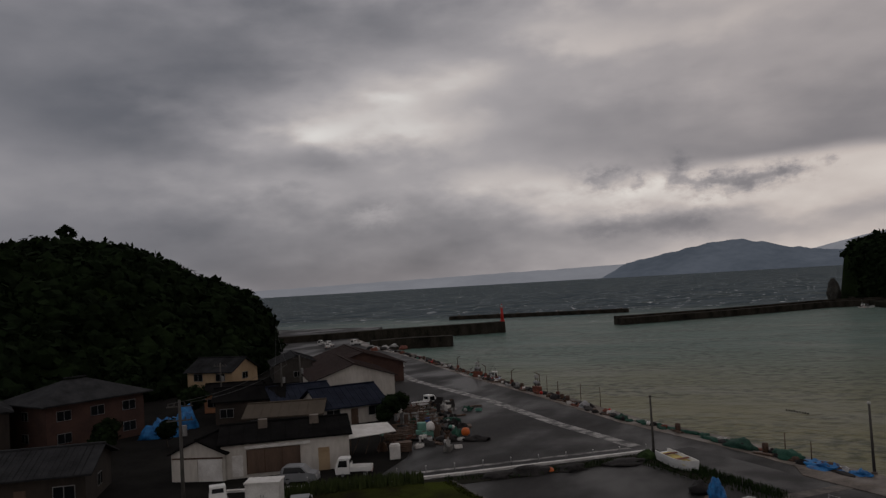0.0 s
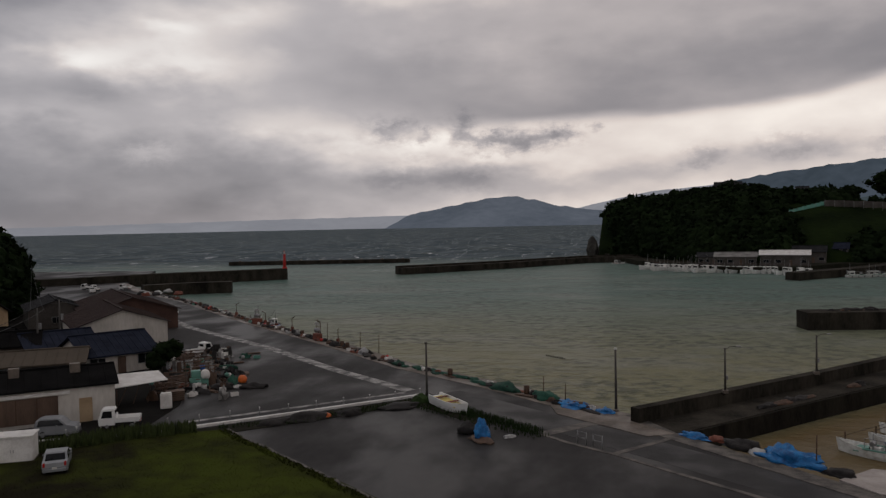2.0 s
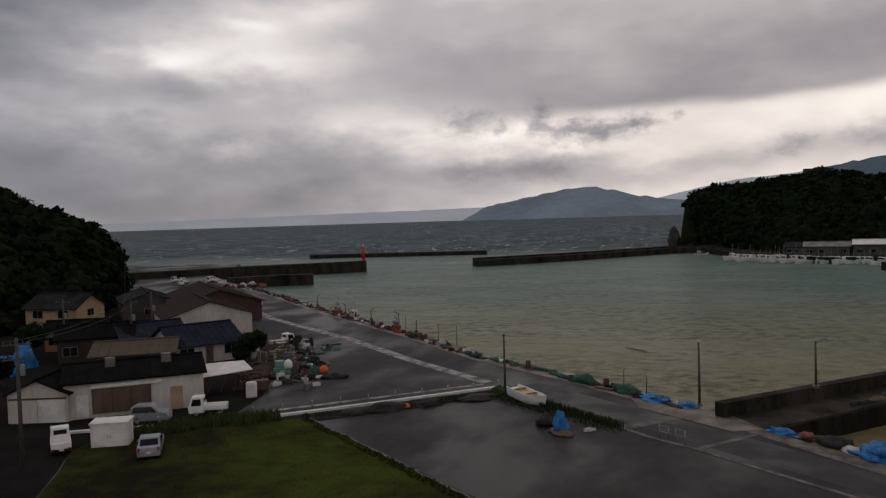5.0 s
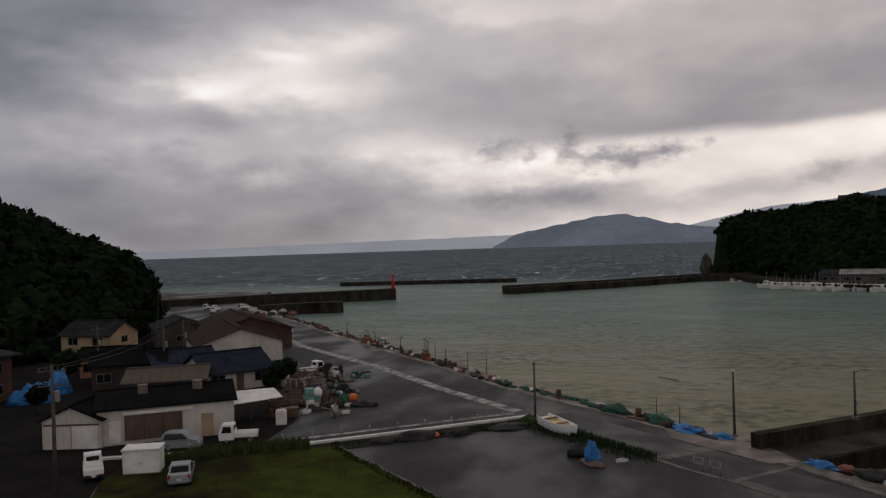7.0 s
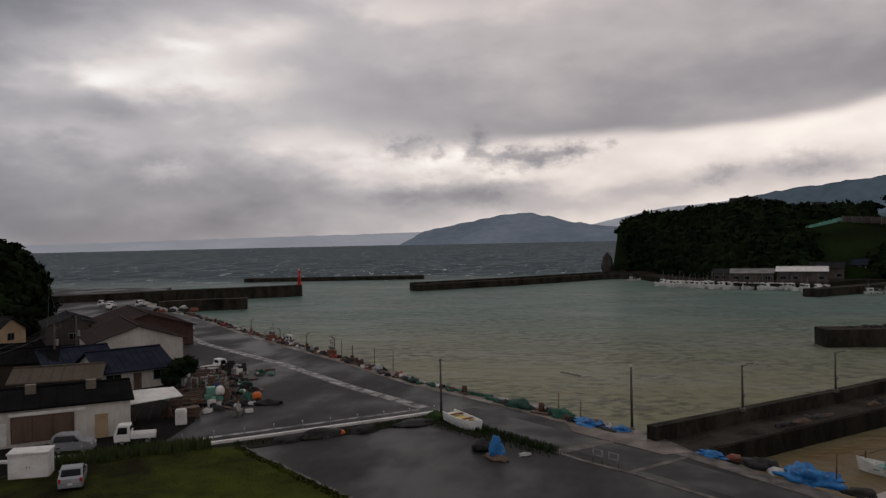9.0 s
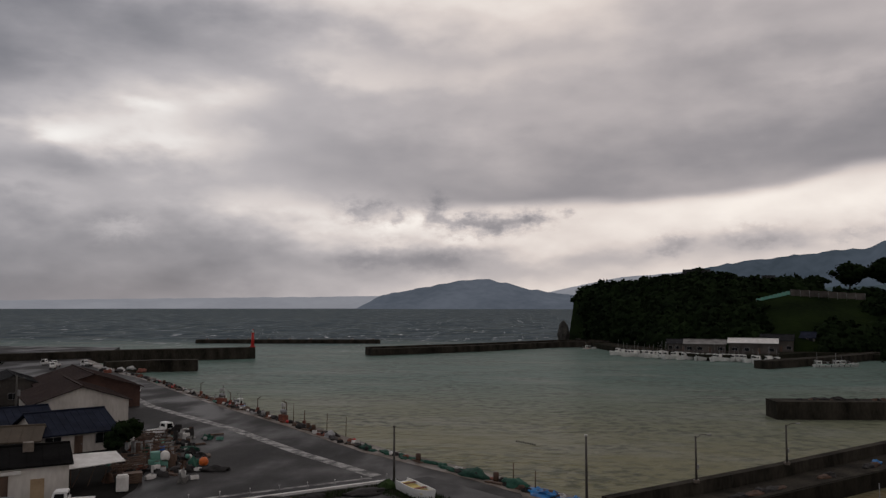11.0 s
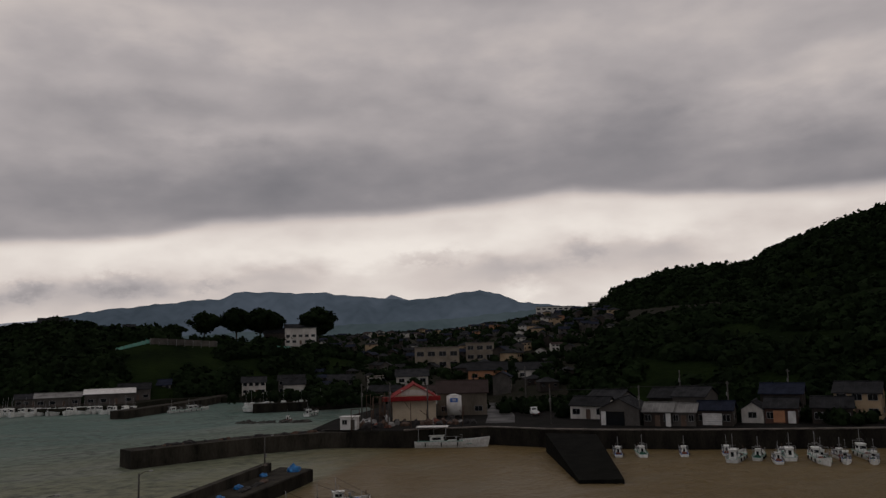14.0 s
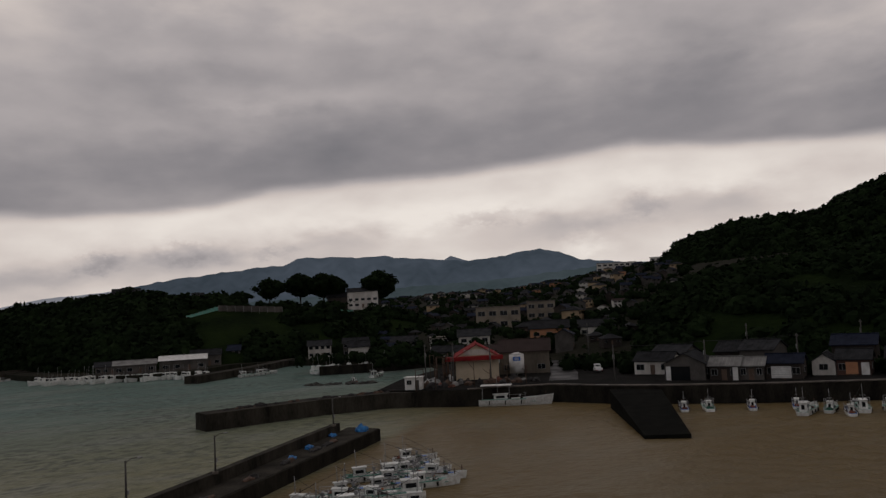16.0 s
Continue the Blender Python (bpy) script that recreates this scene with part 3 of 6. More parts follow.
EDGE_E = [(76, 139.2), (82.8, 131.3), (97.4, 123.9), (102.0, 112.5), (107.3, 104.2), (117.7, 91.7), (135.8, 74.6), (215, 8)]
band("quay_wall", EDGE_E, -0.3, 0.3, -5, QUAY_E - 0.1, dark_wall, "weed-dark far quay wall", "quay wall")
band("coping", EDGE_E[1:], 0.0, 0.8, 0.5, QUAY_E + 0.18, concrete, "pale concrete coping of the far quay", "coping")
band("mole_east", [(60, 251), (86, 274), (116, 309)], 0, 5, -5, 0.6, old_wall, "dark mole of the fishing harbour", "breakwater")
band("mole_east", [(95, 238.5), (113, 231), (130, 229)], 0, 4, -5, 0.9, dark_wall, "dark mole with boats moored behind", "breakwater")
bm = bmesh.new()
bm_prism(bm, [(10, 372), (21, 326), (31, 306), (48, 286), (68, 283.5), (86, 304), (104, 300), (118, 282), (134, 258), (141, 257), (330, 257), (330, 520), (0, 520), (2, 440)], -5, 0.3)
solo("ground_headland", bm, earth, "dark waterfront ground below the headland", "ground", kind="structure")

# slipway: a ramp sloping into the basin
bm = bmesh.new()
a = [(97.9, 107.8), (102.8, 100.0), (83.6, 76.5), (79.1, 80.7)]
zs = [QUAY_E, QUAY_E, -1.2, -1.3]
top = [bm.verts.new((x, y, z)) for (x, y), z in zip(a, zs)]
low = [bm.verts.new((x, y, -5)) for x, y in a]
bm.faces.new(top[::-1])
for i in range(4):
    bm.faces.new((top[i], top[(i + 1) % 4], low[(i + 1) % 4], low[i]))
bmesh.ops.recalc_face_normals(bm, faces=bm.faces)
solo("slipway", bm, mat("black_weedy_slipway", (0.012, 0.012, 0.010), 0.95, (0.005, 0.005, 0.0045), 0.5, 0.03, 3, spec=0.02), "dark wet concrete slipway running into the basin", "slipway", kind="structure")


# ---- hills ----
def interp(x, table):
    if x <= table[0][0]:
        return table[0][1:]
    for a, b in zip(table, table[1:]):
        if x <= b[0]:
            k = (x - a[0]) / (b[0] - a[0])
            return tuple(p + (q - p) * k for p, q in zip(a[1:], b[1:]))
    return table[-1][1:]


def hill_height(table, az, u):
    """Plan place and height on a hill: u 0 at its foot, 1 at its crest, up to 1.6 behind."""
    r0, z0, r1, el = interp(az, table)
    zc = EYE[2] + r1 * math.tan(radians(el))
    r = r0 + (r1 - r0) * u
    k = min(u, 1.0)
    z = z0 + (zc - z0) * (math.sin(k * math.pi / 2) ** 0.85 if k < 1 else 1 - 0.35 * (u - 1))
    x, y = r * math.sin(radians(az)), r * math.cos(radians(az))
    return x, y, z


def hill(name, table, material, label, steps=70, bump=1.2):
    a0, a1 = table[0][0], table[-1][0]
    verts, faces, m = [], [], 26
    for i in range(steps + 1):
        for j in range(m + 1):
            az, u = a0 + (a1 - a0) * i / steps, 1.6 * j / m
            x, y, z = hill_height(table, az, u)
            z += bump * noise.noise(Vector((x, y, 0)) * 0.06) * min(1, 3 * u)
            if i in (0, steps) or j == m:
                z = -3.0
            verts.append((x, y, z if j else z - 3))
    for i in range(steps):
        for j in range(m):
            k = i * (m + 1) + j
            faces.append((k, k + m + 1, k + m + 2, k + 1))
    me = bpy.data.meshes.new(name)
    me.from_pydata(verts, [], faces)
    for p in me.polygons:
        p.use_smooth = True
    me.materials.append(material)
    return tagged(new(name, me), label, "hill", kind="structure")


HILL_W = [(-100, 90, 0, 190, 6.0), (-70, 108, 0, 200, 4.4), (-56, 128, 0, 215, 3.3), (-52, 140, 0, 220, 3.6), (-49, 146, 0, 222, 3.3), (-46.1, 150, 0, 222, 2.1), (-43.6, 158, 0, 220, 0.8), (-41.4, 168, 0, 216, 0.0), (-39.9, 178, 0, 212, -0.9), (-39.2, 188, 0, 208, -2.2), (-38.75, 196, 0, 206, -4.2)]
HEAD = [(0.15, 424, -2, 432, -1.2), (0.35, 420, -1, 432, -0.2), (0.9, 412, -1, 430, 0.6), (2.7, 380, 0, 425, 1.15), (5, 345, 0, 420, 1.2), (6.9, 325, 0, 415, 1.5), (8.7, 320, 0, 412, 1.7), (10.5, 318, 0, 410, 1.65), (12, 318, 0, 405, 1.45), (15, 318, 0, 400, 1.5), (18, 325, 0, 400, 0.75), (22, 335, 0, 400, 0.55), (25, 345, 0, 400, 0.35), (27.5, 345, 1, 400, -0.2), (30, 345, 1, 390, -1.0)]
TOWN = [(20, 330, 0, 880, 0.45), (28, 300, 0, 900, 0.7), (31, 225, 0, 900, 0.8), (36, 205, 0, 880, 0.9), (40, 195, 0, 860, 1.35), (44, 195, 0, 820, 1.85), (48, 200, 0, 760, 2.2), (54, 220, 0, 700, 2.7), (64, 240, 0, 640, 3.2)]
SPUR = [(44.6, 205, 0, 225, -3.4), (45.4, 200, 0, 235, -1.5), (46.6, 198, 0, 245, 0.0), (49, 195, 0, 255, 1.3), (55, 190, 0, 265, 2.0), (60, 188, 0, 270, 2.6), (68, 185, 0, 270, 3.6), (80, 170, 0, 250, 5.5), (95, 160, 0, 240, 7.0)]
HILL_E = [(45.6, 480, 15, 600, 1.60), (46.7, 470, 15, 600, 2.45), (47.6, 460, 15, 590, 3.35), (49.5, 450, 15, 580, 4.05), (51.6, 440, 15, 570, 4.50), (54.3, 430, 15, 560, 4.65), (57, 420, 15, 550, 4.80), (57.9, 415, 15, 545, 5.50), (60, 410, 15, 540, 6.25), (62.2, 405, 15, 535, 7.00), (67, 400, 15, 530, 8.30), (80, 380, 15, 500, 10.20), (95, 360, 15, 480, 10.70)]
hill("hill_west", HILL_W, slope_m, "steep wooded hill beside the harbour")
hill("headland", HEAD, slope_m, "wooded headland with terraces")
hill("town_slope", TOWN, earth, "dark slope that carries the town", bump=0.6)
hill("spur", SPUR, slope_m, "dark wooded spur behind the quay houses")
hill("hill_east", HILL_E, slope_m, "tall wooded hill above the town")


# woods: many leafy clumps over a hill
def clump_template(seed, leaves=26):
    """Offsets of a leafy clump: a lumpy core and loose leaf tufts."""
    r = random.Random(seed)
    bm = bmesh.new()
    vs = bmesh.ops.create_icosphere(bm, subdivisions=1, radius=0.8)["verts"]
    for v in vs:
        v.co *= 1 + 0.5 * noise.noise(v.co * 2.3 + Vector((seed * 1.7, 0, 0)))
    verts = [tuple(v.co) for v in bm.verts]
    faces = [tuple(v.index for v in f.verts) for f in bm.faces]
    bm.free()
    for _ in range(leaves):
        d = Vector((r.gauss(0, 1), r.gauss(0, 1), r.gauss(0.15, 0.9))).normalized()
        c = d * r.uniform(0.7, 1.12)
        s = r.uniform(0.16, 0.34)
        a = Vector((r.gauss(0, 1), r.gauss(0, 1), r.gauss(0, 1))).normalized() * s
        b = d.cross(a).normalized() * s
        i = len(verts)
        verts += [tuple(c + a), tuple(c + b), tuple(c - a), tuple(c - b)]
        faces.append((i, i + 1, i + 2, i + 3))
    return np.array(verts), faces


CLUMPS = [clump_template(i) for i in range(6)]


def leafy(name, spots, material):
    """One mesh of clumps; spots: x, y, z, width, height."""
    verts, faces, base = [], [], 0
    r = random.Random(len(spots))
    for x, y, z, w, h in spots:
        v, f = r.choice(CLUMPS)
        a = r.uniform(0, 6.28)
        c, s = math.cos(a), math.sin(a)
        p = np.empty_like(v)
        p[:, 0], p[:, 1], p[:, 2] = x + w * (v[:, 0] * c - v[:, 1] * s), y + w * (v[:, 0] * s + v[:, 1] * c), z + h * v[:, 2]
        verts.append(p)
        faces += [tuple(k + base for k in g) for g in f]
        base += len(v)
    me = bpy.data.meshes.new(name)
    me.from_pydata(np.concatenate(verts).tolist(), [], faces)
    me.materials.append(material)
    return me


def woods(name, table, count, size, label, seed, bare=None, crest=0):
    r = random.Random(seed)
    a0, a1 = table[0][0], table[-1][0]
    spots = []
    while len(spots) < count:
        az, u = r.uniform(a0, a1), r.uniform(0, 1.12)
        x, y, z = hill_height(table, az, u)
        if bare and bare(az, u, x, y):
            continue
        s = size * r.uniform(0.6, 1.5)
        spots.append((x, y, z + 0.1 * s, s, s * r.uniform(0.6, 1.0)))
    for _ in range(crest):
        az = r.uniform(a0, a1)
        x, y, z = hill_height(table, az, r.uniform(0.93, 1.04))
        s = size * r.uniform(0.4, 0.9)
        spots.append((x, y, z + 0.5 * s, s, s * r.uniform(0.7, 1.1)))
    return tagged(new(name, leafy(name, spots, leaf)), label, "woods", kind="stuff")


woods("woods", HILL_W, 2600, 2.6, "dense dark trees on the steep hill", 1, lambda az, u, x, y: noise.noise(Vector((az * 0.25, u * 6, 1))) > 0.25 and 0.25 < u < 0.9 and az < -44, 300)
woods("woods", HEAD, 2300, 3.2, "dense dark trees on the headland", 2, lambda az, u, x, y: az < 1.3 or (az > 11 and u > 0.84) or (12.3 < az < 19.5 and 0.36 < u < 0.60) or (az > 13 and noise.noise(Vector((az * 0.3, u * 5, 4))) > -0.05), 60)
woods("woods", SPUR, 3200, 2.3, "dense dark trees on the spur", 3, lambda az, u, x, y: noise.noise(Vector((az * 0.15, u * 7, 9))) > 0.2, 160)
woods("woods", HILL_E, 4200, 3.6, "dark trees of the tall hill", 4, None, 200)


# ---- far distance ----
def ridge(name, dist, profile, material, label, seed, rough=0.12, low=-60):
    """A distant range: its outline as bearing and height in degrees, with depth behind it."""
    rows, n = [], 160
    a0, a1 = profile[0][0], profile[-1][0]
    for i in range(n + 1):
        az = a0 + (a1 - a0) * i / n
        el = interp(az, profile)[0] + rough * noise.fractal(Vector((az * 0.9, seed, 0)), 1.0, 2.0, 4)
        zc = EYE[2] + dist * math.tan(radians(max(el, -0.35)))
        row = []
        for k, f in ((0.90, 0.0), (0.94, 0.42), (0.975, 0.8), (1.0, 1.0), (1.06, 0.6)):
            wob = 1 + 0.02 * noise.noise(Vector((az * 0.7, k * 9, seed)))
            row.append((dist * k * wob * math.sin(radians(az)), dist * k * wob * math.cos(radians(az)), -10 + (zc + 10) * f))
        rows.append(row)
    verts = [p for row in rows for p in row]
    faces = [(i * 5 + j, i * 5 + j + 5, i * 5 + j + 6, i * 5 + j + 1) for i in range(n) for j in range(4)]
    me = bpy.data.meshes.new(name)
    me.from_pydata(verts, [], faces)
    for p in me.polygons:
        p.use_smooth = True
    me.materials.append(material)
    return tagged(new(name, me), label, "mountains", kind="structure")


ridge("backdrop_shore", 4100, [(-62, 0.0), (-45, 0.15), (-38, 0.25), (-25, 0.45), (-14, 0.6), (-6, 0.7), (2, 0.8)], far_pale, "faint far shore, rain haze painted into its colour", 1, 0.06)
ridge("backdrop_pale", 4000, [(-4, 0.3), (0.2, 1.2), (3.9, 1.95), (7.4, 2.2), (11, 2.6), (13, 2.7), (18, 2.2)], far_pale, "pale ridge, rain haze painted into its colour", 2, 0.05)
ridge("backdrop_island", 3700, [(-15, -0.3), (-14.7, -0.1), (-13.1, 0.74), (-10.65, 1.12), (-7.8, 1.72), (-5.5, 1.85), (-3.7, 1.4), (-1.7, 0.95), (0.3, 0.72), (3, 0.3), (5, -0.2)], far_island, "blue island across the bay, haze painted into its colour", 3, 0.10)
ridge("backdrop_mountains", 3500, [(4, 0.5), (7.5, 2.0), (10.8, 2.8), (14, 3.15), (17, 3.45), (19.5, 3.7), (21.3, 4.15), (24, 4.0), (26.7, 4.02), (28.5, 3.7), (30.3, 3.6), (32.5, 3.35), (35.4, 3.55), (36.8, 3.8), (38.0, 3.98), (39.6, 3.5), (41.2, 2.9), (46, 2.4), (60, 2.0)], far_blue, "blue mountain range under low cloud, haze painted into its colour", 4, 0.15)
ridge("backdrop_peak", 3900, [(29.6, 2.6), (31.5, 3.78), (32.9, 3.3), (34, 2.6)], far_island, "pale peak behind the range, haze painted into its colour", 5, 0.02)
ridge("backdrop_foothills", 1500, [(14, 0.9), (24, 1.5), (29, 1.7), (33, 1.8), (37, 2.0), (40, 2.3), (43, 2.45), (47, 2.5), (60, 2.6)], far_dark, "dark wooded foothills behind the town, haze painted into their colour", 6, 0.12)


# ---- houses ----
def bm_gable_wall(bm, w, d, h, rise):
    """Walls with gable ends on the two x sides' y faces: the ridge runs along x."""
    pts = [(-d / 2, 0), (d / 2, 0), (d / 2, h), (0, h + rise), (-d / 2, h)]
    a = [bm.verts.new((-w / 2, y, z)) for y, z in pts]
    b = [bm.verts.new((w / 2, y, z)) for y, z in pts]
    bm.faces.new(a[::-1])
    bm.faces.new(b)
    for i in range(5):
        bm.faces.new((a[i], a[(i + 1) % 5], b[(i + 1) % 5], b[i]))
    bmesh.ops.recalc_face_normals(bm, faces=bm.faces)


def bm_gable_roof(bm, w, d, h, rise, over, thick=0.16):
    k = rise / (d / 2)
    e = d / 2 + over
    outer = [(-e, h - over * k + thick), (0, h + rise + thick), (e, h - over * k + thick)]
    inner = [(y, z - thick * 0.95) for y, z in outer]
    prof = outer + inner[::-1]
    a = [bm.verts.new((-w / 2 - over, y, z)) for y, z in prof]
    b = [bm.verts.new((w / 2 + over, y, z)) for y, z in prof]
    bm.faces.new(a)
    bm.faces.new(b[::-1])
    for i in range(6):
        bm.faces.new((a[i], b[i], b[(i + 1) % 6], a[(i + 1) % 6]))
    bmesh.ops.recalc_face_normals(bm, faces=bm.faces)


def bm_hip_roof(bm, w, d, h, rise, over):
    x, y, r = w / 2 + over, d / 2 + over, max(w / 2 - d / 2, 0.3)
    v = [bm.verts.new(p) for p in ((-x, -y, h), (x, -y, h), (x, y, h), (-x, y, h), (-r, 0, h + rise), (r, 0, h + rise))]
    u = [bm.verts.new((p.co.x, p.co.y, h - 0.18)) for p in v[:4]]
    for f in ((0, 1, 5, 4), (2, 3, 4, 5), (1, 2, 5), (3, 0, 4)):
        bm.faces.new([v[i] for i in f])
    bm.faces.new(u[::-1])
    for i in range(4):
        bm.faces.new((u[i], u[(i + 1) % 4], v[(i + 1) % 4], v[i]))
    bmesh.ops.recalc_face_normals(bm, faces=bm.faces)


def window(parent, c, w, h, axis="y", side=-1, frame_m=None, bar=True):
    """A window set proud of a wall: frame, mullion and pane."""
    s = lambda a, t, z: (a, t, z) if axis == "y" else (t, a, z)
    o = lambda k: (c[0], c[1] + side * k, c[2]) if axis == "y" else (c[0] + side * k, c[1], c[2])
    fr = bmesh.new()
    bm_box(fr, o(0.02), s(w + 0.12, 0.10, h + 0.12))
    wn = part("window", fr, frame_m or steel, parent)
    box_part("pane", o(0.06), s(w, 0.06, h), glass_m, wn)
    if not bar:
        return wn
    mu = bmesh.new()
    bm_box(mu, o(0.085), s(0.06, 0.04, h))
    part("mullion", mu, frame_m or steel, wn)
    return wn


def house(m, w, d, h, rise, wall_m, roof_m, label, hip=False, over=0.5, group="", rows=1, name="house", fronts=3, ribs=0, category="house", sides=True, far=False, tiny=False):
    t = thing(name, m, label, category, group)
    bm = bmesh.new()
    if hip:
        bm_box(bm, (0, 0, h / 2 - 1.0), (w, d, h + 2.0))
    else:
        bm_gable_wall(bm, w, d, h, rise)
        bm_box(bm, (0, 0, -1.0), (w, d, 2.0))
    part("wall", bm, wall_m, t)
    bm = bmesh.new()
    (bm_hip_roof if hip else bm_gable_roof)(bm, w, d, h, rise, over)
    roof = part("roof", bm, roof_m, t)
    r = (w / 2 - d / 2) if hip else w / 2 + over
    if r > 0.3:
        box_part("ridge_cap", (0, 0, h + rise + 0.2), (2 * r, 0.34, 0.2), roof_m, roof, bevel=0.05)
    k = rise / (d / 2)
    for i in range(ribs):
        x = -w / 2 + w * (i + 0.5) / ribs
        for sgn in (-1, 1):
            bm = bmesh.new()
            bm_tube(bm, (x, 0, h + rise + 0.17), (x, sgn * (d / 2 + over), h - over * k + 0.17), 0.05, seg=5)
            part("seam", bm, roof_m, roof)
    if tiny:
        for x in (-w * 0.24, w * 0.22):
            box_part("window", (x, -d / 2 - 0.02, h - 1.15), (1.7, 0.12, 1.0), glass_m, t)
        box_part("window", (w / 2 + 0.02, 0, h - 1.15), (0.12, 1.5, 1.0), glass_m, t)
    for f in range(0 if tiny else rows):
        z = 1.5 + f * 2.7
        if z + 0.7 > h:
            break
        for i in range(fronts):
            x = -w / 2 + w * (i + 0.5) / fronts
            if f == 0 and i == fronts // 2:
                dr = box_part("door", (x, -d / 2 - 0.03, 1.0), (0.95, 0.1, 2.0), brownwood, t)
                not far and box_part("handle", (x + 0.33, -d / 2 - 0.1, 1.0), (0.05, 0.06, 0.16), steel, dr)
                continue
            window(t, (x, -d / 2, z), min(1.7, w / fronts * 0.6), 1.1, bar=not far)
        if sides and not far:
            for sgn in (-1, 1):
                window(t, (sgn * w / 2, 0, z), 1.4, 1.0, "x", sgn)
    return t


# yard building with a black roof
main = house(pose(-51.6, 65.6, 0, 0, 0, 38), 12.2, 9.0, 3.3, 1.0, wallw, tile_k, "long whitewashed net store with a black sheet roof", name="storehouse", fronts=1, rows=0, ribs=9, over=0.35)
for x in (-2.2, 2.9):
    box_part("roof_vent", (x, -1.2, 4.5), (0.9, 0.8, 0.9), concrete, main, bevel=0.04)
sh = box_part("shutter", (-1.2, -4.55, 1.5), (5.0, 0.12, 2.3), brownwood, main, label="brown boarded shutters")
for i in range(4):
    box_part("shutter_post", (-3.7 + i * 1.66, -4.63, 1.5), (0.1, 0.06, 2.3), rust, sh)
box_part("fascia", (-0.8, -4.62, 2.9), (6.2, 0.2, 0.3), white, main)
box_part("door", (3.6, -4.54, 1.1), (1.1, 0.1, 2.2), wallc, main)
box_part("panel", (-4.6, -4.54, 1.2), (1.0, 0.1, 2.0), white, main)
an = house(pose(-56.6, 60.2, 0, 0, 0, 108), 6.0, 5.4, 2.6, 1.2, wallw, tile_k, "white gabled store front with sliding doors", name="storehouse", fronts=1, rows=0, over=0.3)
for sgn, mm in ((-1, white), (1, wallw)):
    dr = box_part("sliding_door", (-3.05, sgn * 1.25, 1.05), (0.1, 2.4, 2.1), mm, an)
    box_part("rail", (-3.08, sgn * 1.25, 2.2), (0.12, 2.6, 0.12), rust, dr)
house(pose(-64.0, 82.0, 0, 0, 0, 30), 9, 8, 2.4, 1.0, wallg, mat("brown_asbestos_sheet", (0.095, 0.078, 0.06), 0.85, (0.07, 0.058, 0.045), 0.5, 0.01, 6, spec=0.08), "low shed with a pale brown sheet roof", name="shed", fronts=3, rows=1, ribs=8, category="shed")
house(pose(-61.0, 90.0, 0, 0, 0, 52), 8.5, 10.0, 2.4, 1.9, wallw, tile_n, "white-walled house with blue-black tiles", fronts=3, ribs=10)
house(pose(-70.0, 92.0, 0, 0, 0, 50), 8, 8.5, 2.6, 1.6, wallg, tile_n, "grey house with blue-black tiles", fronts=3, ribs=9)
house(pose(-72.8, 109.0, 0, 0, 0, 132), 17, 12.5, 3.8, 2.1, wallw, tile_b, "white gabled workshop with a brown sheet roof", name="workshop", fronts=4, ribs=14, category="workshop")
house(pose(-86.0, 131.5, 0, 0, 0, 132), 23, 15.0, 3.4, 2.3, wallp, tile_b, "long workshop with dull red gables and a brown sheet roof", name="workshop", fronts=5, ribs=16, category="workshop")
house(pose(-100, 131, 0, 0, 0, 132), 14, 9, 3.4, 1.6, wallg, tile_g, "grey house beside the workshop", fronts=3, ribs=8)
th = house(pose(-94.0, 103.5, 0, 0, 0, 4), 9.0, 7.0, 5.2, 1.8, wallc, tile_g, "two-storey cream house with a grey tiled roof", fronts=2, rows=2, ribs=10)
box_part("balcony", (2.8, -4.3, 2.9), (3.2, 1.3, 1.1), wallb, th, bevel=0.03)
bw = house(pose(-84, 95, 0, 0, 0, 26), 8, 5, 3.0, 1.0, wallo, tile_k, "low orange-walled annex with a dark roof", name="annex", fronts=3, ribs=6, category="annex")
house(pose(-75, 88, 0, 0, 0, 35), 9, 6, 3.2, 1.3, wallb, tile_k, "dark boarded house with a black roof", fronts=3, ribs=7)
hl = house(pose(-88.9, 70.5, 0, 0, 0, 80.6), 13.0, 10.0, 5.7, 2.3, wallp, tile_g, "two-storey reddish house with a hipped grey tile roof", hip=True, rows=2, fronts=3, over=0.9)
house(pose(-67.4, 47.0, 0, 0, 0, 37), 14, 9.5, 3.1, 1.4, wallb, tile_g, "long low timber house with a grey tiled roof", fronts=4, over=0.7, ribs=26)
house(pose(-95, 58, 0, 0, 0, 58), 12, 9, 5.5, 2.4, wallb, tile_g, "dark two-storey timber house", hip=True, rows=2, fronts=3)

# white storage hut
hut = thing("storage_hut", pose(-43.9, 52.7, 0, 0, 0, 26) @ Matrix.Diagonal((0.86, 0.86, 0.86, 1)), "white metal storage hut on the grass edge", "hut")
box_part("body", (0, 0, 1.1), (3.3, 2.2, 2.2), white, hut, bevel=0.03)
box_part("roof", (0, 0, 2.28), (3.5, 2.4, 0.16), white, hut, bevel=0.03)
for sgn in (-1, 1):
    dr = box_part("door", (sgn * 0.8, -1.12, 1.05), (1.56, 0.05, 2.0), white, hut)
    box_part("handle", (sgn * 0.12, -1.17, 1.05), (0.05, 0.05, 0.25), steel, dr)
box_part("sill", (0, 0, 0.06), (3.4, 2.3, 0.12), concrete, hut)

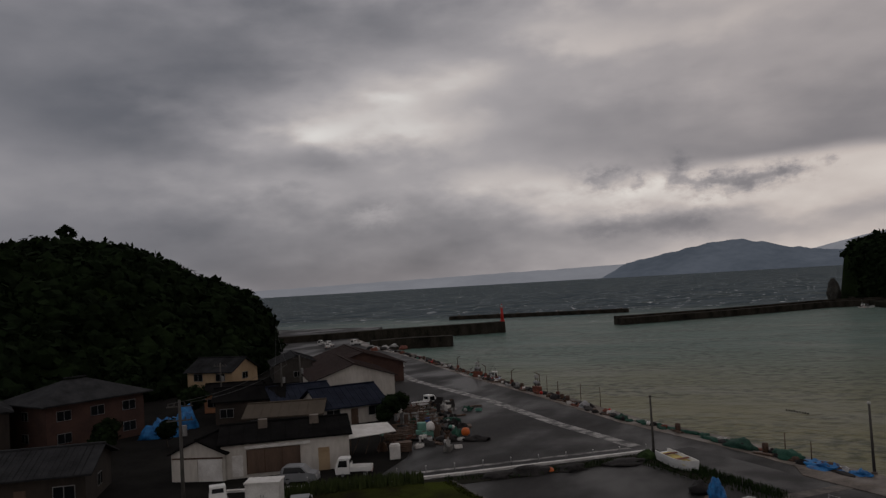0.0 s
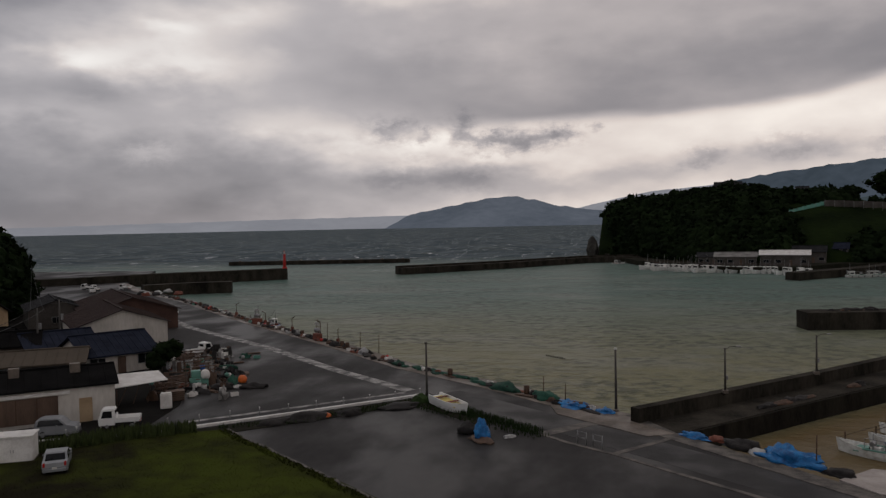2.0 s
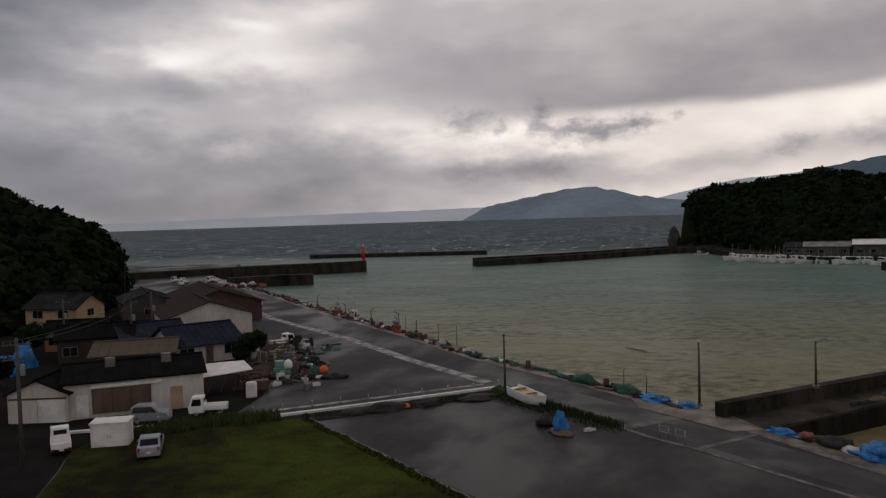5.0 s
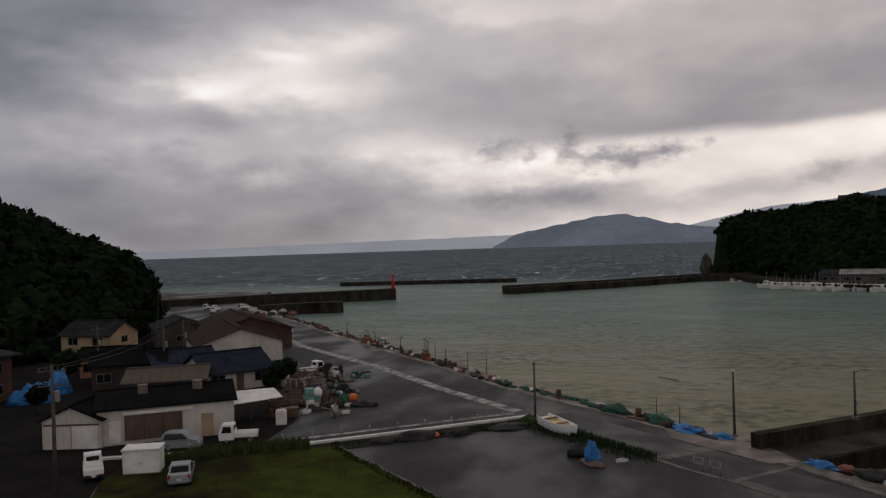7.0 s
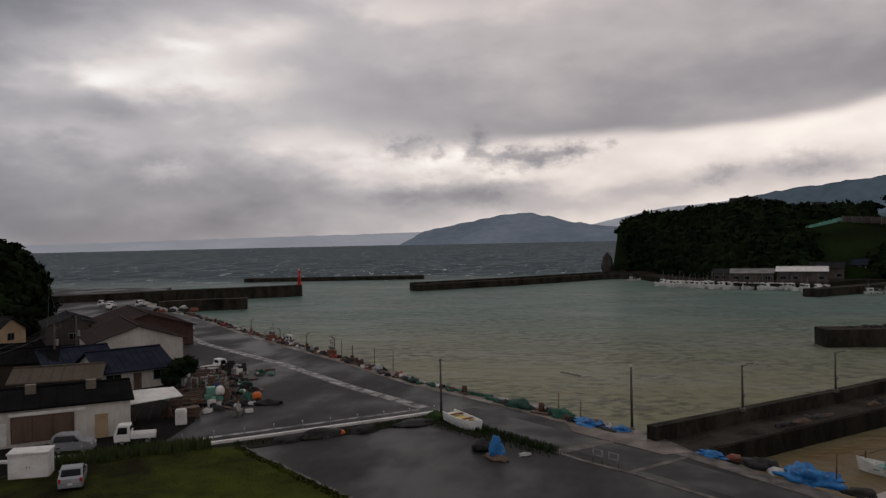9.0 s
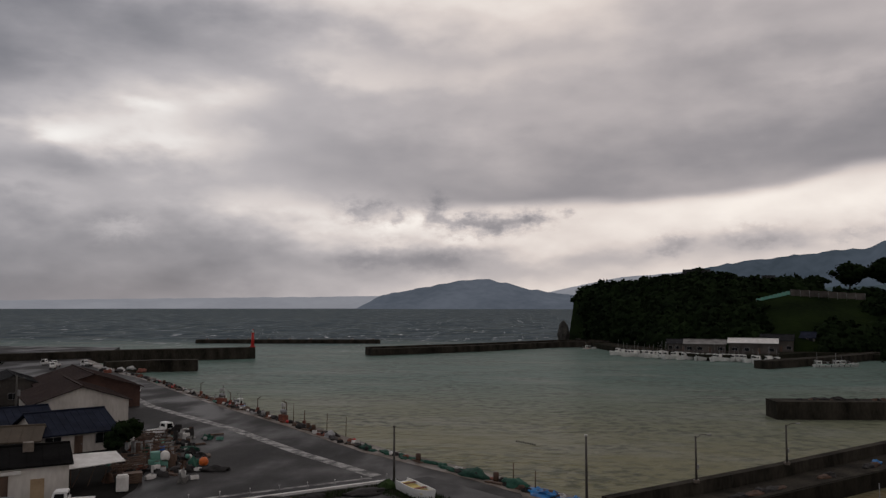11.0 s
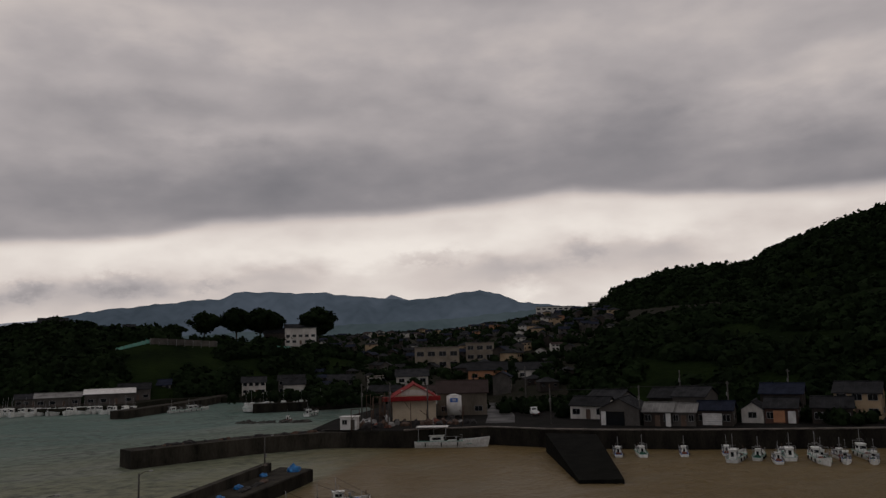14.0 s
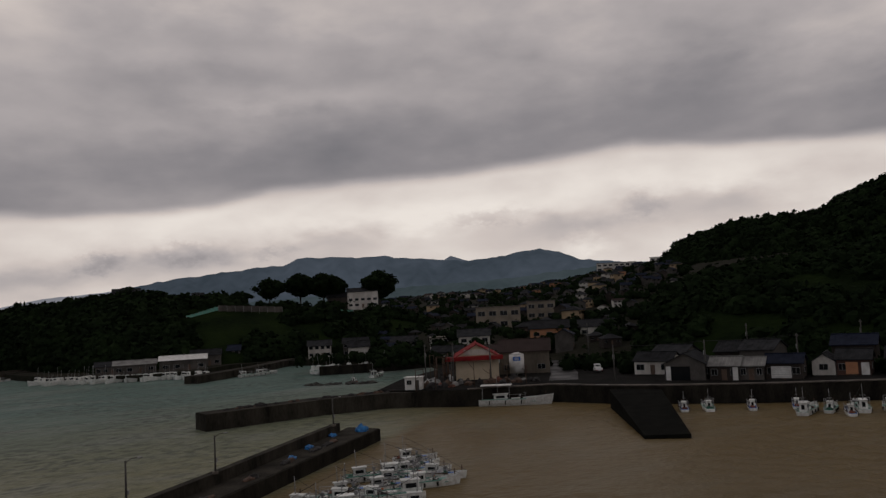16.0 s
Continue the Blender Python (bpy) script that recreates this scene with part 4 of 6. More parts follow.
# canopy beside the store
cn = thing("canopy", pose(-45.6, 72.2, 0, 0, 0, 38) @ Matrix.Diagonal((0.68, 0.9, 0.95, 1)), "white sheet canopy on rusty posts", "canopy")
bm = bmesh.new()
bm_prism(bm, [(-3.6, -2.6), (3.9, -1.4), (3.2, 2.4), (-3.6, 2.4)], 2.45, 2.53)
for v in bm.verts:
    v.co.z += 0.12 * v.co.y
part("sheet", bm, white, cn)
for x, y in ((-3.3, -2.2), (3.4, -1.2), (3.0, 2.1), (-3.3, 2.1)):
    tube_part("post", (x, y, 0), (x, y, 2.4 + 0.12 * y), 0.06, rust, cn)
for i in range(4):
    bm = bmesh.new()
    bm_tube(bm, (-3 + i * 2, -1.2, 0.1), (-1.6 + i * 1.6, -1.2, 2.2), 0.05)
    part("brace", bm, brownwood, cn)
tk = thing("water_tank", pose(-41.2, 69.8, 0, 0, 0, 30), "white plastic tank box beside the canopy", "tank")
box_part("body", (0, 0, 0.75), (1.1, 0.9, 1.4), white, tk, bevel=0.12)
box_part("lid", (0, 0, 1.5), (0.9, 0.7, 0.12), white, tk, bevel=0.04)


# ---- vehicles ----
def wheel(parent, x, y, r):
    bm = bmesh.new()
    bm_tube(bm, (x, y - 0.09, r), (x, y + 0.09, r), r, seg=16)
    t = part("tyre", bm, rubber, parent)
    bm = bmesh.new()
    bm_tube(bm, (x, y - 0.10, r), (x, y + 0.10, r), r * 0.6, seg=12)
    part("rim", bm, steel, t)


def body_from(profile, width, tuck=0.86, belt=0.95):
    """A car shell from its side outline (x, z), narrower above the belt."""
    bm = bmesh.new()
    rings = []
    for y, k in ((-1, 0.0), (-0.96, 1.0), (-0.5, 1.0), (0.5, 1.0), (0.96, 1.0), (1, 0.0)):
        ring = []
        for x, z in profile:
            f = 1.0 if z < belt else 1 - (1 - tuck) * min(1, (z - belt) / 0.5)
            ring.append((x * (0.985 if k == 0 else 1), y * width / 2 * f, z * (0.99 if k == 0 else 1) + (0.01 if k == 0 else 0)))
        rings.append(ring)
    bm_loft(bm, rings)
    bmesh.ops.recalc_face_normals(bm, faces=bm.faces)
    return bm


def wagon(m, profile, cabin, width, material, label):
    t = thing("car", m, label, "car")
    xs = [p[0] for p in profile]
    L0, L1 = min(xs), max(xs)
    b = part("body", body_from(profile, width), material, t)
    bm = bmesh.new()
    rings = []
    for y in (-1, 1):
        rings.append([(x, y * (width / 2 * (1 - 0.14 * min(1, max(0, z - 0.95) / 0.5)) + 0.015), z) for x, z in cabin])
    bm_loft(bm, rings)
    bmesh.ops.recalc_face_normals(bm, faces=bm.faces)
    part("side_glass", bm, glass_m, b)
    for nm, (xa, za), (xb, zb), o in (("rear_window", cabin[0], cabin[1], -0.17), ("windscreen", cabin[2], cabin[3], 0.17)):
        bm = bmesh.new()
        vs = [bm.verts.new(p) for p in ((xa + o, -width * 0.40, za), (xa + o, width * 0.40, za), (xb + o, width * 0.38, zb), (xb + o, -width * 0.38, zb))]
        bm.faces.new(vs)
        bmesh.ops.solidify(bm, geom=bm.faces[:], thickness=0.03)
        part(nm, bm, glass_m, b)
    for x in (L0 + 0.72, L1 - 0.68):
        for sgn in (-1, 1):
            wheel(t, x, sgn * (width / 2 - 0.1), 0.29)
    for sgn in (-1, 1):
        box_part("headlight", (L1 - 0.06, sgn * width * 0.36, 0.68), (0.16, 0.3, 0.16), lampglass, t, bevel=0.03)
        box_part("tail_light", (L0 + 0.04, sgn * width * 0.42, 0.8), (0.12, 0.16, 0.3), tail, t, bevel=0.03)
        box_part("mirror", (cabin[2][0] - 0.1, sgn * (width / 2 + 0.08), 0.98), (0.12, 0.18, 0.12), material, t, bevel=0.03)
    box_part("bumper", (L1 - 0.02, 0, 0.38), (0.12, width * 0.92, 0.24), material, t, bevel=0.05)
    box_part("bumper", (L0 + 0.02, 0, 0.38), (0.12, width * 0.92, 0.24), material, t, bevel=0.05)
    box_part("number_plate", (L0 - 0.05, 0, 0.55), (0.02, 0.33, 0.16), white, t)
    return t


def light_truck(m, label):
    t = thing("light_truck", m, label, "truck")
    cab = part("cab", body_from([(0.35, 0.35), (1.66, 0.35), (1.70, 0.9), (1.42, 1.72), (1.2, 1.78), (0.42, 1.78), (0.35, 1.7)], 1.44, 0.9), carwhite, t)
    bm = bmesh.new()
    vs = [bm.verts.new(p) for p in ((1.685, -0.6, 1.0), (1.685, 0.6, 1.0), (1.46, 0.54, 1.64), (1.46, -0.54, 1.64))]
    bm.faces.new(vs)
    bmesh.ops.solidify(bm, geom=bm.faces[:], thickness=-0.03)
    part("windscreen", bm, glass_m, cab)
    for sgn in (-1, 1):
        bm = bmesh.new()
        vs = [bm.verts.new(p) for p in ((0.55, sgn * 0.73, 1.02), (1.45, sgn * 0.73, 1.02), (1.28, sgn * 0.67, 1.6), (0.58, sgn * 0.67, 1.6))]
        bm.faces.new(vs)
        bmesh.ops.solidify(bm, geom=bm.faces[:], thickness=0.02)
        part("side_glass", bm, glass_m, cab)
    box_part("rear_window", (0.345, 0, 1.4), (0.04, 0.95, 0.36), glass_m, cab)
    bed = box_part("bed", (-0.7, 0, 0.62), (2.0, 1.42, 0.12), carwhite, t)
    for sgn in (-1, 1):
        box_part("side_panel", (-0.7, sgn * 0.70, 0.82), (2.0, 0.05, 0.3), carwhite, bed)
    box_part("tailgate", (-1.69, 0, 0.82), (0.05, 1.42, 0.3), carwhite, bed)
    box_part("headboard", (0.27, 0, 0.95), (0.05, 1.42, 0.55), carwhite, bed)
    box_part("chassis", (-0.4, 0, 0.42), (2.6, 0.8, 0.2), rubber, t)
    for x in (-1.05, 1.0):
        for sgn in (-1, 1):
            wheel(t, x, sgn * 0.62, 0.27)
    for sgn in (-1, 1):
        box_part("headlight", (1.69, sgn * 0.5, 0.72), (0.06, 0.3, 0.18), lampglass, t, bevel=0.02)
        box_part("tail_light", (-1.72, sgn * 0.55, 0.55), (0.05, 0.22, 0.1), tail, t)
    box_part("number_plate", (-1.73, 0, 0.48), (0.02, 0.33, 0.16), white, t)
    return t


light_truck(pose(-41.6, 62.8, 0, 0, 0, 205), "white kei pickup truck parked beside the store")
light_truck(pose(-46.9, 50.4, 0, 0, 0, 134), "white kei pickup truck seen from its tailgate")
wagon(pose(-45.2, 59.3, 0, 0, 0, 22) @ Matrix.Diagonal((0.94, 1, 1.1, 1)), [(-1.78, 0.3), (1.7, 0.3), (1.78, 0.62), (1.66, 0.88), (0.98, 0.99), (0.42, 1.47), (0.1, 1.53), (-1.2, 1.53), (-1.62, 1.4), (-1.78, 0.95)], [(-1.52, 0.98), (-1.34, 1.42), (0.26, 1.43), (0.76, 0.99)], 1.6, carsilver, "silver hatchback parked before the store")
wagon(pose(-39.3, 51.4, 0, 0, 0, 122), [(-2.05, 0.3), (2.05, 0.3), (2.1, 0.66), (1.95, 0.86), (0.95, 0.94), (0.3, 1.38), (-0.9, 1.4), (-1.5, 0.98), (-2.05, 0.9), (-2.1, 0.6)], [(-1.42, 0.96), (-0.88, 1.33), (0.24, 1.31), (0.8, 0.95)], 1.66, carsilver, "silver saloon car parked on the grass edge")
light_truck(pose(9.7, 42.3, 0.02, 0, 0, 135), "white light truck parked on the lane near the basin")
light_truck(pose(-53.5, 99.5, 0, 0, 0, 60), "white light truck among the fishing gear")
light_truck(pose(-84.0, 146.0, 0, 0, 0, 130), "white light truck far down the quay road")
for i, (x, y) in enumerate(((-137, 196), (-141, 203), (-134, 207), (-147, 208))):
    light_truck(pose(x, y, 0, 0, 0, 130 + 20 * i), "light truck parked near the breakwater root")


# ---- fishing boats ----
def boat_hull(L, B, H):
    rings = []
    for k in range(9):
        u = k / 8
        x = -L / 2 + L * u
        half = B / 2 * (0.86 + 0.14 * min(1, u * 4)) * (1 - max(0, (u - 0.5) / 0.5) ** 2.2 * 0.97)
        top = H * (1 + 0.55 * max(0, (u - 0.45) / 0.55) ** 2)
        rake = 0.10 * L * max(0, (u - 0.7) / 0.3)
        rings.append([(x - rake * 0.2, 0, -0.35), (x - rake * 0.1, -half * 0.72, -0.2), (x, -half * 0.94, top * 0.45), (x + rake * 0.3, -half, top), (x + rake * 0.3, -half * 0.90, top), (x + rake * 0.2, -half * 0.84, top * 0.62),
                      (x + rake * 0.2, half * 0.84, top * 0.62), (x + rake * 0.3, half * 0.90, top), (x + rake * 0.3, half, top), (x, half * 0.94, top * 0.45), (x - rake * 0.1, half * 0.72, -0.2)])
    bm = bmesh.new()
    bm_loft(bm, rings)
    bmesh.ops.recalc_face_normals(bm, faces=bm.faces)
    return bm


def fishing_boat(m, L, B, label, kind=0, trim=None, group="moored fishing boats"):
    H = 0.075 * L + 0.2
    t = thing("fishing_boat", m, label, "boat", group)
    hull = part("hull", boat_hull(L, B, H), boat_m, t)
    trim = trim or teal
    box_part("deck", (-0.08 * L, 0, H * 0.62), (0.72 * L, B * 0.80, 0.08), trim, t, label="sea-green painted deck")
    for sgn in (-1, 1):
        bm = bmesh.new()
        bm_tube(bm, (-L * 0.46, sgn * B * 0.44, H + 0.04), (L * 0.16, sgn * B * 0.49, H + 0.04), 0.075, seg=6)
        part("gunwale", bm, rust if kind % 2 else trim, hull)
    wx = -0.20 * L if kind != 2 else -0.33 * L
    wh = 1.4 if L > 8 else 1.15
    wl = 0.16 * L + 0.5
    cabin = box_part("wheelhouse", (wx, 0, H * 0.6 + wh / 2), (wl, B * 0.50, wh), boat_m, t, bevel=0.06, taper=0.92)
    box_part("wheelhouse_roof", (wx, 0, H * 0.6 + wh + 0.05), (wl * 1.1, B * 0.54, 0.1), boat_m, cabin, bevel=0.03)
    z = H * 0.6 + wh * 0.66
    box_part("windscreen", (wx + wl * 0.475, 0, z), (0.05, B * 0.40, wh * 0.32), glass_m, cabin)
    for sgn in (-1, 1):
        box_part("side_window", (wx, sgn * B * 0.243, z), (wl * 0.6, 0.05, wh * 0.32), glass_m, cabin)
    # dark slab painted in for the shade inside the open cabin rear
    box_part("rear_opening", (wx - wl * 0.475, 0, H * 0.6 + wh * 0.45), (0.05, B * 0.2, wh * 0.7), glass_m, cabin)
    ms = tube_part("mast", (wx - wl * 0.2, 0, H * 0.6 + wh), (wx - wl * 0.25, 0, H * 0.6 + wh + 0.22 * L + 0.6), 0.05, steel, t, 0.03)
    bm = bmesh.new()
    bm_tube(bm, (wx - wl * 0.22, -B * 0.2, H + wh + 0.4), (wx - wl * 0.22, B * 0.2, H + wh + 0.4), 0.03, seg=6)
    part("crosstree", bm, steel, ms)
    if kind != 1:
        bm = bmesh.new()
        for sgn in (-1, 1):
            bm_tube(bm, (-L * 0.45, sgn * B * 0.36, H * 0.6), (-L * 0.45, sgn * B * 0.36, H + 1.5), 0.04, seg=6)
        bm_tube(bm, (-L * 0.45, -B * 0.36, H + 1.5), (-L * 0.45, B * 0.36, H + 1.5), 0.04, seg=6)
        part("stern_frame", bm, steel, t)
    for sgn in (-1, 1):
        bm = bmesh.new()
        bm_tube(bm, (-L * 0.1, sgn * B * 0.46, H), (-L * 0.1, sgn * B * 0.46, H + 0.9), 0.03, seg=5)
        bm_tube(bm, (L * 0.14, sgn * B * 0.44, H), (L * 0.14, sgn * B * 0.44, H + 0.9), 0.03, seg=5)
        bm_tube(bm, (-L * 0.1, sgn * B * 0.46, H + 0.9), (L * 0.14, sgn * B * 0.44, H + 0.9), 0.03, seg=5)
        part("rail", bm, steel, t)
    bm = bmesh.new()
    bm_tube(bm, (wx - wl * 0.25, 0, H * 0.6 + wh + 0.22 * L + 0.5), (L * 0.5, 0, H * 1.5), 0.018, seg=4)
    part("stay", bm, rubber, t)
    bm = bmesh.new()
    lump(bm, (0.08 * L, -B * 0.1, H * 0.66), (0.09 * L, B * 0.22, 0.45), L * 2 + kind, sub=2)
    part("rope_coil", bm, (net_k, net_g, net_o)[kind % 3], t, smooth=True)
    box_part("engine_box", (wx + wl * 1.05, 0, H * 0.85), (0.12 * L, B * 0.36, 0.55), white, t, bevel=0.05)
    box_part("fish_hold", (0.20 * L, 0, H * 0.78), (0.14 * L, B * 0.42, 0.35), trim, t, bevel=0.04)
    bm = bmesh.new()
    bm_tube(bm, (0.06 * L, B * 0.28, H * 0.6), (0.06 * L, B * 0.28, H + 0.6), 0.09, seg=8)
    bm_tube(bm, (0.06 * L, B * 0.10, H + 0.5), (0.06 * L, B * 0.42, H + 0.5), 0.20, seg=10)
    part("net_winch", bm, steel, t)
    bm = bmesh.new()
    lump(bm, (-0.33 * L if kind != 2 else 0.02 * L, 0, H * 0.66), (0.1 * L, B * 0.3, 0.4), L + kind, sub=2)
    part("net", bm, (net_g, net_o, net_k)[kind % 3], t, smooth=True)
    bm = bmesh.new()
    bm_tube(bm, (L * 0.42, 0, H * 1.45), (L * 0.42, 0, H * 1.45 + 0.6), 0.06, seg=6)
    part("bow_post", bm, rust, t)
    for i in range(3):
        bm = bmesh.new()
        x = -0.35 * L + i * 0.22 * L
        bm_tube(bm, (x, -B * 0.49, H * 0.85), (x, -B * 0.52, H * 0.25), 0.12, 0.10, seg=8)
        part("fender", bm, orange_m if i == 1 and kind == 1 else rubber, t)
    return t


kinds = [fishing_boat(pose(22.0, 67.2, WATER, 0, 0, 140), 6.6, 1.8, "white fishing boat with a sea-green deck moored in the basin", 0),
         fishing_boat(pose(27.0, 73.8, WATER, 0, 0, 148), 5.6, 1.6, "small white fishing boat with orange fender", 1, bluesign),
         fishing_boat(pose(43.5, 81.5, WATER, 0, 0, -22), 8.4, 2.3, "large white fishing boat with an aft wheelhouse", 2)]
r = random.Random(12)
for x, y, rz, k in ((25, 70.2, 144, 1), (29.5, 69.5, 146, 0), (31.0, 77.2, 150, 0), (34.5, 79.0, -22, 1), (36, 74.2, 158, 2), (32.5, 72.6, -25, 0), (39.5, 84.5, -18, 0), (38.5, 78.4, -26, 1), (46.5, 86.0, -16, 1), (43.0, 76.8, -24, 0), (36, 70, 160, 1), (26.5, 63.0, 138, 0), (33, 66.5, -30, 1), (48.5, 90.5, -10, 1), (40.8, 80.6, -30, 1), (44.5, 83.6, -12, 1), (34.0, 75.6, 150, 1), (28.5, 76.0, -40, 1), (46.0, 79.5, -28, 1)):
    copy_thing(kinds[k], pose(x, y, WATER, 0, r.uniform(-2, 2), rz + r.uniform(-16, 16)))
# quay boat with a canopy, below the red-roofed hall
qb = fishing_boat(pose(90.2, 126.0, WATER, 0, 0, -40), 14.0, 3.4, "long white fishing boat with a flat canopy at the far quay", 0)
box_part("awning", (-3.6, 0, 3.9), (6.0, 2.8, 0.1), white, qb, bevel=0.03)
for x, y in ((-6.2, -1.2), (-6.2, 1.2), (-1.0, -1.2), (-1.0, 1.2)):
    tube_part("awning_post", (x, y, 0.8), (x, y, 3.9), 0.05, steel, qb)


def far_boat(m, L, B, label, mast):
    """A moored boat seen only from across the harbour."""
    H = 0.1 * L + 0.25
    t = thing("fishing_boat", m, label, "boat", "moored fishing boats")
    part("hull", boat_hull(L, B, H), boat_m, t)
    box_part("deck", (-0.08 * L, 0, H * 0.62), (0.72 * L, B * 0.8, 0.08), teal, t)
    cab = box_part("wheelhouse", (-0.2 * L, 0, H * 0.6 + 0.85), (0.24 * L, B * 0.55, 1.7), boat_m, t, bevel=0.06, taper=0.9)
    box_part("windscreen", (-0.2 * L + 0.115 * L, 0, H * 0.6 + 1.2), (0.06, B * 0.42, 0.5), glass_m, cab)
    tube_part("mast", (-0.22 * L, 0, H + 1.4), (-0.26 * L, 0, H + 1.4 + mast), 0.05, steel, t, 0.03, seg=6)
    tube_part("boom", (-0.22 * L, 0, H + 1.9), (0.36 * L, 0, H + 1.2 + mast * 0.6), 0.03, rust, t, seg=5)
    bm = bmesh.new()
    lump(bm, (0.12 * L, 0, H * 0.66), (0.13 * L, B * 0.3, 0.5), L, sub=2)
    part("net", bm, net_k, t)
    return t


fars = [far_boat(pose(33, 299, WATER, 0, 0, 232), 7.6, 2.2, "white fishing boat with a tall mast under the headland", 2.4),
        far_boat(pose(38, 294, WATER, 0, 0, 228), 9.2, 2.5, "larger white fishing boat moored under the headland", 3.4),
        far_boat(pose(29, 303, WATER, 0, 0, 236), 6.0, 1.8, "small white fishing boat under the headland", 1.4)]
for i in range(44):
    u = i / 43
    x, y = 19 + 49 * u, 319 - 38 * u ** 0.75
    copy_thing(fars[r.choice((0, 1, 2, 0))], pose(x + r.uniform(-0.8, 0.8), y - 3 - r.uniform(0, 6), WATER, 0, 0, 232 + r.uniform(-30, 30)))
for i in range(20):
    copy_thing(fars[i % 3], pose(96 + i * 1.7, 246 - i * 0.55 + r.uniform(-2.5, 2.5), WATER + 0.6, 0, 0, 70 + r.uniform(-25, 25)))
for x, y, rz in ((80, 262, 10), (86, 264, 15), (88, 270, 20), (91, 203, 60), (104, 215, 40)):
    copy_thing(kinds[(int(x)) % 3], pose(x, y, WATER, 0, 0, rz))
for x, y, k in ((103.5, 96, 1), (106.5, 93.5, 0), (111.5, 88.5, 1), (117, 84, 1), (113, 79, 2), (116.5, 77.5, 0), (120, 75, 2), (122, 71, 0), (125.5, 69.5, 1), (119, 68.5, 2), (128, 66, 2), (132, 62, 0), (124, 63, 1), (137, 58, 1), (142, 53, 2), (115.0, 73.5, 1), (121.5, 66.0, 1)):
    copy_thing(kinds[k], pose(x, y, WATER, 0, 0, r.choice((35, 40, 215)) + r.uniform(-14, 14)))
copy_thing(kinds[1], pose(-61.5, 143.5, WATER, 0, 0, 132))
copy_thing(kinds[0], pose(-66.5, 146.5, WATER, 0, 0, 135))
copy_thing(kinds[1], pose(10, 352, WATER, 0, 0, 5))

# yellow-white skiff laid up in the yard
sk = thing("skiff", pose(-13.6, 72.3, 0.25, 0, 6, -42), "cream open skiff laid up on the asphalt", "boat")
part("hull", boat_hull(5.0, 1.7, 0.7), carwhite, sk)
box_part("floor", (-0.3, 0, 0.46), (3.6, 1.3, 0.05), mat("yellow_deck_paint", (0.62, 0.50, 0.16), 0.6, None, 2), sk)
for x in (-1.2, 0.4):
    box_part("thwart", (x, 0, 0.66), (0.3, 1.4, 0.05), net_o, sk)
bm = bmesh.new()
bm_prism(bm, [(15.6, 55.4), (18.5, 58.1), (20.8, 57.4), (19.4, 53.3), (17.3, 52.8)], WATER + 0.2, 0.1)
solo("pontoon", bm, mat("pale_deck_panel", (0.42, 0.38, 0.35), 0.7, (0.26, 0.23, 0.21), 0.6, 0.004, 8), "pale concrete landing pontoon beside the quay", "pontoon")

# ---- lamp posts and utility poles ----
def lamp_post(x, y, z, h, arm, label):
    t = thing("street_lamp", pose(x, y, z, 0, 0, arm), label, "street lamp", "quay lamp posts")
    tube_part("pole", (0, 0, -0.05), (0, 0, h), 0.12, polem, t, 0.08)
    bm = bmesh.new()
    bm_tube(bm, (0, 0, h - 0.2), (0.5, 0, h + 0.1), 0.035, seg=6)
    bm_tube(bm, (0.5, 0, h + 0.1), (1.1, 0, h + 0.12), 0.035, seg=6)
    a = part("arm", bm, polem, t)
    box_part("lamp_head", (1.25, 0, h + 0.1), (0.45, 0.2, 0.12), steel, a, bevel=0.03)
    box_part("switch_box", (0.16, 0, 1.4), (0.18, 0.22, 0.4), steel, t, bevel=0.02)
    box_part("footing", (0, 0, 0.1), (0.5, 0.5, 0.3), concrete, t, bevel=0.03)


lamp_post(11.7, 76.4, 1.25, 4.2, 10, "dark lamp post with a short arm on the seawall")
lamp_post(22.2, 86.4, 1.25, 4.0, 10, "dark lamp post on the pier seawall")
lamp_post(45.2, 108.9, 1.25, 4.0, 10, "dark lamp post near the pier head")
lamp_post(85.5, 141.5, QUAY_E, 6.0, 150, "lamp post on the far quay")
for x, y, h in ((-16.6, 76.2, 5.65), (1.7, 73.3, 5.75)):
    t = thing("mooring_pole", pose(x, y, 0), "plain weathered wooden pole at the road edge", "pole")
    tube_part("pole", (0, 0, -0.05), (0, 0, h), 0.13, polem, t, 0.085)
    box_part("cap", (0, 0, h), (0.26, 0.26, 0.16), lampglass if x > 0 else polem, t, bevel=0.03)
    box_part("footing", (0, 0, 0.08), (0.45, 0.45, 0.22), concrete, t, bevel=0.03)
for x, y, h in ((-5.2, 78.0, 2.2), (-3.0, 76.0, 1.9), (-29, 103, 2.6), (-33, 107.5, 2.4), (-40.3, 114.4, 2.6), (14.8, 57.8, 2.4)):
    t = thing("stake", pose(x, y, 0), "thin dark stake at the quay edge", "stake", "quay stakes")
    tube_part("rod", (0, 0, -0.1), (0.05, 0, h), 0.06, rust, t, 0.04)


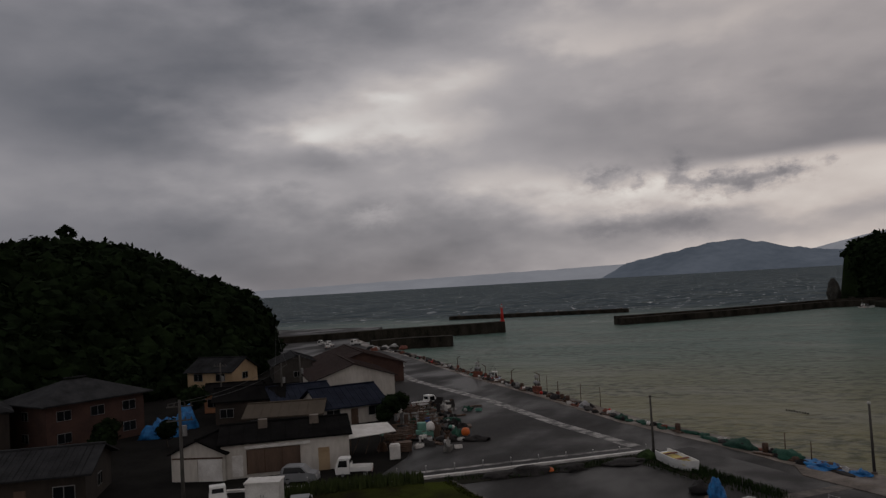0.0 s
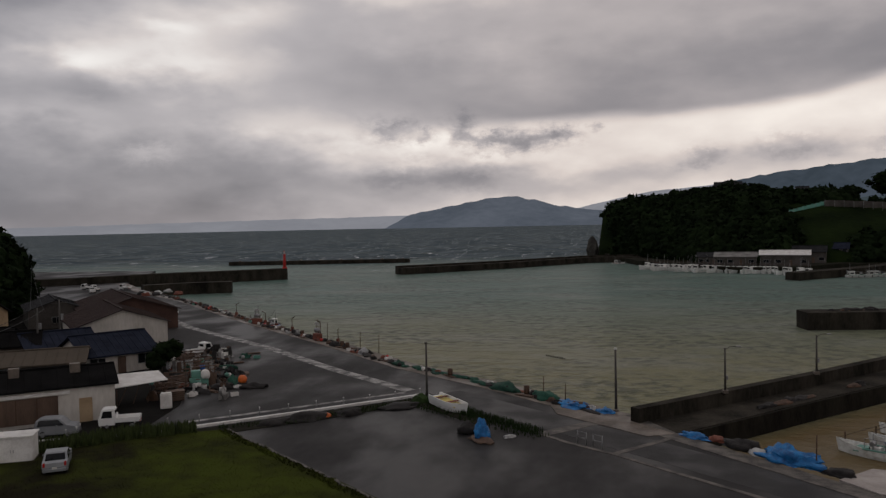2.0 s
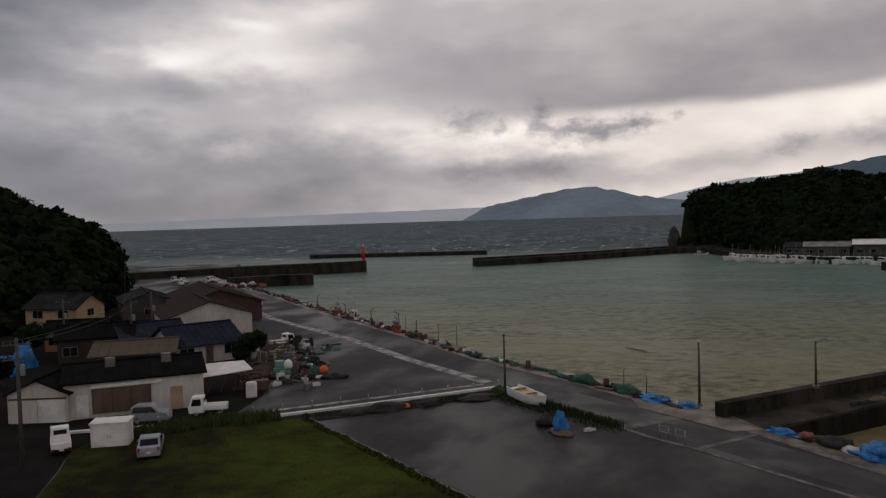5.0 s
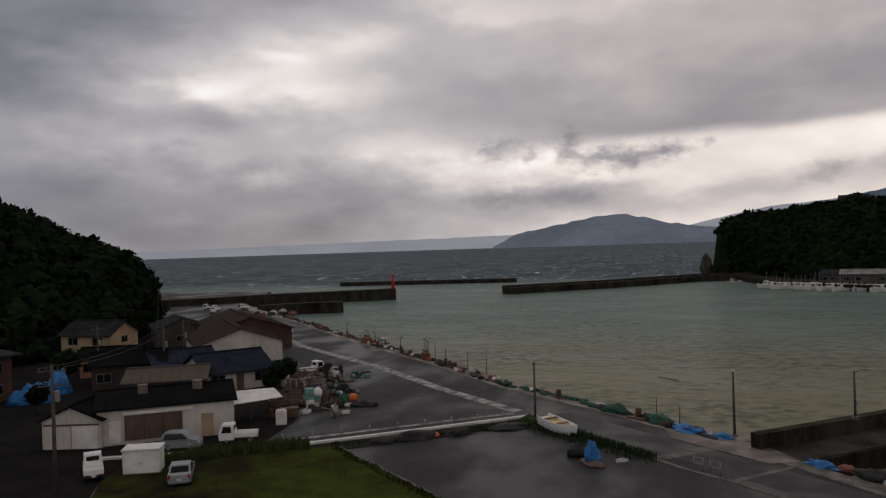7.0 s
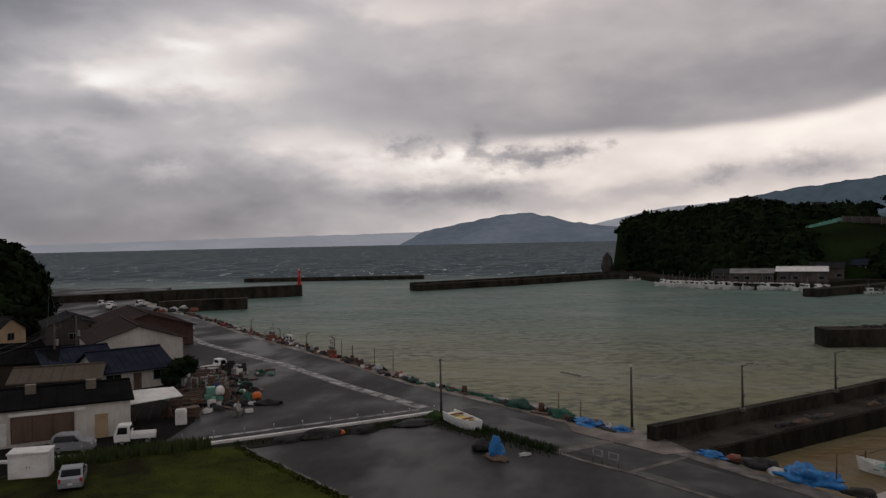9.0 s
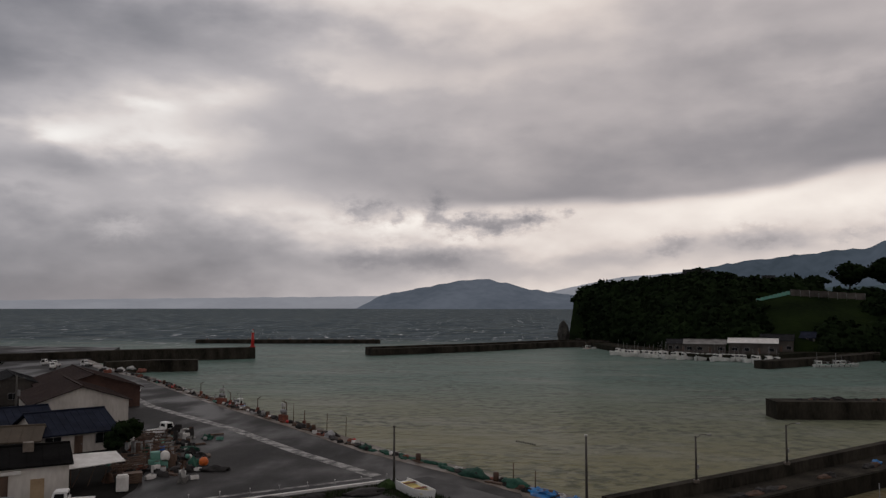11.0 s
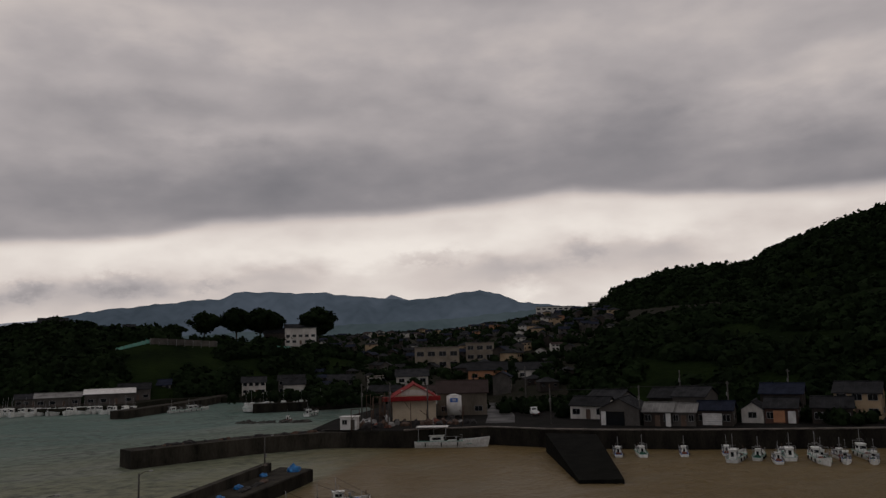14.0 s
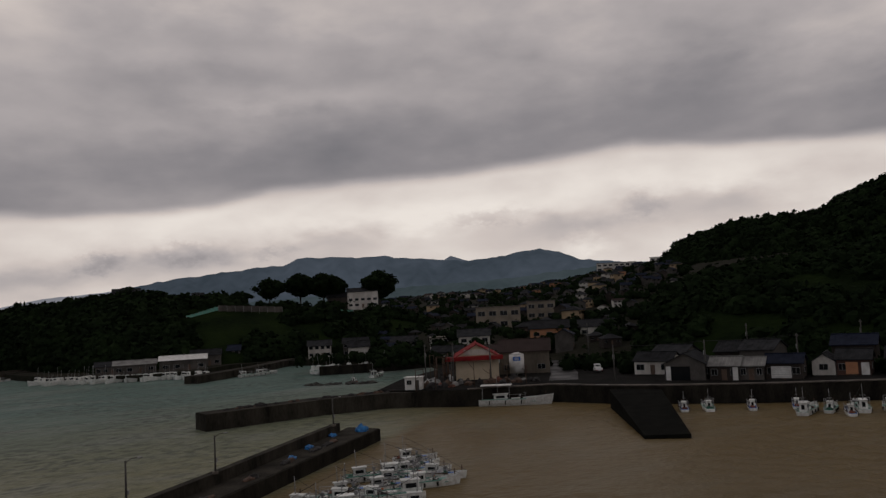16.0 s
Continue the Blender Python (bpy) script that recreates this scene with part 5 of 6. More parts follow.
def utility_pole(x, y, h, rz, arms=1):
    t = thing("utility_pole", pose(x, y, 0, 0, 0, rz), "grey concrete utility pole with crossarms", "utility pole", "utility poles")
    tube_part("pole", (0, 0, -0.2), (0, 0, h), 0.17, polem, t, 0.11)
    for i in range(arms):
        a = box_part("crossarm", (0, 0, h - 0.5 - i * 1.1), (2.0, 0.1, 0.1), polem, t)
        for q in (-0.85, -0.4, 0.4, 0.85):
            bm = bmesh.new()
            bm_tube(bm, (q, 0, h - 0.45 - i * 1.1), (q, 0, h - 0.22 - i * 1.1), 0.05, seg=6)
            part("insulator", bm, polem, a)
    bm = bmesh.new()
    bm_tube(bm, (0.3, 0, h - 2.8), (0.3, 0, h - 2.0), 0.2, seg=10)
    part("transformer", bm, steel, t)


POLES = [(-46.6, 46.3, 9.6, 40), (-73, 97, 8.0, 40), (-71.0, 90.0, 7.6, 40), (-128, 161, 10.5, 40), (-84, 92, 7.5, 20)]
for p in POLES:
    utility_pole(*p, arms=2 if p[0] == -46.6 else 1)
for x, y, h in ((101, 150.0, 8.0), (96, 158.0, 8.5), (90, 160.5, 8.5), (118, 128, 7.0), (128, 112, 7.5), (141, 100, 8.0), (152, 175, 10), (164, 130, 9), (176, 108, 9)):
    utility_pole(x * 0.93, y * 0.93, h + QUAY_E, 50)


def cable(a, b, sag):
    bm = bmesh.new()
    pts = [Vector(a).lerp(Vector(b), i / 8) - Vector((0, 0, 4 * sag * (i / 8) * (1 - i / 8))) for i in range(9)]
    for p, q in zip(pts, pts[1:]):
        bm_tube(bm, p, q, 0.025, seg=4)
    solo("cable", bm, rubber, "thin black overhead cable", "cable", "overhead cables")


for off in (-0.85, 0.85):
    cable((-46.6 + off * 0.76, 46.3 + off * 0.64, 9.35), (-71.0 + off * 0.7, 90 + off * 0.6, 7.35), 0.7)
    cable((-71 + off * 0.7, 90 + off * 0.6, 7.35), (-128, 161, 10.2), 1.2)
    cable((109.7, 119 + off, 8.3), (119, 104.2 + off, 8.8), 0.3)
    cable((119, 104.2 + off, 8.8), (131.1, 93 + off, 9.3), 0.3)

# ---- red beacon ----
bc = thing("beacon", pose(-111.3, 271.5, 2.2) @ Matrix.Diagonal((0.72, 0.72, 1, 1)), "small red harbour beacon on the breakwater head", "lighthouse")
tube_part("base", (0, 0, 0), (0, 0, 0.5), 1.3, redpaint, bc, 1.2, seg=20)
tube_part("tower", (0, 0, 0.5), (0, 0, 4.9), 0.85, redpaint, bc, 0.6, seg=20)
g = tube_part("gallery", (0, 0, 4.9), (0, 0, 5.1), 0.95, redpaint, bc, seg=20)
for i in range(8):
    a = i * math.pi / 4
    tube_part("baluster", (0.88 * math.cos(a), 0.88 * math.sin(a), 5.1), (0.88 * math.cos(a), 0.88 * math.sin(a), 5.6), 0.03, redpaint, g, seg=5)
tube_part("lantern", (0, 0, 5.1), (0, 0, 6.1), 0.32, lampglass, bc, seg=12)
tube_part("cap", (0, 0, 6.1), (0, 0, 6.5), 0.4, redpaint, bc, 0.08, seg=12)


def east(x, y, z, rz):
    """A pose on the raised far quay."""
    return pose(x * 0.93, y * 0.93, z + 1.2, 0, 0, rz)



# ---- the far quay: hall with a red roof, net store, tank ----
hall = house(east(107.0, 165.0, 0.3, 58), 15.0, 9.5, 5.0, 2.6, pale_cream, red_m, "cream fish hall with a red sheet roof", name="fish_hall", fronts=3, ribs=0, category="hall", sides=False)
bm = bmesh.new()
bm_box(bm, (-8.3, 0.6, 4.75), (1.8, 12.6, 0.9), 0, 0.05)
part("eaves_band", bm, red_m, hall, "red eaves canopy")
box_part("gable_panel", (-7.62, 0, 6.0), (0.12, 5.6, 1.2), wallw, hall)
gs = house(east(121.5, 164.5, 0.3, -38), 11.5, 9.5, 5.2, 2.4, mat("beige_board_wall", (0.15, 0.125, 0.095), 0.85, (0.08, 0.066, 0.05), 0.4, 0.01, 6, stretch=(1, 1, 0.3)), tile_b, "beige net store with a slate-coloured roof", name="net_store", fronts=3, rows=1, ribs=12, category="store")
tank = thing("tank", east(114.6, 158.6, 0.3, -36), "white cylindrical ice tank with a blue panel", "tank")
tube_part("shell", (0, 0, 0.5), (0, 0, 4.7), 1.7, white, tank, seg=28)
tube_part("top", (0, 0, 4.7), (0, 0, 5.1), 1.72, white, tank, 0.5, seg=28)
sg = box_part("sign_panel", (0.0, -1.66, 3.8), (1.7, 0.14, 0.9), bluesign, tank, label="blue panel with pale bars")
for dz in (-0.12, 0.16):
    box_part("sign_bar", (0, -1.75, 3.8 + dz), (0.9, 0.03, 0.14), white, sg)
for a in range(4):
    tube_part("leg", (1.3 * math.cos(a * 1.57), 1.3 * math.sin(a * 1.57), 0), (1.3 * math.cos(a * 1.57), 1.3 * math.sin(a * 1.57), 0.6), 0.14, steel, tank)
house(east(169, 214, 2.5, -38), 12, 9, 6.0, 2.2, wallo, tile_g, "two-storey orange house with grey tiles", rows=2, fronts=3)
house(east(183, 206, 2.5, -40), 11, 9, 5.8, 2.0, wallw, tile_g, "two-storey white house with a grey roof", rows=2, fronts=3)
house(east(150, 232, 1.5, -32), 10, 8, 5.6, 1.9, wallw, tile_g, "white two-storey house behind the hall", rows=2, fronts=3)
# the road up into the town
band("road_uphill", [(104.2, 128.3), (115.3, 141.4), (128.3, 160), (139.5, 178.6), (148.8, 204.6)], -3.0, 6.0, -1, 1.56, asphalt_new, "wet asphalt road up from the quay", "road")


def town_height(x, y):
    rr, az = math.hypot(x, y), math.degrees(math.atan2(x, y))
    r0, z0, r1, el = interp(az, TOWN)
    u = max(0.0, (rr - r0) / (r1 - r0))
    return max(1.5, hill_height(TOWN, az, min(u, 1.0))[2])


# houses along the quay road
def quay_house(a, b, deep, h, rise, wm, rm, label, gable=False, over=0.4):
    """A house whose front wall runs from a to b, facing the harbour."""
    (x0, y0), (x1, y1) = a, b
    w = math.hypot(x1 - x0, y1 - y0)
    ang = math.degrees(math.atan2(y1 - y0, x1 - x0))
    nx, ny = -(y1 - y0) / w, (x1 - x0) / w
    m = pose((x0 + x1) / 2 + nx * deep / 2, (y0 + y1) / 2 + ny * deep / 2, QUAY_E, 0, 0, ang + (90 if gable else 0))
    if gable:
        return house(m, deep, w, h, rise, wm, rm, label, fronts=2, rows=2, group="quay houses", over=over, ribs=7)
    return house(m, w, deep, h, rise, wm, rm, label, fronts=3, rows=2, group="quay houses", over=over, ribs=8)


q1 = quay_house((114.4, 110.2), (118.0, 103.4), 9, 3.1, 1.9, wallg, tile_g, "grey gabled boathouse with a dark doorway by the quay", True)
# closed dark slab: the doorway's inner shade is put into its colour
box_part("doorway", (-4.55, 0.8, 1.3), (0.12, 3.6, 2.6), glass_m, q1)
box_part("side_panel", (-4.55, 3.1, 1.3), (0.12, 0.9, 2.6), white, q1, label="white side panel")
q2 = quay_house((118.4, 102.8), (120.9, 98.2), 6, 2.7, 1.3, wallb, sheet_m, "low dark shed with a pale corrugated roof by the quay")
box_part("panel", (2.0, -3.06, 1.2), (0.9, 0.12, 2.4), white, q2, label="white door panel")
quay_house((121.5, 98.6), (123.6, 95.0), 6, 2.6, 1.2, wallg, sheet_m, "small grey shed with a rusty pale roof by the quay")
q3 = quay_house((124.9, 95.6), (127.9, 90.1), 7, 2.9, 1.3, wallb, tile_n, "dark boathouse with a white roller shutter by the quay")
sh = box_part("roller_shutter", (-0.4, -3.57, 1.25), (3.4, 0.12, 2.1), white, q3, label="white roller shutter")
for k in range(5):
    box_part("slat", (-0.4, -3.64, 0.45 + k * 0.4), (3.3, 0.04, 0.05), plastic, sh)
quay_house((134.5, 92.7), (136.3, 89.2), 8, 2.5, 1.3, wallw, tile_g, "small white gabled house by the quay", True, 0.25)
q5 = quay_house((136.4, 89.0), (138.9, 84.0), 7, 2.9, 1.5, wallp, tile_g, "dark-roofed house with an orange board front by the quay")
box_part("board_panel", (-0.3, -3.56, 1.3), (2.0, 0.12, 2.2), wallo, q5, label="orange board panel")
box_part("door_panel", (1.9, -3.56, 1.2), (1.3, 0.12, 2.2), white, q5, label="white sliding door")
quay_house((140.5, 82.0), (143.6, 76.0), 8, 3.0, 1.6, wallb, tile_g, "dark timber house with a tiled roof by the quay")
quay_house((132.6, 107.2), (134.6, 100.9), 8, 4.6, 1.6, wallg, tile_g, "two-storey grey house with dark tiles behind the sheds")
quay_house((126.7, 125.9), (129.0, 118.8), 9, 3.6, 1.7, wallg, tile_g, "grey house with a broad tiled roof above the quay")
quay_house((120.0, 124.0), (123.5, 117.0), 7, 2.8, 1.5, wallw, tile_g, "low white house with a tiled roof above the quay")
quay_house((146.0, 96.0), (149.5, 89.0), 8, 4.8, 1.7, wallb, tile_n, "two-storey dark house with blue-black tiles by the quay")
quay_house((152.0, 84.0), (155.0, 76.5), 9, 5.0, 1.8, wallc, tile_g, "two-storey cream house with grey tiles by the quay")
quay_house((138.0, 118.0), (141.5, 110.0), 9, 3.6, 1.8, wallb, tile_g, "dark timber house with a broad tiled roof")
quay_house((160.0, 74.0), (163.0, 66.0), 9, 5.2, 2.2, wallg, tile_g, "tall grey house with a hipped look beside the gateway house")
big = house(east(186, 64, 0.3, -72), 17, 9, 6.2, 1.6, wallw, tile_g, "large white two-storey house with a dark gateway", rows=2, fronts=5, ribs=12)
# gateway drawn as a dark slab in place of the shade within
box_part("gateway", (-2.5, -4.55, 1.7), (3.0, 0.12, 3.4), glass_m, big)
light_truck(east(172, 74, 0.3, 110), "white light truck beside the quay houses")
light_truck(east(128.5, 145, 0.4, 60), "white light truck on the road above the quay")

# ---- the town on its slope: eight house kinds, repeated ----
styles = [(wallw, tile_g, 9, 7, 5.4, 1.8, True, "white two-storey town house with grey hipped tiles"), (wallc, tile_g, 10, 8, 5.5, 1.8, True, "cream two-storey town house with grey tiles"), (wallg, tile_g, 10, 7, 3.2, 2.0, False, "low grey town house with a tiled gable roof"),
          (wallb, tile_g, 11, 8, 3.4, 2.3, True, "dark timber town house with a broad tiled roof"), (wallg, tile_n, 9, 7, 5.4, 1.8, False, "grey town house with blue-black tiles"), (wallw, tile_b, 9, 8, 5.3, 1.7, False, "white town house with a brown roof"),
          (wallb, tile_n, 10, 7, 5.2, 1.9, False, "dark two-storey town house with blue-black tiles"), (wallo, tile_g, 9, 7, 5.6, 1.6, True, "orange town house with a grey roof")]
spots = []
r = random.Random(21)
tries = 0
KEEP = ((155, 205, 12), (157, 199, 13), (170, 191.5, 13), (139.5, 216, 12), (176, 254, 13), (194, 250, 11), (150, 250, 11), (190, 228, 9))
while len(spots) < 330 and tries < 20000:
    tries += 1
    az, rr = r.uniform(26.0, 47.5), 225 + 640 * r.random() ** 1.15
    if az > 44.5 and rr < 330 or az < 31 and rr < 300:
        continue
    x, y = rr * math.sin(radians(az)), rr * math.cos(radians(az))
    if any(math.hypot(x - a, y - b) < q for a, b, q in KEEP):
        continue
    gap = 7.6 + (rr - 220) * 0.008
    if all((x - a) ** 2 + (y - b) ** 2 > gap * gap for a, b in spots):
        spots.append((x, y))
spots += [(rr * math.sin(radians(az)), rr * math.cos(radians(az))) for az, rr in ((49.5, 560), (51, 540), (52.5, 520), (53.4, 535), (54.6, 505), (50.2, 600), (56, 500), (48.4, 610), (48.8, 580), (57.5, 480))]
made = {}
for x, y in spots:
    k = r.choice((0, 1, 2, 2, 3, 3, 3, 4, 4, 5, 6, 6, 6, 2, 2, 3, 7 if r.random() < 0.35 else 4))
    tiny = math.hypot(x, y) > 330
    q = r.uniform(0.62, 0.86)
    m = pose(x, y, town_height(x, y) + 0.1, 0, 0, r.choice((-40, -35, 50, -130, -50, 30)) + r.uniform(-18, 18)) @ Matrix.Diagonal((q * r.uniform(0.85, 1.2), q, q, 1))
    if (k, tiny) in made:
        copy_thing(made[k, tiny], m)
    else:
        wm, rm, w, d, h, rise, hip, lab = styles[k]
        made[k, tiny] = house(m, w, d, h, rise, wm, rm, lab, hip=hip, rows=2, fronts=3, group="town houses", over=0.6, far=True, tiny=tiny)


beige = mat("beige_render_wall", (0.27, 0.225, 0.17), 0.85, (0.15, 0.125, 0.095), 0.3, 0.004, 8)


def block(x, y, z, rz, w, d, h, floors, bays, wm, label, name="school"):
    t = thing(name, pose(x, y, z, 0, 0, rz), label, "building")
    box_part("wall", (0, 0, h / 2 - 1.5), (w, d, h + 3), wm, t)
    box_part("roof", (0, 0, h + 0.15), (w + 0.5, d + 0.5, 0.4), concrete, t)
    for f in range(floors):
        for i in range(bays):
            window(t, (-w / 2 + w * (i + 0.5) / bays, -d / 2, 1.7 + f * h / floors), w / bays * 0.62, h / floors * 0.42)
    return t


block(176, 254, town_height(176, 254), -35, 17, 9, 8.0, 2, 4, beige, "beige flat-roofed building above the quay")
block(194, 250, town_height(194, 250), -38, 11, 8, 7.0, 2, 3, beige, "beige flat-roofed annex above the quay", "annex")
block(150, 250, 1.5, -30, 13, 8, 5.4, 2, 3, wallw, "white flat-roofed house near the harbour", "house")
block(490, 520, town_height(490, 520) + 1, -43, 34, 10, 7, 2, 7, wallw, "long white building high above the town", "hilltop_hotel")
block(545, 515, town_height(545, 515) + 1, -46, 26, 10, 7, 2, 5, wallw, "white hotel wing high above the town", "hilltop_hotel")
block(560, 450, 24, -50, 20, 9, 6, 2, 4, wallg, "grey building on the wooded hillside", "house")

# greenery between the houses
spotsg = []
for _ in range(1500):
    az, rr = r.uniform(25, 48.5), 232 + 640 * r.random() ** 1.15
    x, y = rr * math.sin(radians(az)), rr * math.cos(radians(az))
    if min((x - a) ** 2 + (y - b) ** 2 for a, b in spots) < 14:
        continue
    s = r.uniform(1.2, 3.2)
    spotsg.append((x, y, town_height(x, y) + s * 0.5, s, s * 0.9))
for x0, y0, n, sp in ((140, 158, 60, 10), (150, 150, 60, 9), (122, 265, 50, 16), (165, 190, 40, 7), (176, 140, 60, 14), (139, 112, 40, 8), (148, 104, 40, 8), (140, 128, 40, 7), (158, 92, 40, 8), (132, 134, 30, 5), (152, 84, 16, 3)):
    for _ in range(n):
        s = r.uniform(0.9, 2.2)
        x, y = x0 + r.gauss(0, sp * 0.5), y0 + r.gauss(0, sp * 0.5)
        spotsg.append((x * 0.94, y * 0.94, 1.6 + s * 0.5, s, s))
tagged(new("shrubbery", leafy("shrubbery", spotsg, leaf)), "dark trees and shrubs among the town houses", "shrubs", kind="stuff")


# ---- trees that stand alone ----
def tree(x, y, z, h, w, label, seed, trunk=0.35, spread=0.5, n=60, clump=0.16):
    rr = random.Random(seed)
    t = thing("tree", pose(x, y, z), label, "tree")
    bm = bmesh.new()
    top = Vector((rr.uniform(-0.3, 0.3), 0, h * trunk * 1.15))
    bm_tube(bm, (0, 0, -0.5), top, h * 0.035, h * 0.022, 8)
    tips = []
    for i in range(7):
        a = i * 6.28 / 7 + rr.uniform(-0.3, 0.3)
        tip = Vector((w * spread * 0.7 * math.cos(a), w * spread * 0.7 * math.sin(a), h * rr.uniform(0.55, 0.9)))
        bm_tube(bm, top * 0.95, tip, h * 0.016, h * 0.005, 6)
        tips.append(tip)
    part("trunk", bm, bark, t)
    sp = []
    for i in range(n):
        tip = rr.choice(tips)
        a, q = rr.uniform(0, 6.28), rr.random() ** 0.5
        zz = rr.uniform(0.42, 0.97)
        lim = math.sin(min(1, (zz - 0.36) / 0.40) * math.pi / 2) * (1 if zz < 0.72 else max(0.25, 1 - ((zz - 0.72) / 0.27) ** 2))
        s = h * clump * rr.uniform(0.6, 1.2)
        sp.append((w * 0.5 * q * lim * math.cos(a), w * 0.5 * q * lim * math.sin(a), h * zz, s, s * 0.8))
    me = leafy("crown", sp, leaf)
    ob = new("crown", me)
    ob.parent = t
    return t


def polar(az, rr, z):
    return rr * math.sin(radians(az)), rr * math.cos(radians(az)), z


def on_head(az, u):
    return hill_height(HEAD, az, u)


for i, (az, rr, z, h, w, lab) in enumerate(((18.45, 400, 22.0, 12.0, 13.0, "broad dark pine on the headland crest"), (20.6, 402, 21.0, 14.0, 12.0, "tall dark pine on the headland crest"), (22.2, 400, 20.5, 14.5, 16.0, "broad dense pine on the headland crest"), (23.0, 404, 20.5, 13.0, 9.0, "pine on the headland crest"),
                                            (26.25, 398, 18.5, 17.0, 13.5, "round-crowned pine beside the white house"), (9.2, 408, 28.5, 8.0, 12.0, "low spreading tree on the headland"), (6.9, 410, 27.5, 6.0, 6.0, "small tree on the headland"), (11.0, 408, 27.0, 6.0, 9.0, "low tree on the headland"),
                                            (16.4, 405, 25.0, 7.0, 10.0, "bushy tree on the headland terrace"), (24.2, 395, 17.0, 8.0, 12.0, "bushy tree below the white house"))):
    tree(*(Vector(on_head(az, 0.98)) - Vector((0, 0, 0.42 * h if h < 9 else 0))), h * 1.08, w * 1.15, lab, 40 + i, n=120, clump=0.17, trunk=0.28)
tree(*polar(-51.75, 222, 31.0), 6.5, 4.0, "small lone tree on the hill crest", 71, trunk=0.5, n=34)
for i, (x, y, h) in enumerate(((-52.0, 87.5, 3.4), (-51.0, 84.0, 2.8), (-53.0, 91.5, 3.2), (-96, 79, 5.5), (-74, 62, 3.4), (-104, 92, 7.0), (-112, 108, 8.0), (-122, 118, 9.0), (-78, 66, 3.6), (-72.5, 70, 3.0), (-84, 86, 4.5))):
    tree(x, y, 0, h, h * 0.8, "dense green garden tree beside the houses", 80 + i, trunk=0.25, n=46, clump=0.2)

# white house with a dark roof on the headland, terrace walls and nets
x, y, z = on_head(25.0, 0.95)
house(pose(x, y, z, 0, 0, -24), 15, 9, 8.2, 1.6, wallw, tile_g, "white two-storey house on the headland crest", rows=2, fronts=5)
x, y, z = on_head(23.2, 0.95)
house(pose(x, y, z, 0, 0, -24), 10, 8, 5, 2.2, wallb, tile_g, "dark house beside the white house", rows=1, fronts=3)
x, y, z = on_head(9.0, 0.95)
house(pose(x, y, z, 0, 0, -10), 12, 7, 3, 2.0, wallg, tile_g, "low grey-roofed house on the headland", rows=1, fronts=3)
x, y, z = on_head(13.6, 0.95)
house(pose(x, y, z, 0, 0, -12), 5, 4, 2.2, 0.9, wallw, tile_g, "small white hut on the headland terrace", fronts=1, name="hut", category="hut")


def fence_net(az0, az1, u0, u1, h, material, label, name="fence_net"):
    t = thing(name, Matrix.Identity(4), label, "fence")
    a, b = Vector(on_head(az0, u0)), Vector(on_head(az1, u1))
    n = 8
    for i in range(n + 1):
        p = a.lerp(b, i / n)
        tube_part("post", p - Vector((0, 0, 1)), p + Vector((0, 0, h)), 0.08, steel, t, seg=5)
    for i in range(n):
        p, q = a.lerp(b, (i + 0.04) / n), a.lerp(b, (i + 0.96) / n)
        bm = bmesh.new()
        d = (q - p)
        bm_box(bm, (p + q) / 2 + Vector((0, 0, h / 2)), (d.length, 0.06, h), math.degrees(math.atan2(d.y, d.x)))
        part("panel", bm, material, t)


fence_net(12.8, 14.9, 0.42, 0.54, 1.6, mesh_g, "pale green net fence climbing the terrace")
fence_net(14.95, 19.3, 0.52, 0.66, 2.6, wallg, "grey block wall on the terrace", "terrace_wall")
fence_net(22.2, 24.3, 0.62, 0.62, 1.8, mesh_g, "pale green net fence below the white house")

# waterfront sheds under the headland
for x, y, w, d, h, rz, lab, rm in ((50, 300, 14, 7, 3.2, -12, "pale-roofed fish shed on the waterfront", sheet_m), (66, 297, 16, 8, 3.8, -14, "white-roofed open fish shed on the waterfront", white), (42, 305, 9, 6, 3.0, -10, "grey shed on the waterfront", tile_g), (78, 312, 11, 7, 4.2, -18, "dark-roofed house on the waterfront", tile_g), (88, 318, 10, 7, 5.0, -20, "grey house on the waterfront", tile_n),
                                   (97, 322, 9, 7, 3.2, -20, "low dark house on the waterfront", tile_g), (120, 300, 9, 7, 5.0, -22, "white house near the inner harbour", tile_g), (112, 318, 10, 7, 3.2, -22, "dark-roofed house near the inner harbour", tile_g), (134, 296, 10, 8, 5.2, -25, "house near the inner harbour", tile_g), (128, 280, 8, 6, 4.4, -25, "small white house near the inner harbour", tile_g), (148, 280, 10, 7, 5, -28, "two-storey house near the inner harbour", tile_g)):
    house(pose(x, y, 0.3, 0, 0, rz), w, d, h, 1.3 if "shed" in lab else 1.9, wallw if "white house" in lab else wallg, rm, lab, name="fish_shed" if "shed" in lab else "house", rows=2, fronts=4, category="shed" if "shed" in lab else "house", ribs=6, far=True)

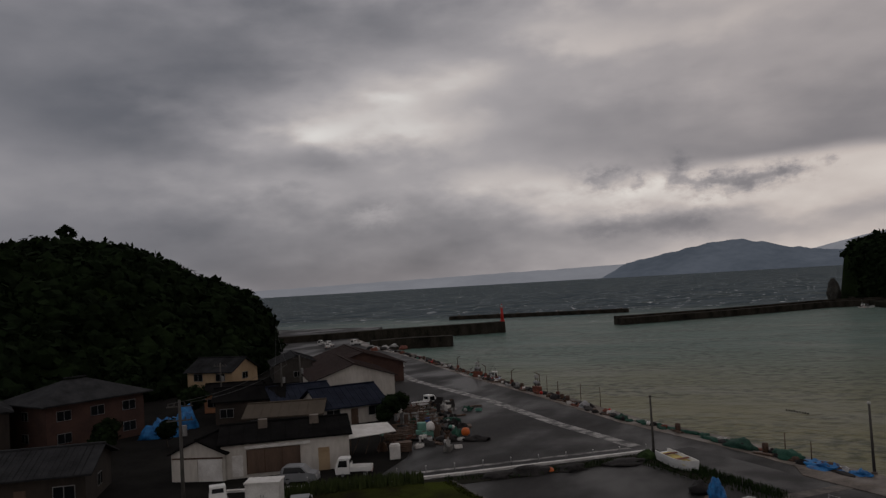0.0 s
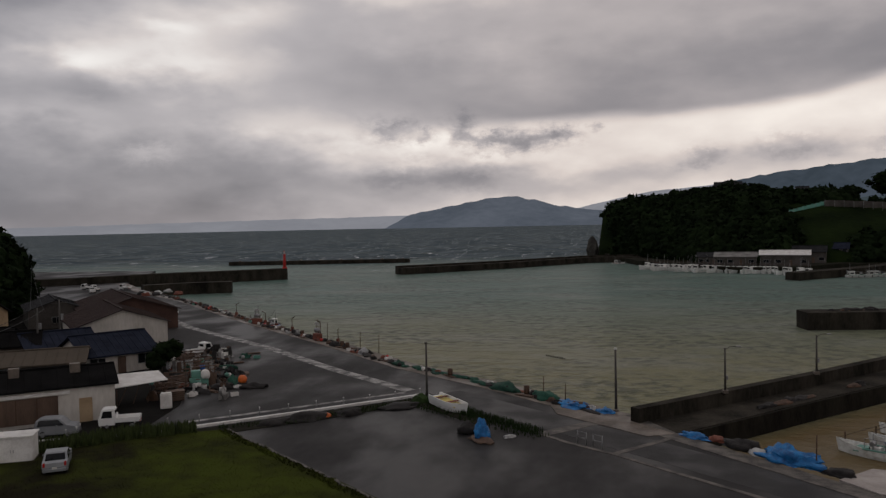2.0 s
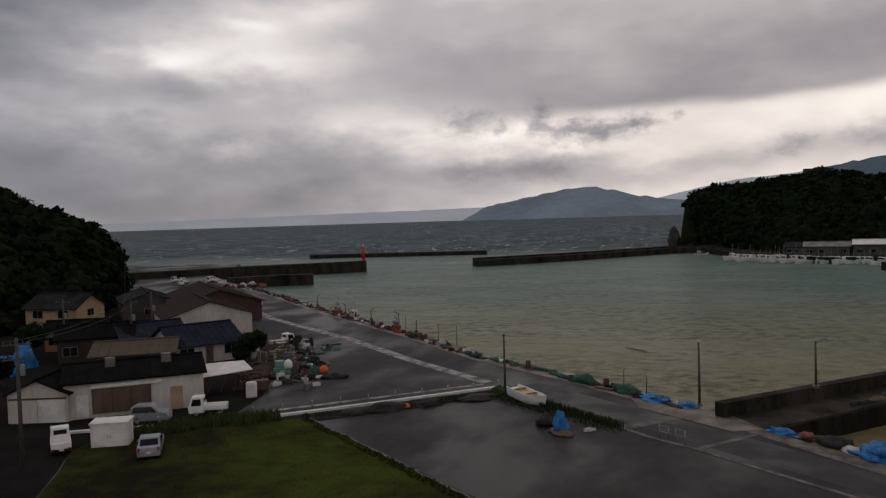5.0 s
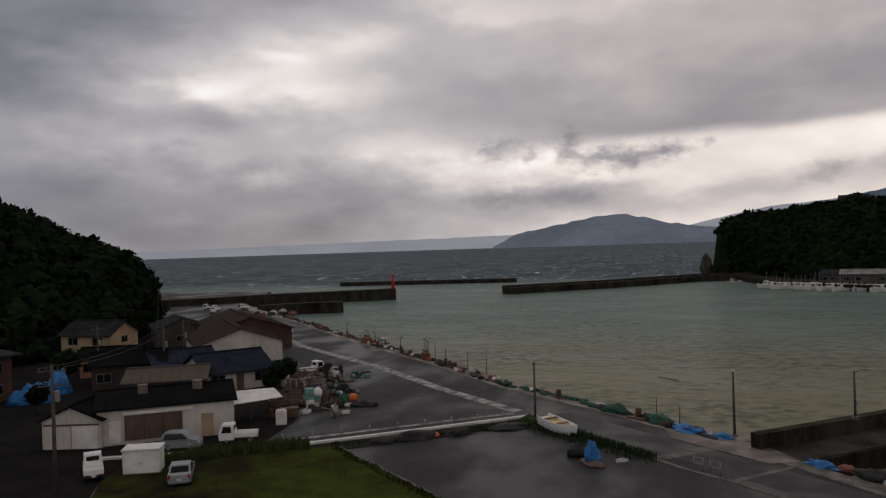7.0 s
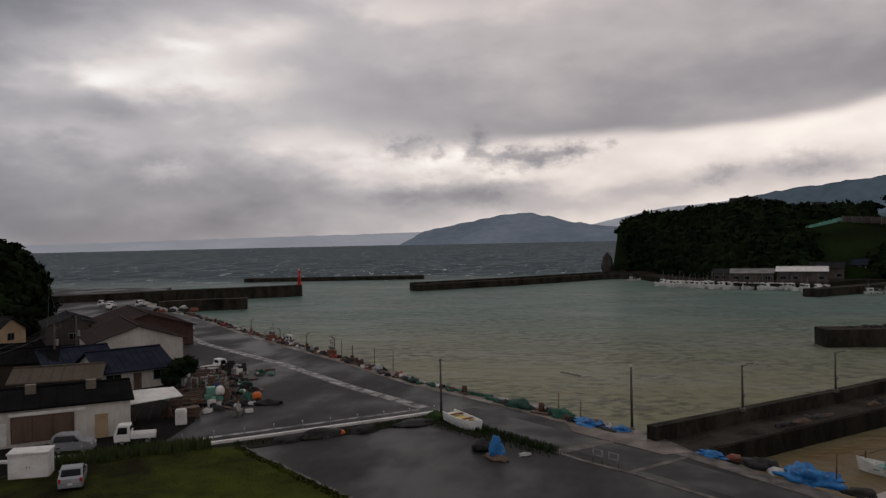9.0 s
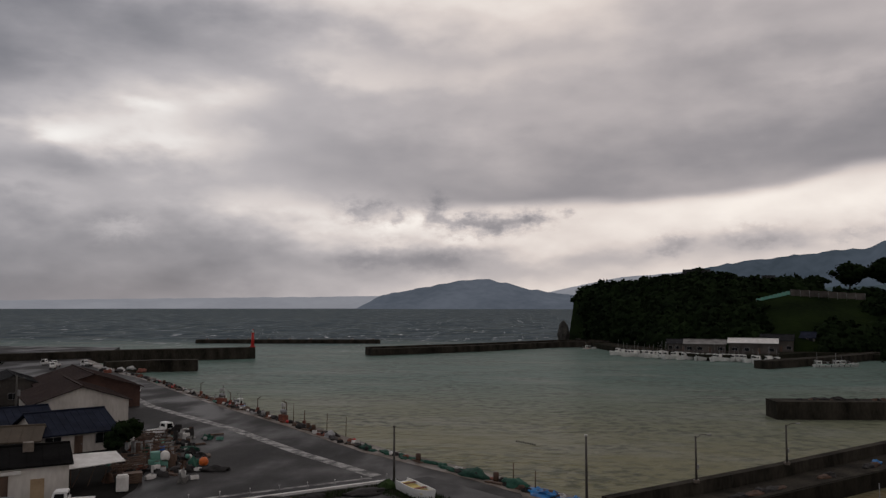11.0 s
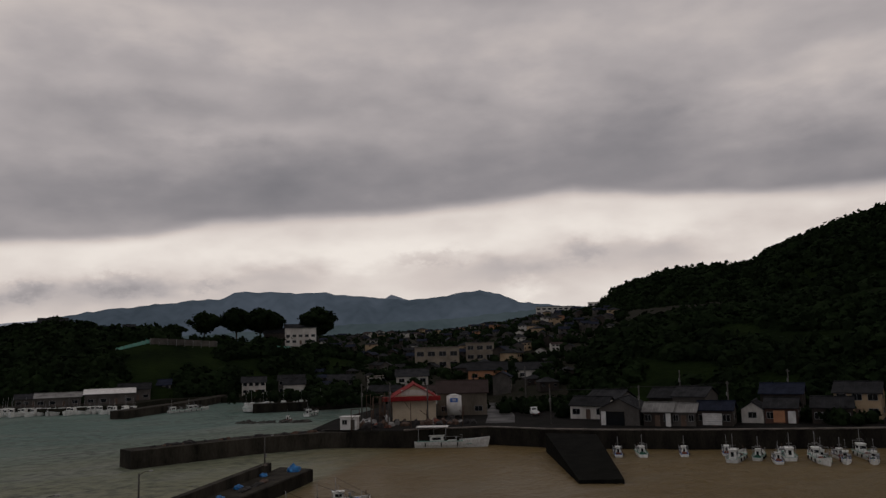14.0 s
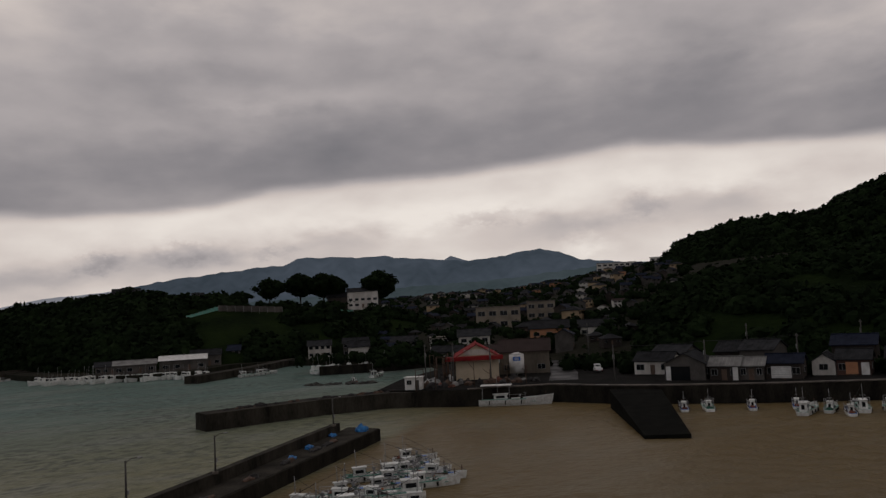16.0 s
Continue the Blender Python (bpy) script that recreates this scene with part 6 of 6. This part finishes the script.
# sea stack and rocks
bm = bmesh.new()
vs = bmesh.ops.create_icosphere(bm, subdivisions=4, radius=1)["verts"]
for v in vs:
    k = 1 + 0.30 * noise.noise(v.co * 1.6 + Vector((4, 2, 0))) + 0.16 * noise.noise(v.co * 4.2)
    f = 1 - 0.30 * max(0, v.co.z)
    v.co = Vector((v.co.x * 3.3 * k * f, v.co.y * 3.3 * k * f, (v.co.z + 0.75) * 6.7))
solo("sea_rock", bm, rock, "dark pointed sea stack topped with scrub", "rock", m=pose(-1.2, 414, WATER - 0.5))
for i in range(26):
    bm = bmesh.new()
    lump(bm, (0, 0, 0), (rng.uniform(0.8, 1.9), rng.uniform(0.7, 1.5), rng.uniform(0.4, 0.9)), i + 1, 0.6, 2)
    u = rng.random()
    solo("rock", bm, rock, "dark wet boulder awash in the harbour", "rock", "awash rocks", m=pose(79 + 15.5 * u, 208 - 11 * u + rng.uniform(-1.2, 1.2), WATER - 0.1, 0, 0, rng.uniform(0, 360)))
for i in range(9):
    bm = bmesh.new()
    lump(bm, (0, 0, 0), (0.14, 0.14, 0.22), i + 50, 0.6, 1)
    solo("rock", bm, rock, "small dark rock breaking the water", "rock", "harbour rocks", m=pose(-7.0 + i * 0.33, 113.2 - i * 0.3 + rng.uniform(-0.2, 0.2), WATER + 0.02, 0, 0, i * 40))

# ---- fishing gear along the quay ----
def heap(x, y, z, s, material, label, seed, name="fishing_net", category="nets", rz=0.0, rough=0.5, sub=3):
    bm = bmesh.new()
    lump(bm, (0, 0, 0), s, seed, rough, sub)
    if material is tarp_m:
        for v in bm.verts:
            if v.co.z > 0.03:
                v.co.z *= 0.72 + 0.75 * abs(noise.noise(v.co * 1.9 + Vector((seed, 2 * seed, 0)))) + 0.5 * abs(noise.noise(v.co * 4.3))
    return solo(name, bm, material, label, category, m=pose(x, y, z, 0, 0, rz), smooth=sub > 2)


def crate(x, y, z, rz, material, label="stacked fish crate"):
    t = thing("fish_crate", pose(x, y, z, 0, 0, rz), label, "crate", "fish crates")
    box_part("base", (0, 0, 0.04), (0.8, 0.5, 0.08), material, t)
    for sx, sy, w, d in ((0, -0.23, 0.8, 0.04), (0, 0.23, 0.8, 0.04), (-0.38, 0, 0.04, 0.42), (0.38, 0, 0.04, 0.42)):
        box_part("side", (sx, sy, 0.2), (w, d, 0.28), material, t)
    return t


def drum(x, y, material, label="dented steel drum among fishing gear"):
    t = thing("drum", pose(x, y, 0, 0, 0, 0), label, "drum", "gear drums")
    tube_part("shell", (0, 0, 0), (0, 0, 0.88), 0.29, material, t, seg=14)
    for z in (0.3, 0.6):
        tube_part("hoop", (0, 0, z), (0, 0, z + 0.03), 0.305, material, t, seg=14)
    tube_part("lid", (0, 0, 0.87), (0, 0, 0.9), 0.27, rust, t, seg=14)


def along(u):
    """A point at share u of the quay edge, from the far end, with the way across it."""
    ds = [(Vector(b) - Vector(a)).length for a, b in zip(QUAY[1:], QUAY[2:])]
    s = u * sum(ds)
    for (a, b), d in zip(zip(QUAY[1:], QUAY[2:]), ds):
        if s <= d:
            w = (Vector(b) - Vector(a)) / d
            return Vector(a) + w * s, Vector((w.y, -w.x)), math.degrees(math.atan2(w.y, w.x))
        s -= d
    return Vector(QUAY[-1]), Vector((0, -1)), -45


r = random.Random(33)
mats = ((net_k, "dark tangled fishing net heap"), (net_g, "green fishing net heap"), (net_o, "rusty orange net heap"), (net_k, "dark heap of ropes"), (rust, "rusty chain and anchor heap"))
for i in range(120):
    u = 0.04 + 0.94 * i / 119
    p, side, ang = along(u)
    q = p + side * r.uniform(0.7, 2.0)
    mm, lab = mats[1 if 0.80 < u < 0.9 else r.choice((0, 0, 2, 3, 4, 4, 0))]
    heap(q.x, q.y, 0.02, (r.uniform(0.4, 1.5), r.uniform(0.3, 0.6), r.uniform(0.15, 0.6)), mm, lab + " on the quay", i, rz=ang + r.uniform(-15, 15))
for i in range(34):
    p, side, ang = along(r.uniform(0.03, 0.98))
    q = p + side * r.uniform(0.6, 2.4)
    crate(q.x, q.y, 0.03, ang + r.uniform(-30, 30), r.choice((plastic, rust, net_k, plastic, teal, white, net_o)), "plastic fish crate on the quay")
for u in (0.3, 0.42, 0.55, 0.62, 0.63, 0.71, 0.72, 0.86, 0.93):
    p, side, ang = along(u)
    drum(p.x + side.x * 1.5, p.y + side.y * 1.5, r.choice((rust, rust, plastic)))


def winch(x, y, rz, label):
    t = thing("net_hauler", pose(x, y, 0, 0, 0, rz), label, "winch")
    box_part("frame", (0, 0, 0.5), (1.6, 0.9, 1.0), net_o, t, bevel=0.05)
    for sx in (-0.6, 0.6):
        tube_part("leg", (sx, 0, 0.9), (sx * 0.4, 0, 2.3), 0.06, rust, t)
    tube_part("reel", (-0.5, 0, 1.5), (0.5, 0, 1.5), 0.35, steel, t, seg=14)
    box_part("head", (0, 0, 2.5), (0.7, 0.4, 0.5), plastic, t, bevel=0.05)
    tube_part("pole", (0.2, 0, 2.3), (0.25, 0, 3.3), 0.04, rust, t)


p, side, ang = along(0.66)
winch(p.x + side.x * 1.4, p.y + side.y * 1.4, ang, "rusty red net hauler on the quay")
p, side, ang = along(0.52)
winch(p.x + side.x * 1.4, p.y + side.y * 1.4, ang + 30, "grey net hauler on the quay")
p, side, ang = along(0.75)
heap(p.x + side.x * 1.6, p.y + side.y * 1.6, 0.02, (0.9, 0.7, 0.8), steel, "dull grey covered winch on the quay", 61, "covered_winch", "winch", ang)
for x, y, s, rz, seed in ((-2.0, 74.6, (1.9, 0.95, 0.42), -43, 1), (0.7, 72.7, (0.9, 0.55, 0.35), -40, 2), (13.6, 59.4, (2.2, 1.3, 0.75), -45, 3), (7.6, 65.2, (1.3, 0.6, 0.3), -40, 4)):
    heap(x, y, 0.03, s, tarp_m, "bright blue tarpaulin tied over fishing gear", seed, "tarpaulin", "tarpaulin", rz, 0.55, 4)
for x, y, s, mm, lab, seed in ((-9.4, 81.5, (2.2, 0.8, 0.75), net_g, "green net heap under cover on the quay", 5), (-4.9, 77.6, (1.7, 0.8, 0.7), net_g, "bright green net heap on the quay", 6), (9.3, 64.3, (0.8, 0.5, 0.35), net_o, "rusty orange net bundle beside the basin", 7), (10.8, 62.4, (1.6, 1.0, 0.6), net_k, "dark net heap beside the basin", 8), (11.6, 61.0, (0.8, 0.6, 0.4), plastic, "pale rope heap beside the basin", 9),
                               (16.0, 56.6, (1.1, 0.8, 0.5), net_k, "dark blue rope heap beside the basin", 10), (-9.2, 62.3, (1.3, 0.8, 0.28), brownwood, "wooden pallet heap under the tarpaulin", 11)):
    heap(x, y, 0.03, s, mm, lab, seed, rz=-45)
heap(-9.2, 62.6, 0.2, (0.6, 0.7, 1.2), tarp_m, "bright blue tarpaulin wrapped round a machine", 12, "tarpaulin", "tarpaulin", 20, 0.5, 4)
for x, y, s, mm, seed in ((-10.6, 64.6, (1.0, 0.8, 0.8), net_k, 13), (-7.0, 63.4, (0.5, 0.35, 0.22), plastic, 14), (-18.5, 72.8, (2.0, 1.1, 0.35), net_k, 15), (-26, 67.2, (2.2, 1.0, 0.6), net_k, 16), (-24.3, 68.3, (0.4, 0.3, 0.3), orange_m, 17), (-22.6, 69.4, (1.4, 0.8, 0.5), net_k, 18), (-28.0, 65.3, (1.6, 0.9, 0.5), net_k, 19), (-17.0, 75.0, (0.9, 0.8, 0.7), leaf2, 20)):
    heap(x, y, 0.03, s, mm, "dark heap of old gear below the kerb" if mm is net_k else "small heap of gear below the kerb", seed, rz=40)
for x, y in ((44.5, 107.5), (38.0, 100.2), (33.6, 94.6)):
    heap(x, y, 0.03, (0.8, 0.5, 0.4), tarp_m, "blue tarpaulin heap on the pier", int(x), "tarpaulin", "tarpaulin", 45, 0.5, 3)
heap(49.6, 108.8, 0.03, (1.2, 0.9, 1.0), tarp_m, "blue tarpaulin over gear at the pier head", 77, "tarpaulin", "tarpaulin", 45, 0.4, 3)
for i in range(16):
    u = r.random()
    heap(14 + 32 * u + 1.0, 75.0 + 31 * u + 1.0, 0.03, (r.uniform(0.5, 1.6), 0.5, r.uniform(0.2, 0.5)), r.choice((net_k, net_k, net_k, rust)), "old nets and rope on the pier", 90 + i, rz=45)

# scrub along the kerb below the store
wr = random.Random(55)
tufts("scrub", [(-44.8, 55.2), (-39.5, 60.6), (-34.5, 62.9), (-33.5, 61.6), (-38.5, 58.4), (-43.6, 53.6)], 800, 0.85, weed_m, "tall ragged green weeds below the kerb", 14)

tagged(new("bush", leafy("bush", [(-33.0 + wr.gauss(0, 1.3), 36.3 + wr.gauss(0, 0.9), wr.uniform(0.2, 0.95), q, q * 0.9) for q in (wr.uniform(0.25, 0.6) for _ in range(70))], leaf2)), "rounded green bush on the grass lot", "bush")

# guard posts along the kerb
for i in range(14):
    u = i / 13
    x, y = -46 + 28.4 * u, 56.9 + 20.6 * u
    t = thing("guard_post", pose(x, y, 0), "thin grey guard post on the kerb", "post", "kerb guard posts")
    tube_part("rod", (0, 0, 0.1), (0, 0, 0.8), 0.035, steel, t, seg=6)
    box_part("cap", (0, 0, 0.8), (0.09, 0.09, 0.06), white, t)
for sgn in (0, 1):
    t = thing("barrier", pose(-1.2 + sgn * 1.2, 62.2 - sgn * 0.9, 0, 0, 0, -40), "low steel barrier beside the drain", "barrier", "steel barriers")
    for x in (-0.45, 0.45):
        tube_part("upright", (x, 0, -0.05), (x, 0, 1.0), 0.04, steel, t, seg=6)
    for z in (0.5, 0.95):
        tube_part("bar", (-0.45, 0, z), (0.45, 0, z), 0.03, steel, t, seg=6)

# yard of stored gear
yard = random.Random(8)
for i in range(60):
    u, v = yard.random(), yard.random()
    x, y = -45 + 6.5 * u - 12 * v, 74.5 + 3 * u + 25 * v
    mm = yard.choice((net_k, net_k, net_k, net_o, rust, sheet_m, brownwood))
    heap(x, y, 0.02, (yard.uniform(0.4, 1.3), yard.uniform(0.3, 0.9), yard.uniform(0.2, 0.7)), mm, "heap of stored fishing gear in the yard", 200 + i, rz=yard.uniform(0, 180), sub=2, rough=0.9)
for i in range(48):
    u, v = yard.random(), yard.random()
    x, y = -45 + 6.5 * u - 12 * v, 74.5 + 3 * u + 25 * v
    n = yard.choice((1, 1, 2, 3, 4))
    mm, a = yard.choice((sheet_m, white, rust, brownwood, net_k, brownwood, rust, plastic, net_k)), yard.uniform(0, 180)
    for k in range(n):
        crate(x, y, 0.02 + k * 0.35, a + yard.uniform(-6, 6), mm, "weathered fish crate in the gear yard")
for i in range(16):
    x, y = -45 + 5 * yard.random() - 10 * (i / 16), 75 + 22 * (i / 16)
    t = thing("gear_rack", pose(x, y, 0, 0, 0, yard.uniform(20, 60)), "weathered timber rack for fishing gear", "rack", "gear racks")
    for sx in (-0.9, 0.9):
        box_part("post", (sx, 0, 0.7), (0.1, 0.1, 1.4), brownwood, t)
    for z in (0.5, 1.0, 1.4):
        box_part("rail", (0, 0, z), (2.1 + yard.uniform(-0.2, 0.4), 0.12, 0.1), brownwood if z > 0.6 else rust, t)
for x, y in ((-43.0, 79.5), (-44.5, 83.0), (-47.0, 88.0), (-41.0, 77.0), (-49.5, 92.5)):
    drum(x, y, yard.choice((bluesign, teal, plastic)))
st = thing("rope_reel_stand", pose(-43.4, 80.4, 0, 0, 0, 30), "pale green rope hauling machine in the gear yard", "machine")
box_part("bed", (0, 0, 0.5), (2.0, 1.2, 0.9), teal, st, bevel=0.06)
box_part("cover", (-0.3, 0, 1.35), (1.0, 1.0, 0.8), teal, st, bevel=0.1)
tube_part("reel", (0.7, -0.6, 1.2), (0.7, 0.6, 1.2), 0.5, white, st, seg=16)
tube_part("post", (-0.8, 0.3, 0.9), (-0.8, 0.3, 2.4), 0.05, steel, st)
bu = thing("float", pose(-38.3, 80.6, 0.78), "large round orange float on a dark stand", "buoy")
bm = bmesh.new()
bmesh.ops.create_uvsphere(bm, u_segments=20, v_segments=12, radius=0.5)
part("ball", bm, orange_m, bu, smooth=True)
tube_part("neck", (0, 0, 0.46), (0, 0, 0.62), 0.09, rubber, bu)
tube_part("stand", (0, 0, -0.78), (0, 0, -0.36), 0.85, net_k, bu, 0.5, seg=14)
heap(-36.9, 80.0, 0.02, (1.6, 0.9, 0.5), net_k, "dark net heap beside the orange float", 300)
pal = thing("pallet_stack", pose(-42.3, 73.4, 0, 0, 0, 30), "stack of weathered wooden pallets", "pallets")
for k in range(5):
    p_ = box_part("pallet", (0, 0, 0.16 + k * 0.2), (1.8, 1.2, 0.05), brownwood, pal, rz=k * 2)
    for yy in (-0.5, 0, 0.5):
        box_part("runner", (0, yy, 0.08 + k * 0.2), (1.8, 0.1, 0.11), brownwood, p_, rz=0)
for x, y, s in ((-78.2, 74.5, (2.4, 1.2, 2.3)), (-79.8, 80.0, (1.7, 1.1, 2.4))):
    heap(x, y, 0, s, tarp_m, "blue tarpaulin over a shed between the houses", int(-x), "tarpaulin", "tarpaulin", 40, 0.45, 3)
for i in range(10):
    heap(-120 + i * 1.2 + yard.uniform(-3, 3), 190 + yard.uniform(-8, 10), 0, (1.2, 0.9, 0.8), yard.choice((net_k, net_o, plastic)), "heap of gear near the breakwater root", 400 + i)
# gear on the far quay
for i in range(40):
    u = yard.random()
    x, y = 78 + 24 * u, 138.6 - 9.5 * u + yard.uniform(2, 9)
    heap(x, y, QUAY_E, (yard.uniform(0.5, 1.3), yard.uniform(0.5, 1.0), yard.uniform(0.4, 1.3)), yard.choice((net_k, net_k, net_k, sheet_m, net_o, rust, rust)), "heap of gear on the far quay", 500 + i, sub=2)
for i in range(30):
    u = yard.random()
    x, y = 38 + 36 * u, 144.6 + 2.0 * math.sin(u * 3)
    heap(x, y, 1.19, (yard.uniform(0.4, 1.4), 0.5, yard.uniform(0.2, 0.5)), yard.choice((net_k, net_k, rust)), "dark net heap on the mole", 560 + i, sub=2)
for x, y, h in ((80.8, 148.6, 3.2), (85, 147.5, 4.2), (88, 145.8, 3.6), (92.6, 144, 5.0), (96, 143, 3.4), (99.5, 141.5, 4.6), (103, 139.5, 3.2)):
    t = thing("derrick", east(x, y, 0.3, x * 9), "thin rusty derrick post on the far quay", "derrick", "quay derricks")
    tube_part("post", (0, 0, -0.1), (0, 0, h), 0.09, rust, t, 0.06)
    tube_part("boom", (0, 0, h * 0.7), (1.4, 0, h), 0.05, rust, t)
ho = thing("quay_hut", east(82.5, 152.5, 0.3, -40), "small white hut on the far quay", "hut")
box_part("body", (0, 0, 1.2), (3.4, 2.2, 2.4), white, ho, bevel=0.04)
box_part("roof", (0, 0, 2.48), (3.8, 2.6, 0.16), white, ho, bevel=0.03)
window(ho, (-0.8, -1.1, 1.5), 0.9, 0.8)
box_part("door", (0.8, -1.12, 1.0), (0.8, 0.06, 1.9), wallg, ho)

# tall frames, floats and small craft crowding the far quay corner
fq = random.Random(91)
for i in range(16):
    u = fq.random()
    x, y = 80 + 24 * u + fq.uniform(-1, 1), 145 + 17 * u + fq.uniform(-4, 4)
    h = fq.uniform(3.0, 6.0)
    t = thing("drying_rack", pose(x, y, QUAY_E, 0, 0, fq.uniform(0, 180)), "thin rusty pipe rack for drying nets", "rack", "net drying racks")
    for sx in (-0.9, 0.9):
        tube_part("post", (sx, 0, -0.1), (sx, 0, h), 0.07, rust, t, seg=6)
    tube_part("crossbar", (-0.9, 0, h - 0.2), (0.9, 0, h - 0.2), 0.05, rust, t, seg=6)
for i in range(44):
    u = fq.random()
    x, y = 79 + 25 * u + fq.uniform(-1.5, 1.5), 144 + 17 * u + fq.uniform(-5, 4)
    mm = fq.choice((sheet_m, net_k, net_k, net_k, rust, plastic, rust))
    heap(x, y, QUAY_E, (fq.uniform(0.4, 1.4), fq.uniform(0.4, 1.0), fq.uniform(0.4, 1.4)), mm, "heap of floats and netting on the far quay corner", 700 + i, sub=2, rough=0.8)


# ---- small gear scattered along the quay edge ----
def board(x, y, z, rz, n, label):
    t = thing("plank_pile", pose(x, y, z, 0, 0, rz), label, "planks", "plank piles")
    for k in range(n):
        box_part("plank", (0.05 * k, (k % 2) * 0.24 - 0.12, 0.05 + (k // 2) * 0.08), (2.2 - 0.15 * k, 0.22, 0.06), brownwood, t, rz=3 * k)


def rope_coil(x, y, material, label):
    bm = bmesh.new()
    for k in range(3):
        rr, n = 0.42 - 0.05 * k, 12
        for i in range(n):
            a, b = i * 2 * math.pi / n, (i + 1) * 2 * math.pi / n
            bm_tube(bm, (rr * math.cos(a), rr * math.sin(a), 0.06 + 0.1 * k), (rr * math.cos(b), rr * math.sin(b), 0.06 + 0.1 * k), 0.06, seg=5)
    solo("rope_coil", bm, material, label, "rope", "rope coils", m=pose(x, y, 0.03))


def buoy(x, y, z, material, label):
    t = thing("net_float", pose(x, y, z + 0.24), label, "buoy", "net floats")
    bm = bmesh.new()
    bmesh.ops.create_uvsphere(bm, u_segments=12, v_segments=8, radius=0.26)
    part("ball", bm, material, t, smooth=True)
    tube_part("lug", (0, 0, 0.22), (0, 0, 0.34), 0.05, rubber, t, seg=6)


qe = random.Random(77)
for i in range(26):
    p, side, ang = along(0.05 + 0.92 * i / 25)
    q = p + side * qe.uniform(0.9, 2.3)
    board(q.x, q.y, 0.03, ang + qe.uniform(-12, 12), qe.choice((2, 3, 4)), "grey weathered planks lying on the quay")
for i in range(24):
    p, side, ang = along(qe.uniform(0.1, 0.97))
    q = p + side * qe.uniform(0.8, 2.4)
    rope_coil(q.x, q.y, qe.choice((net_k, net_o, plastic, net_k)), "coiled mooring rope on the quay")
for i in range(40):
    p, side, ang = along(qe.uniform(0.1, 0.97))
    q = p + side * qe.uniform(0.7, 2.2)
    buoy(q.x, q.y, 0.03, qe.choice((white, rubber, redpaint, plastic, rubber)), "small round net float on the quay")
for u, h in ((0.44, 2.4), (0.535, 2.2), (0.60, 2.4), (0.66, 2.8), (0.695, 2.2)):
    p, side, ang = along(u)
    t = thing("hoist_post", pose(p.x + side.x * 0.9, p.y + side.y * 0.9, 0, 0, 0, qe.uniform(0, 360)), "rusty hoist post with a bent arm on the quay", "hoist", "quay hoists")
    tube_part("post", (0, 0, -0.05), (0, 0, h), 0.08, rust, t, 0.06)
    tube_part("arm", (0, 0, h - 0.1), (0.7, 0.3, h + 0.25), 0.05, rust, t)
    box_part("motor", (0.12, 0, 0.6), (0.5, 0.4, 0.6), net_o, t, bevel=0.04)
# gear yard: floats, planks and coils between the racks
for i in range(60):
    u, v = yard.random(), yard.random()
    x, y = -46 + 9.5 * u - 9 * v, 71.8 + 3 * u + 27 * v
    k = i % 4
    if k == 0:
        buoy(x, y, yard.choice((0.0, 0.3)), yard.choice((white, plastic, rubber, teal)), "round net float in the gear yard")
    elif k == 1:
        board(x, y, 0.02, yard.uniform(0, 180), 4, "grey weathered planks in the gear yard")
    elif k == 2:
        crate(x, y, 0.02, yard.uniform(0, 180), yard.choice((white, teal, brownwood, sheet_m, net_k)), "weathered fish crate in the gear yard")
    else:
        heap(x, y, 0.02, (yard.uniform(0.5, 1.2), yard.uniform(0.4, 0.9), yard.uniform(0.5, 1.1)), yard.choice((net_k, rust, sheet_m, net_g, net_k)), "heap of stored fishing gear in the yard", 800 + i, rz=yard.uniform(0, 180), sub=2, rough=0.9)
# ragged weeds on the strip between the lot and the lane
tufts("scrub", [(-17.6, 77.0), (-16.4, 77.2), (-10, 70.6), (-4.2, 65.2), (-5.0, 64.2), (-10.8, 69.0), (-16.6, 74.6)], 700, 0.45, leaf2, "dark ragged weeds between lot and lane", 15)
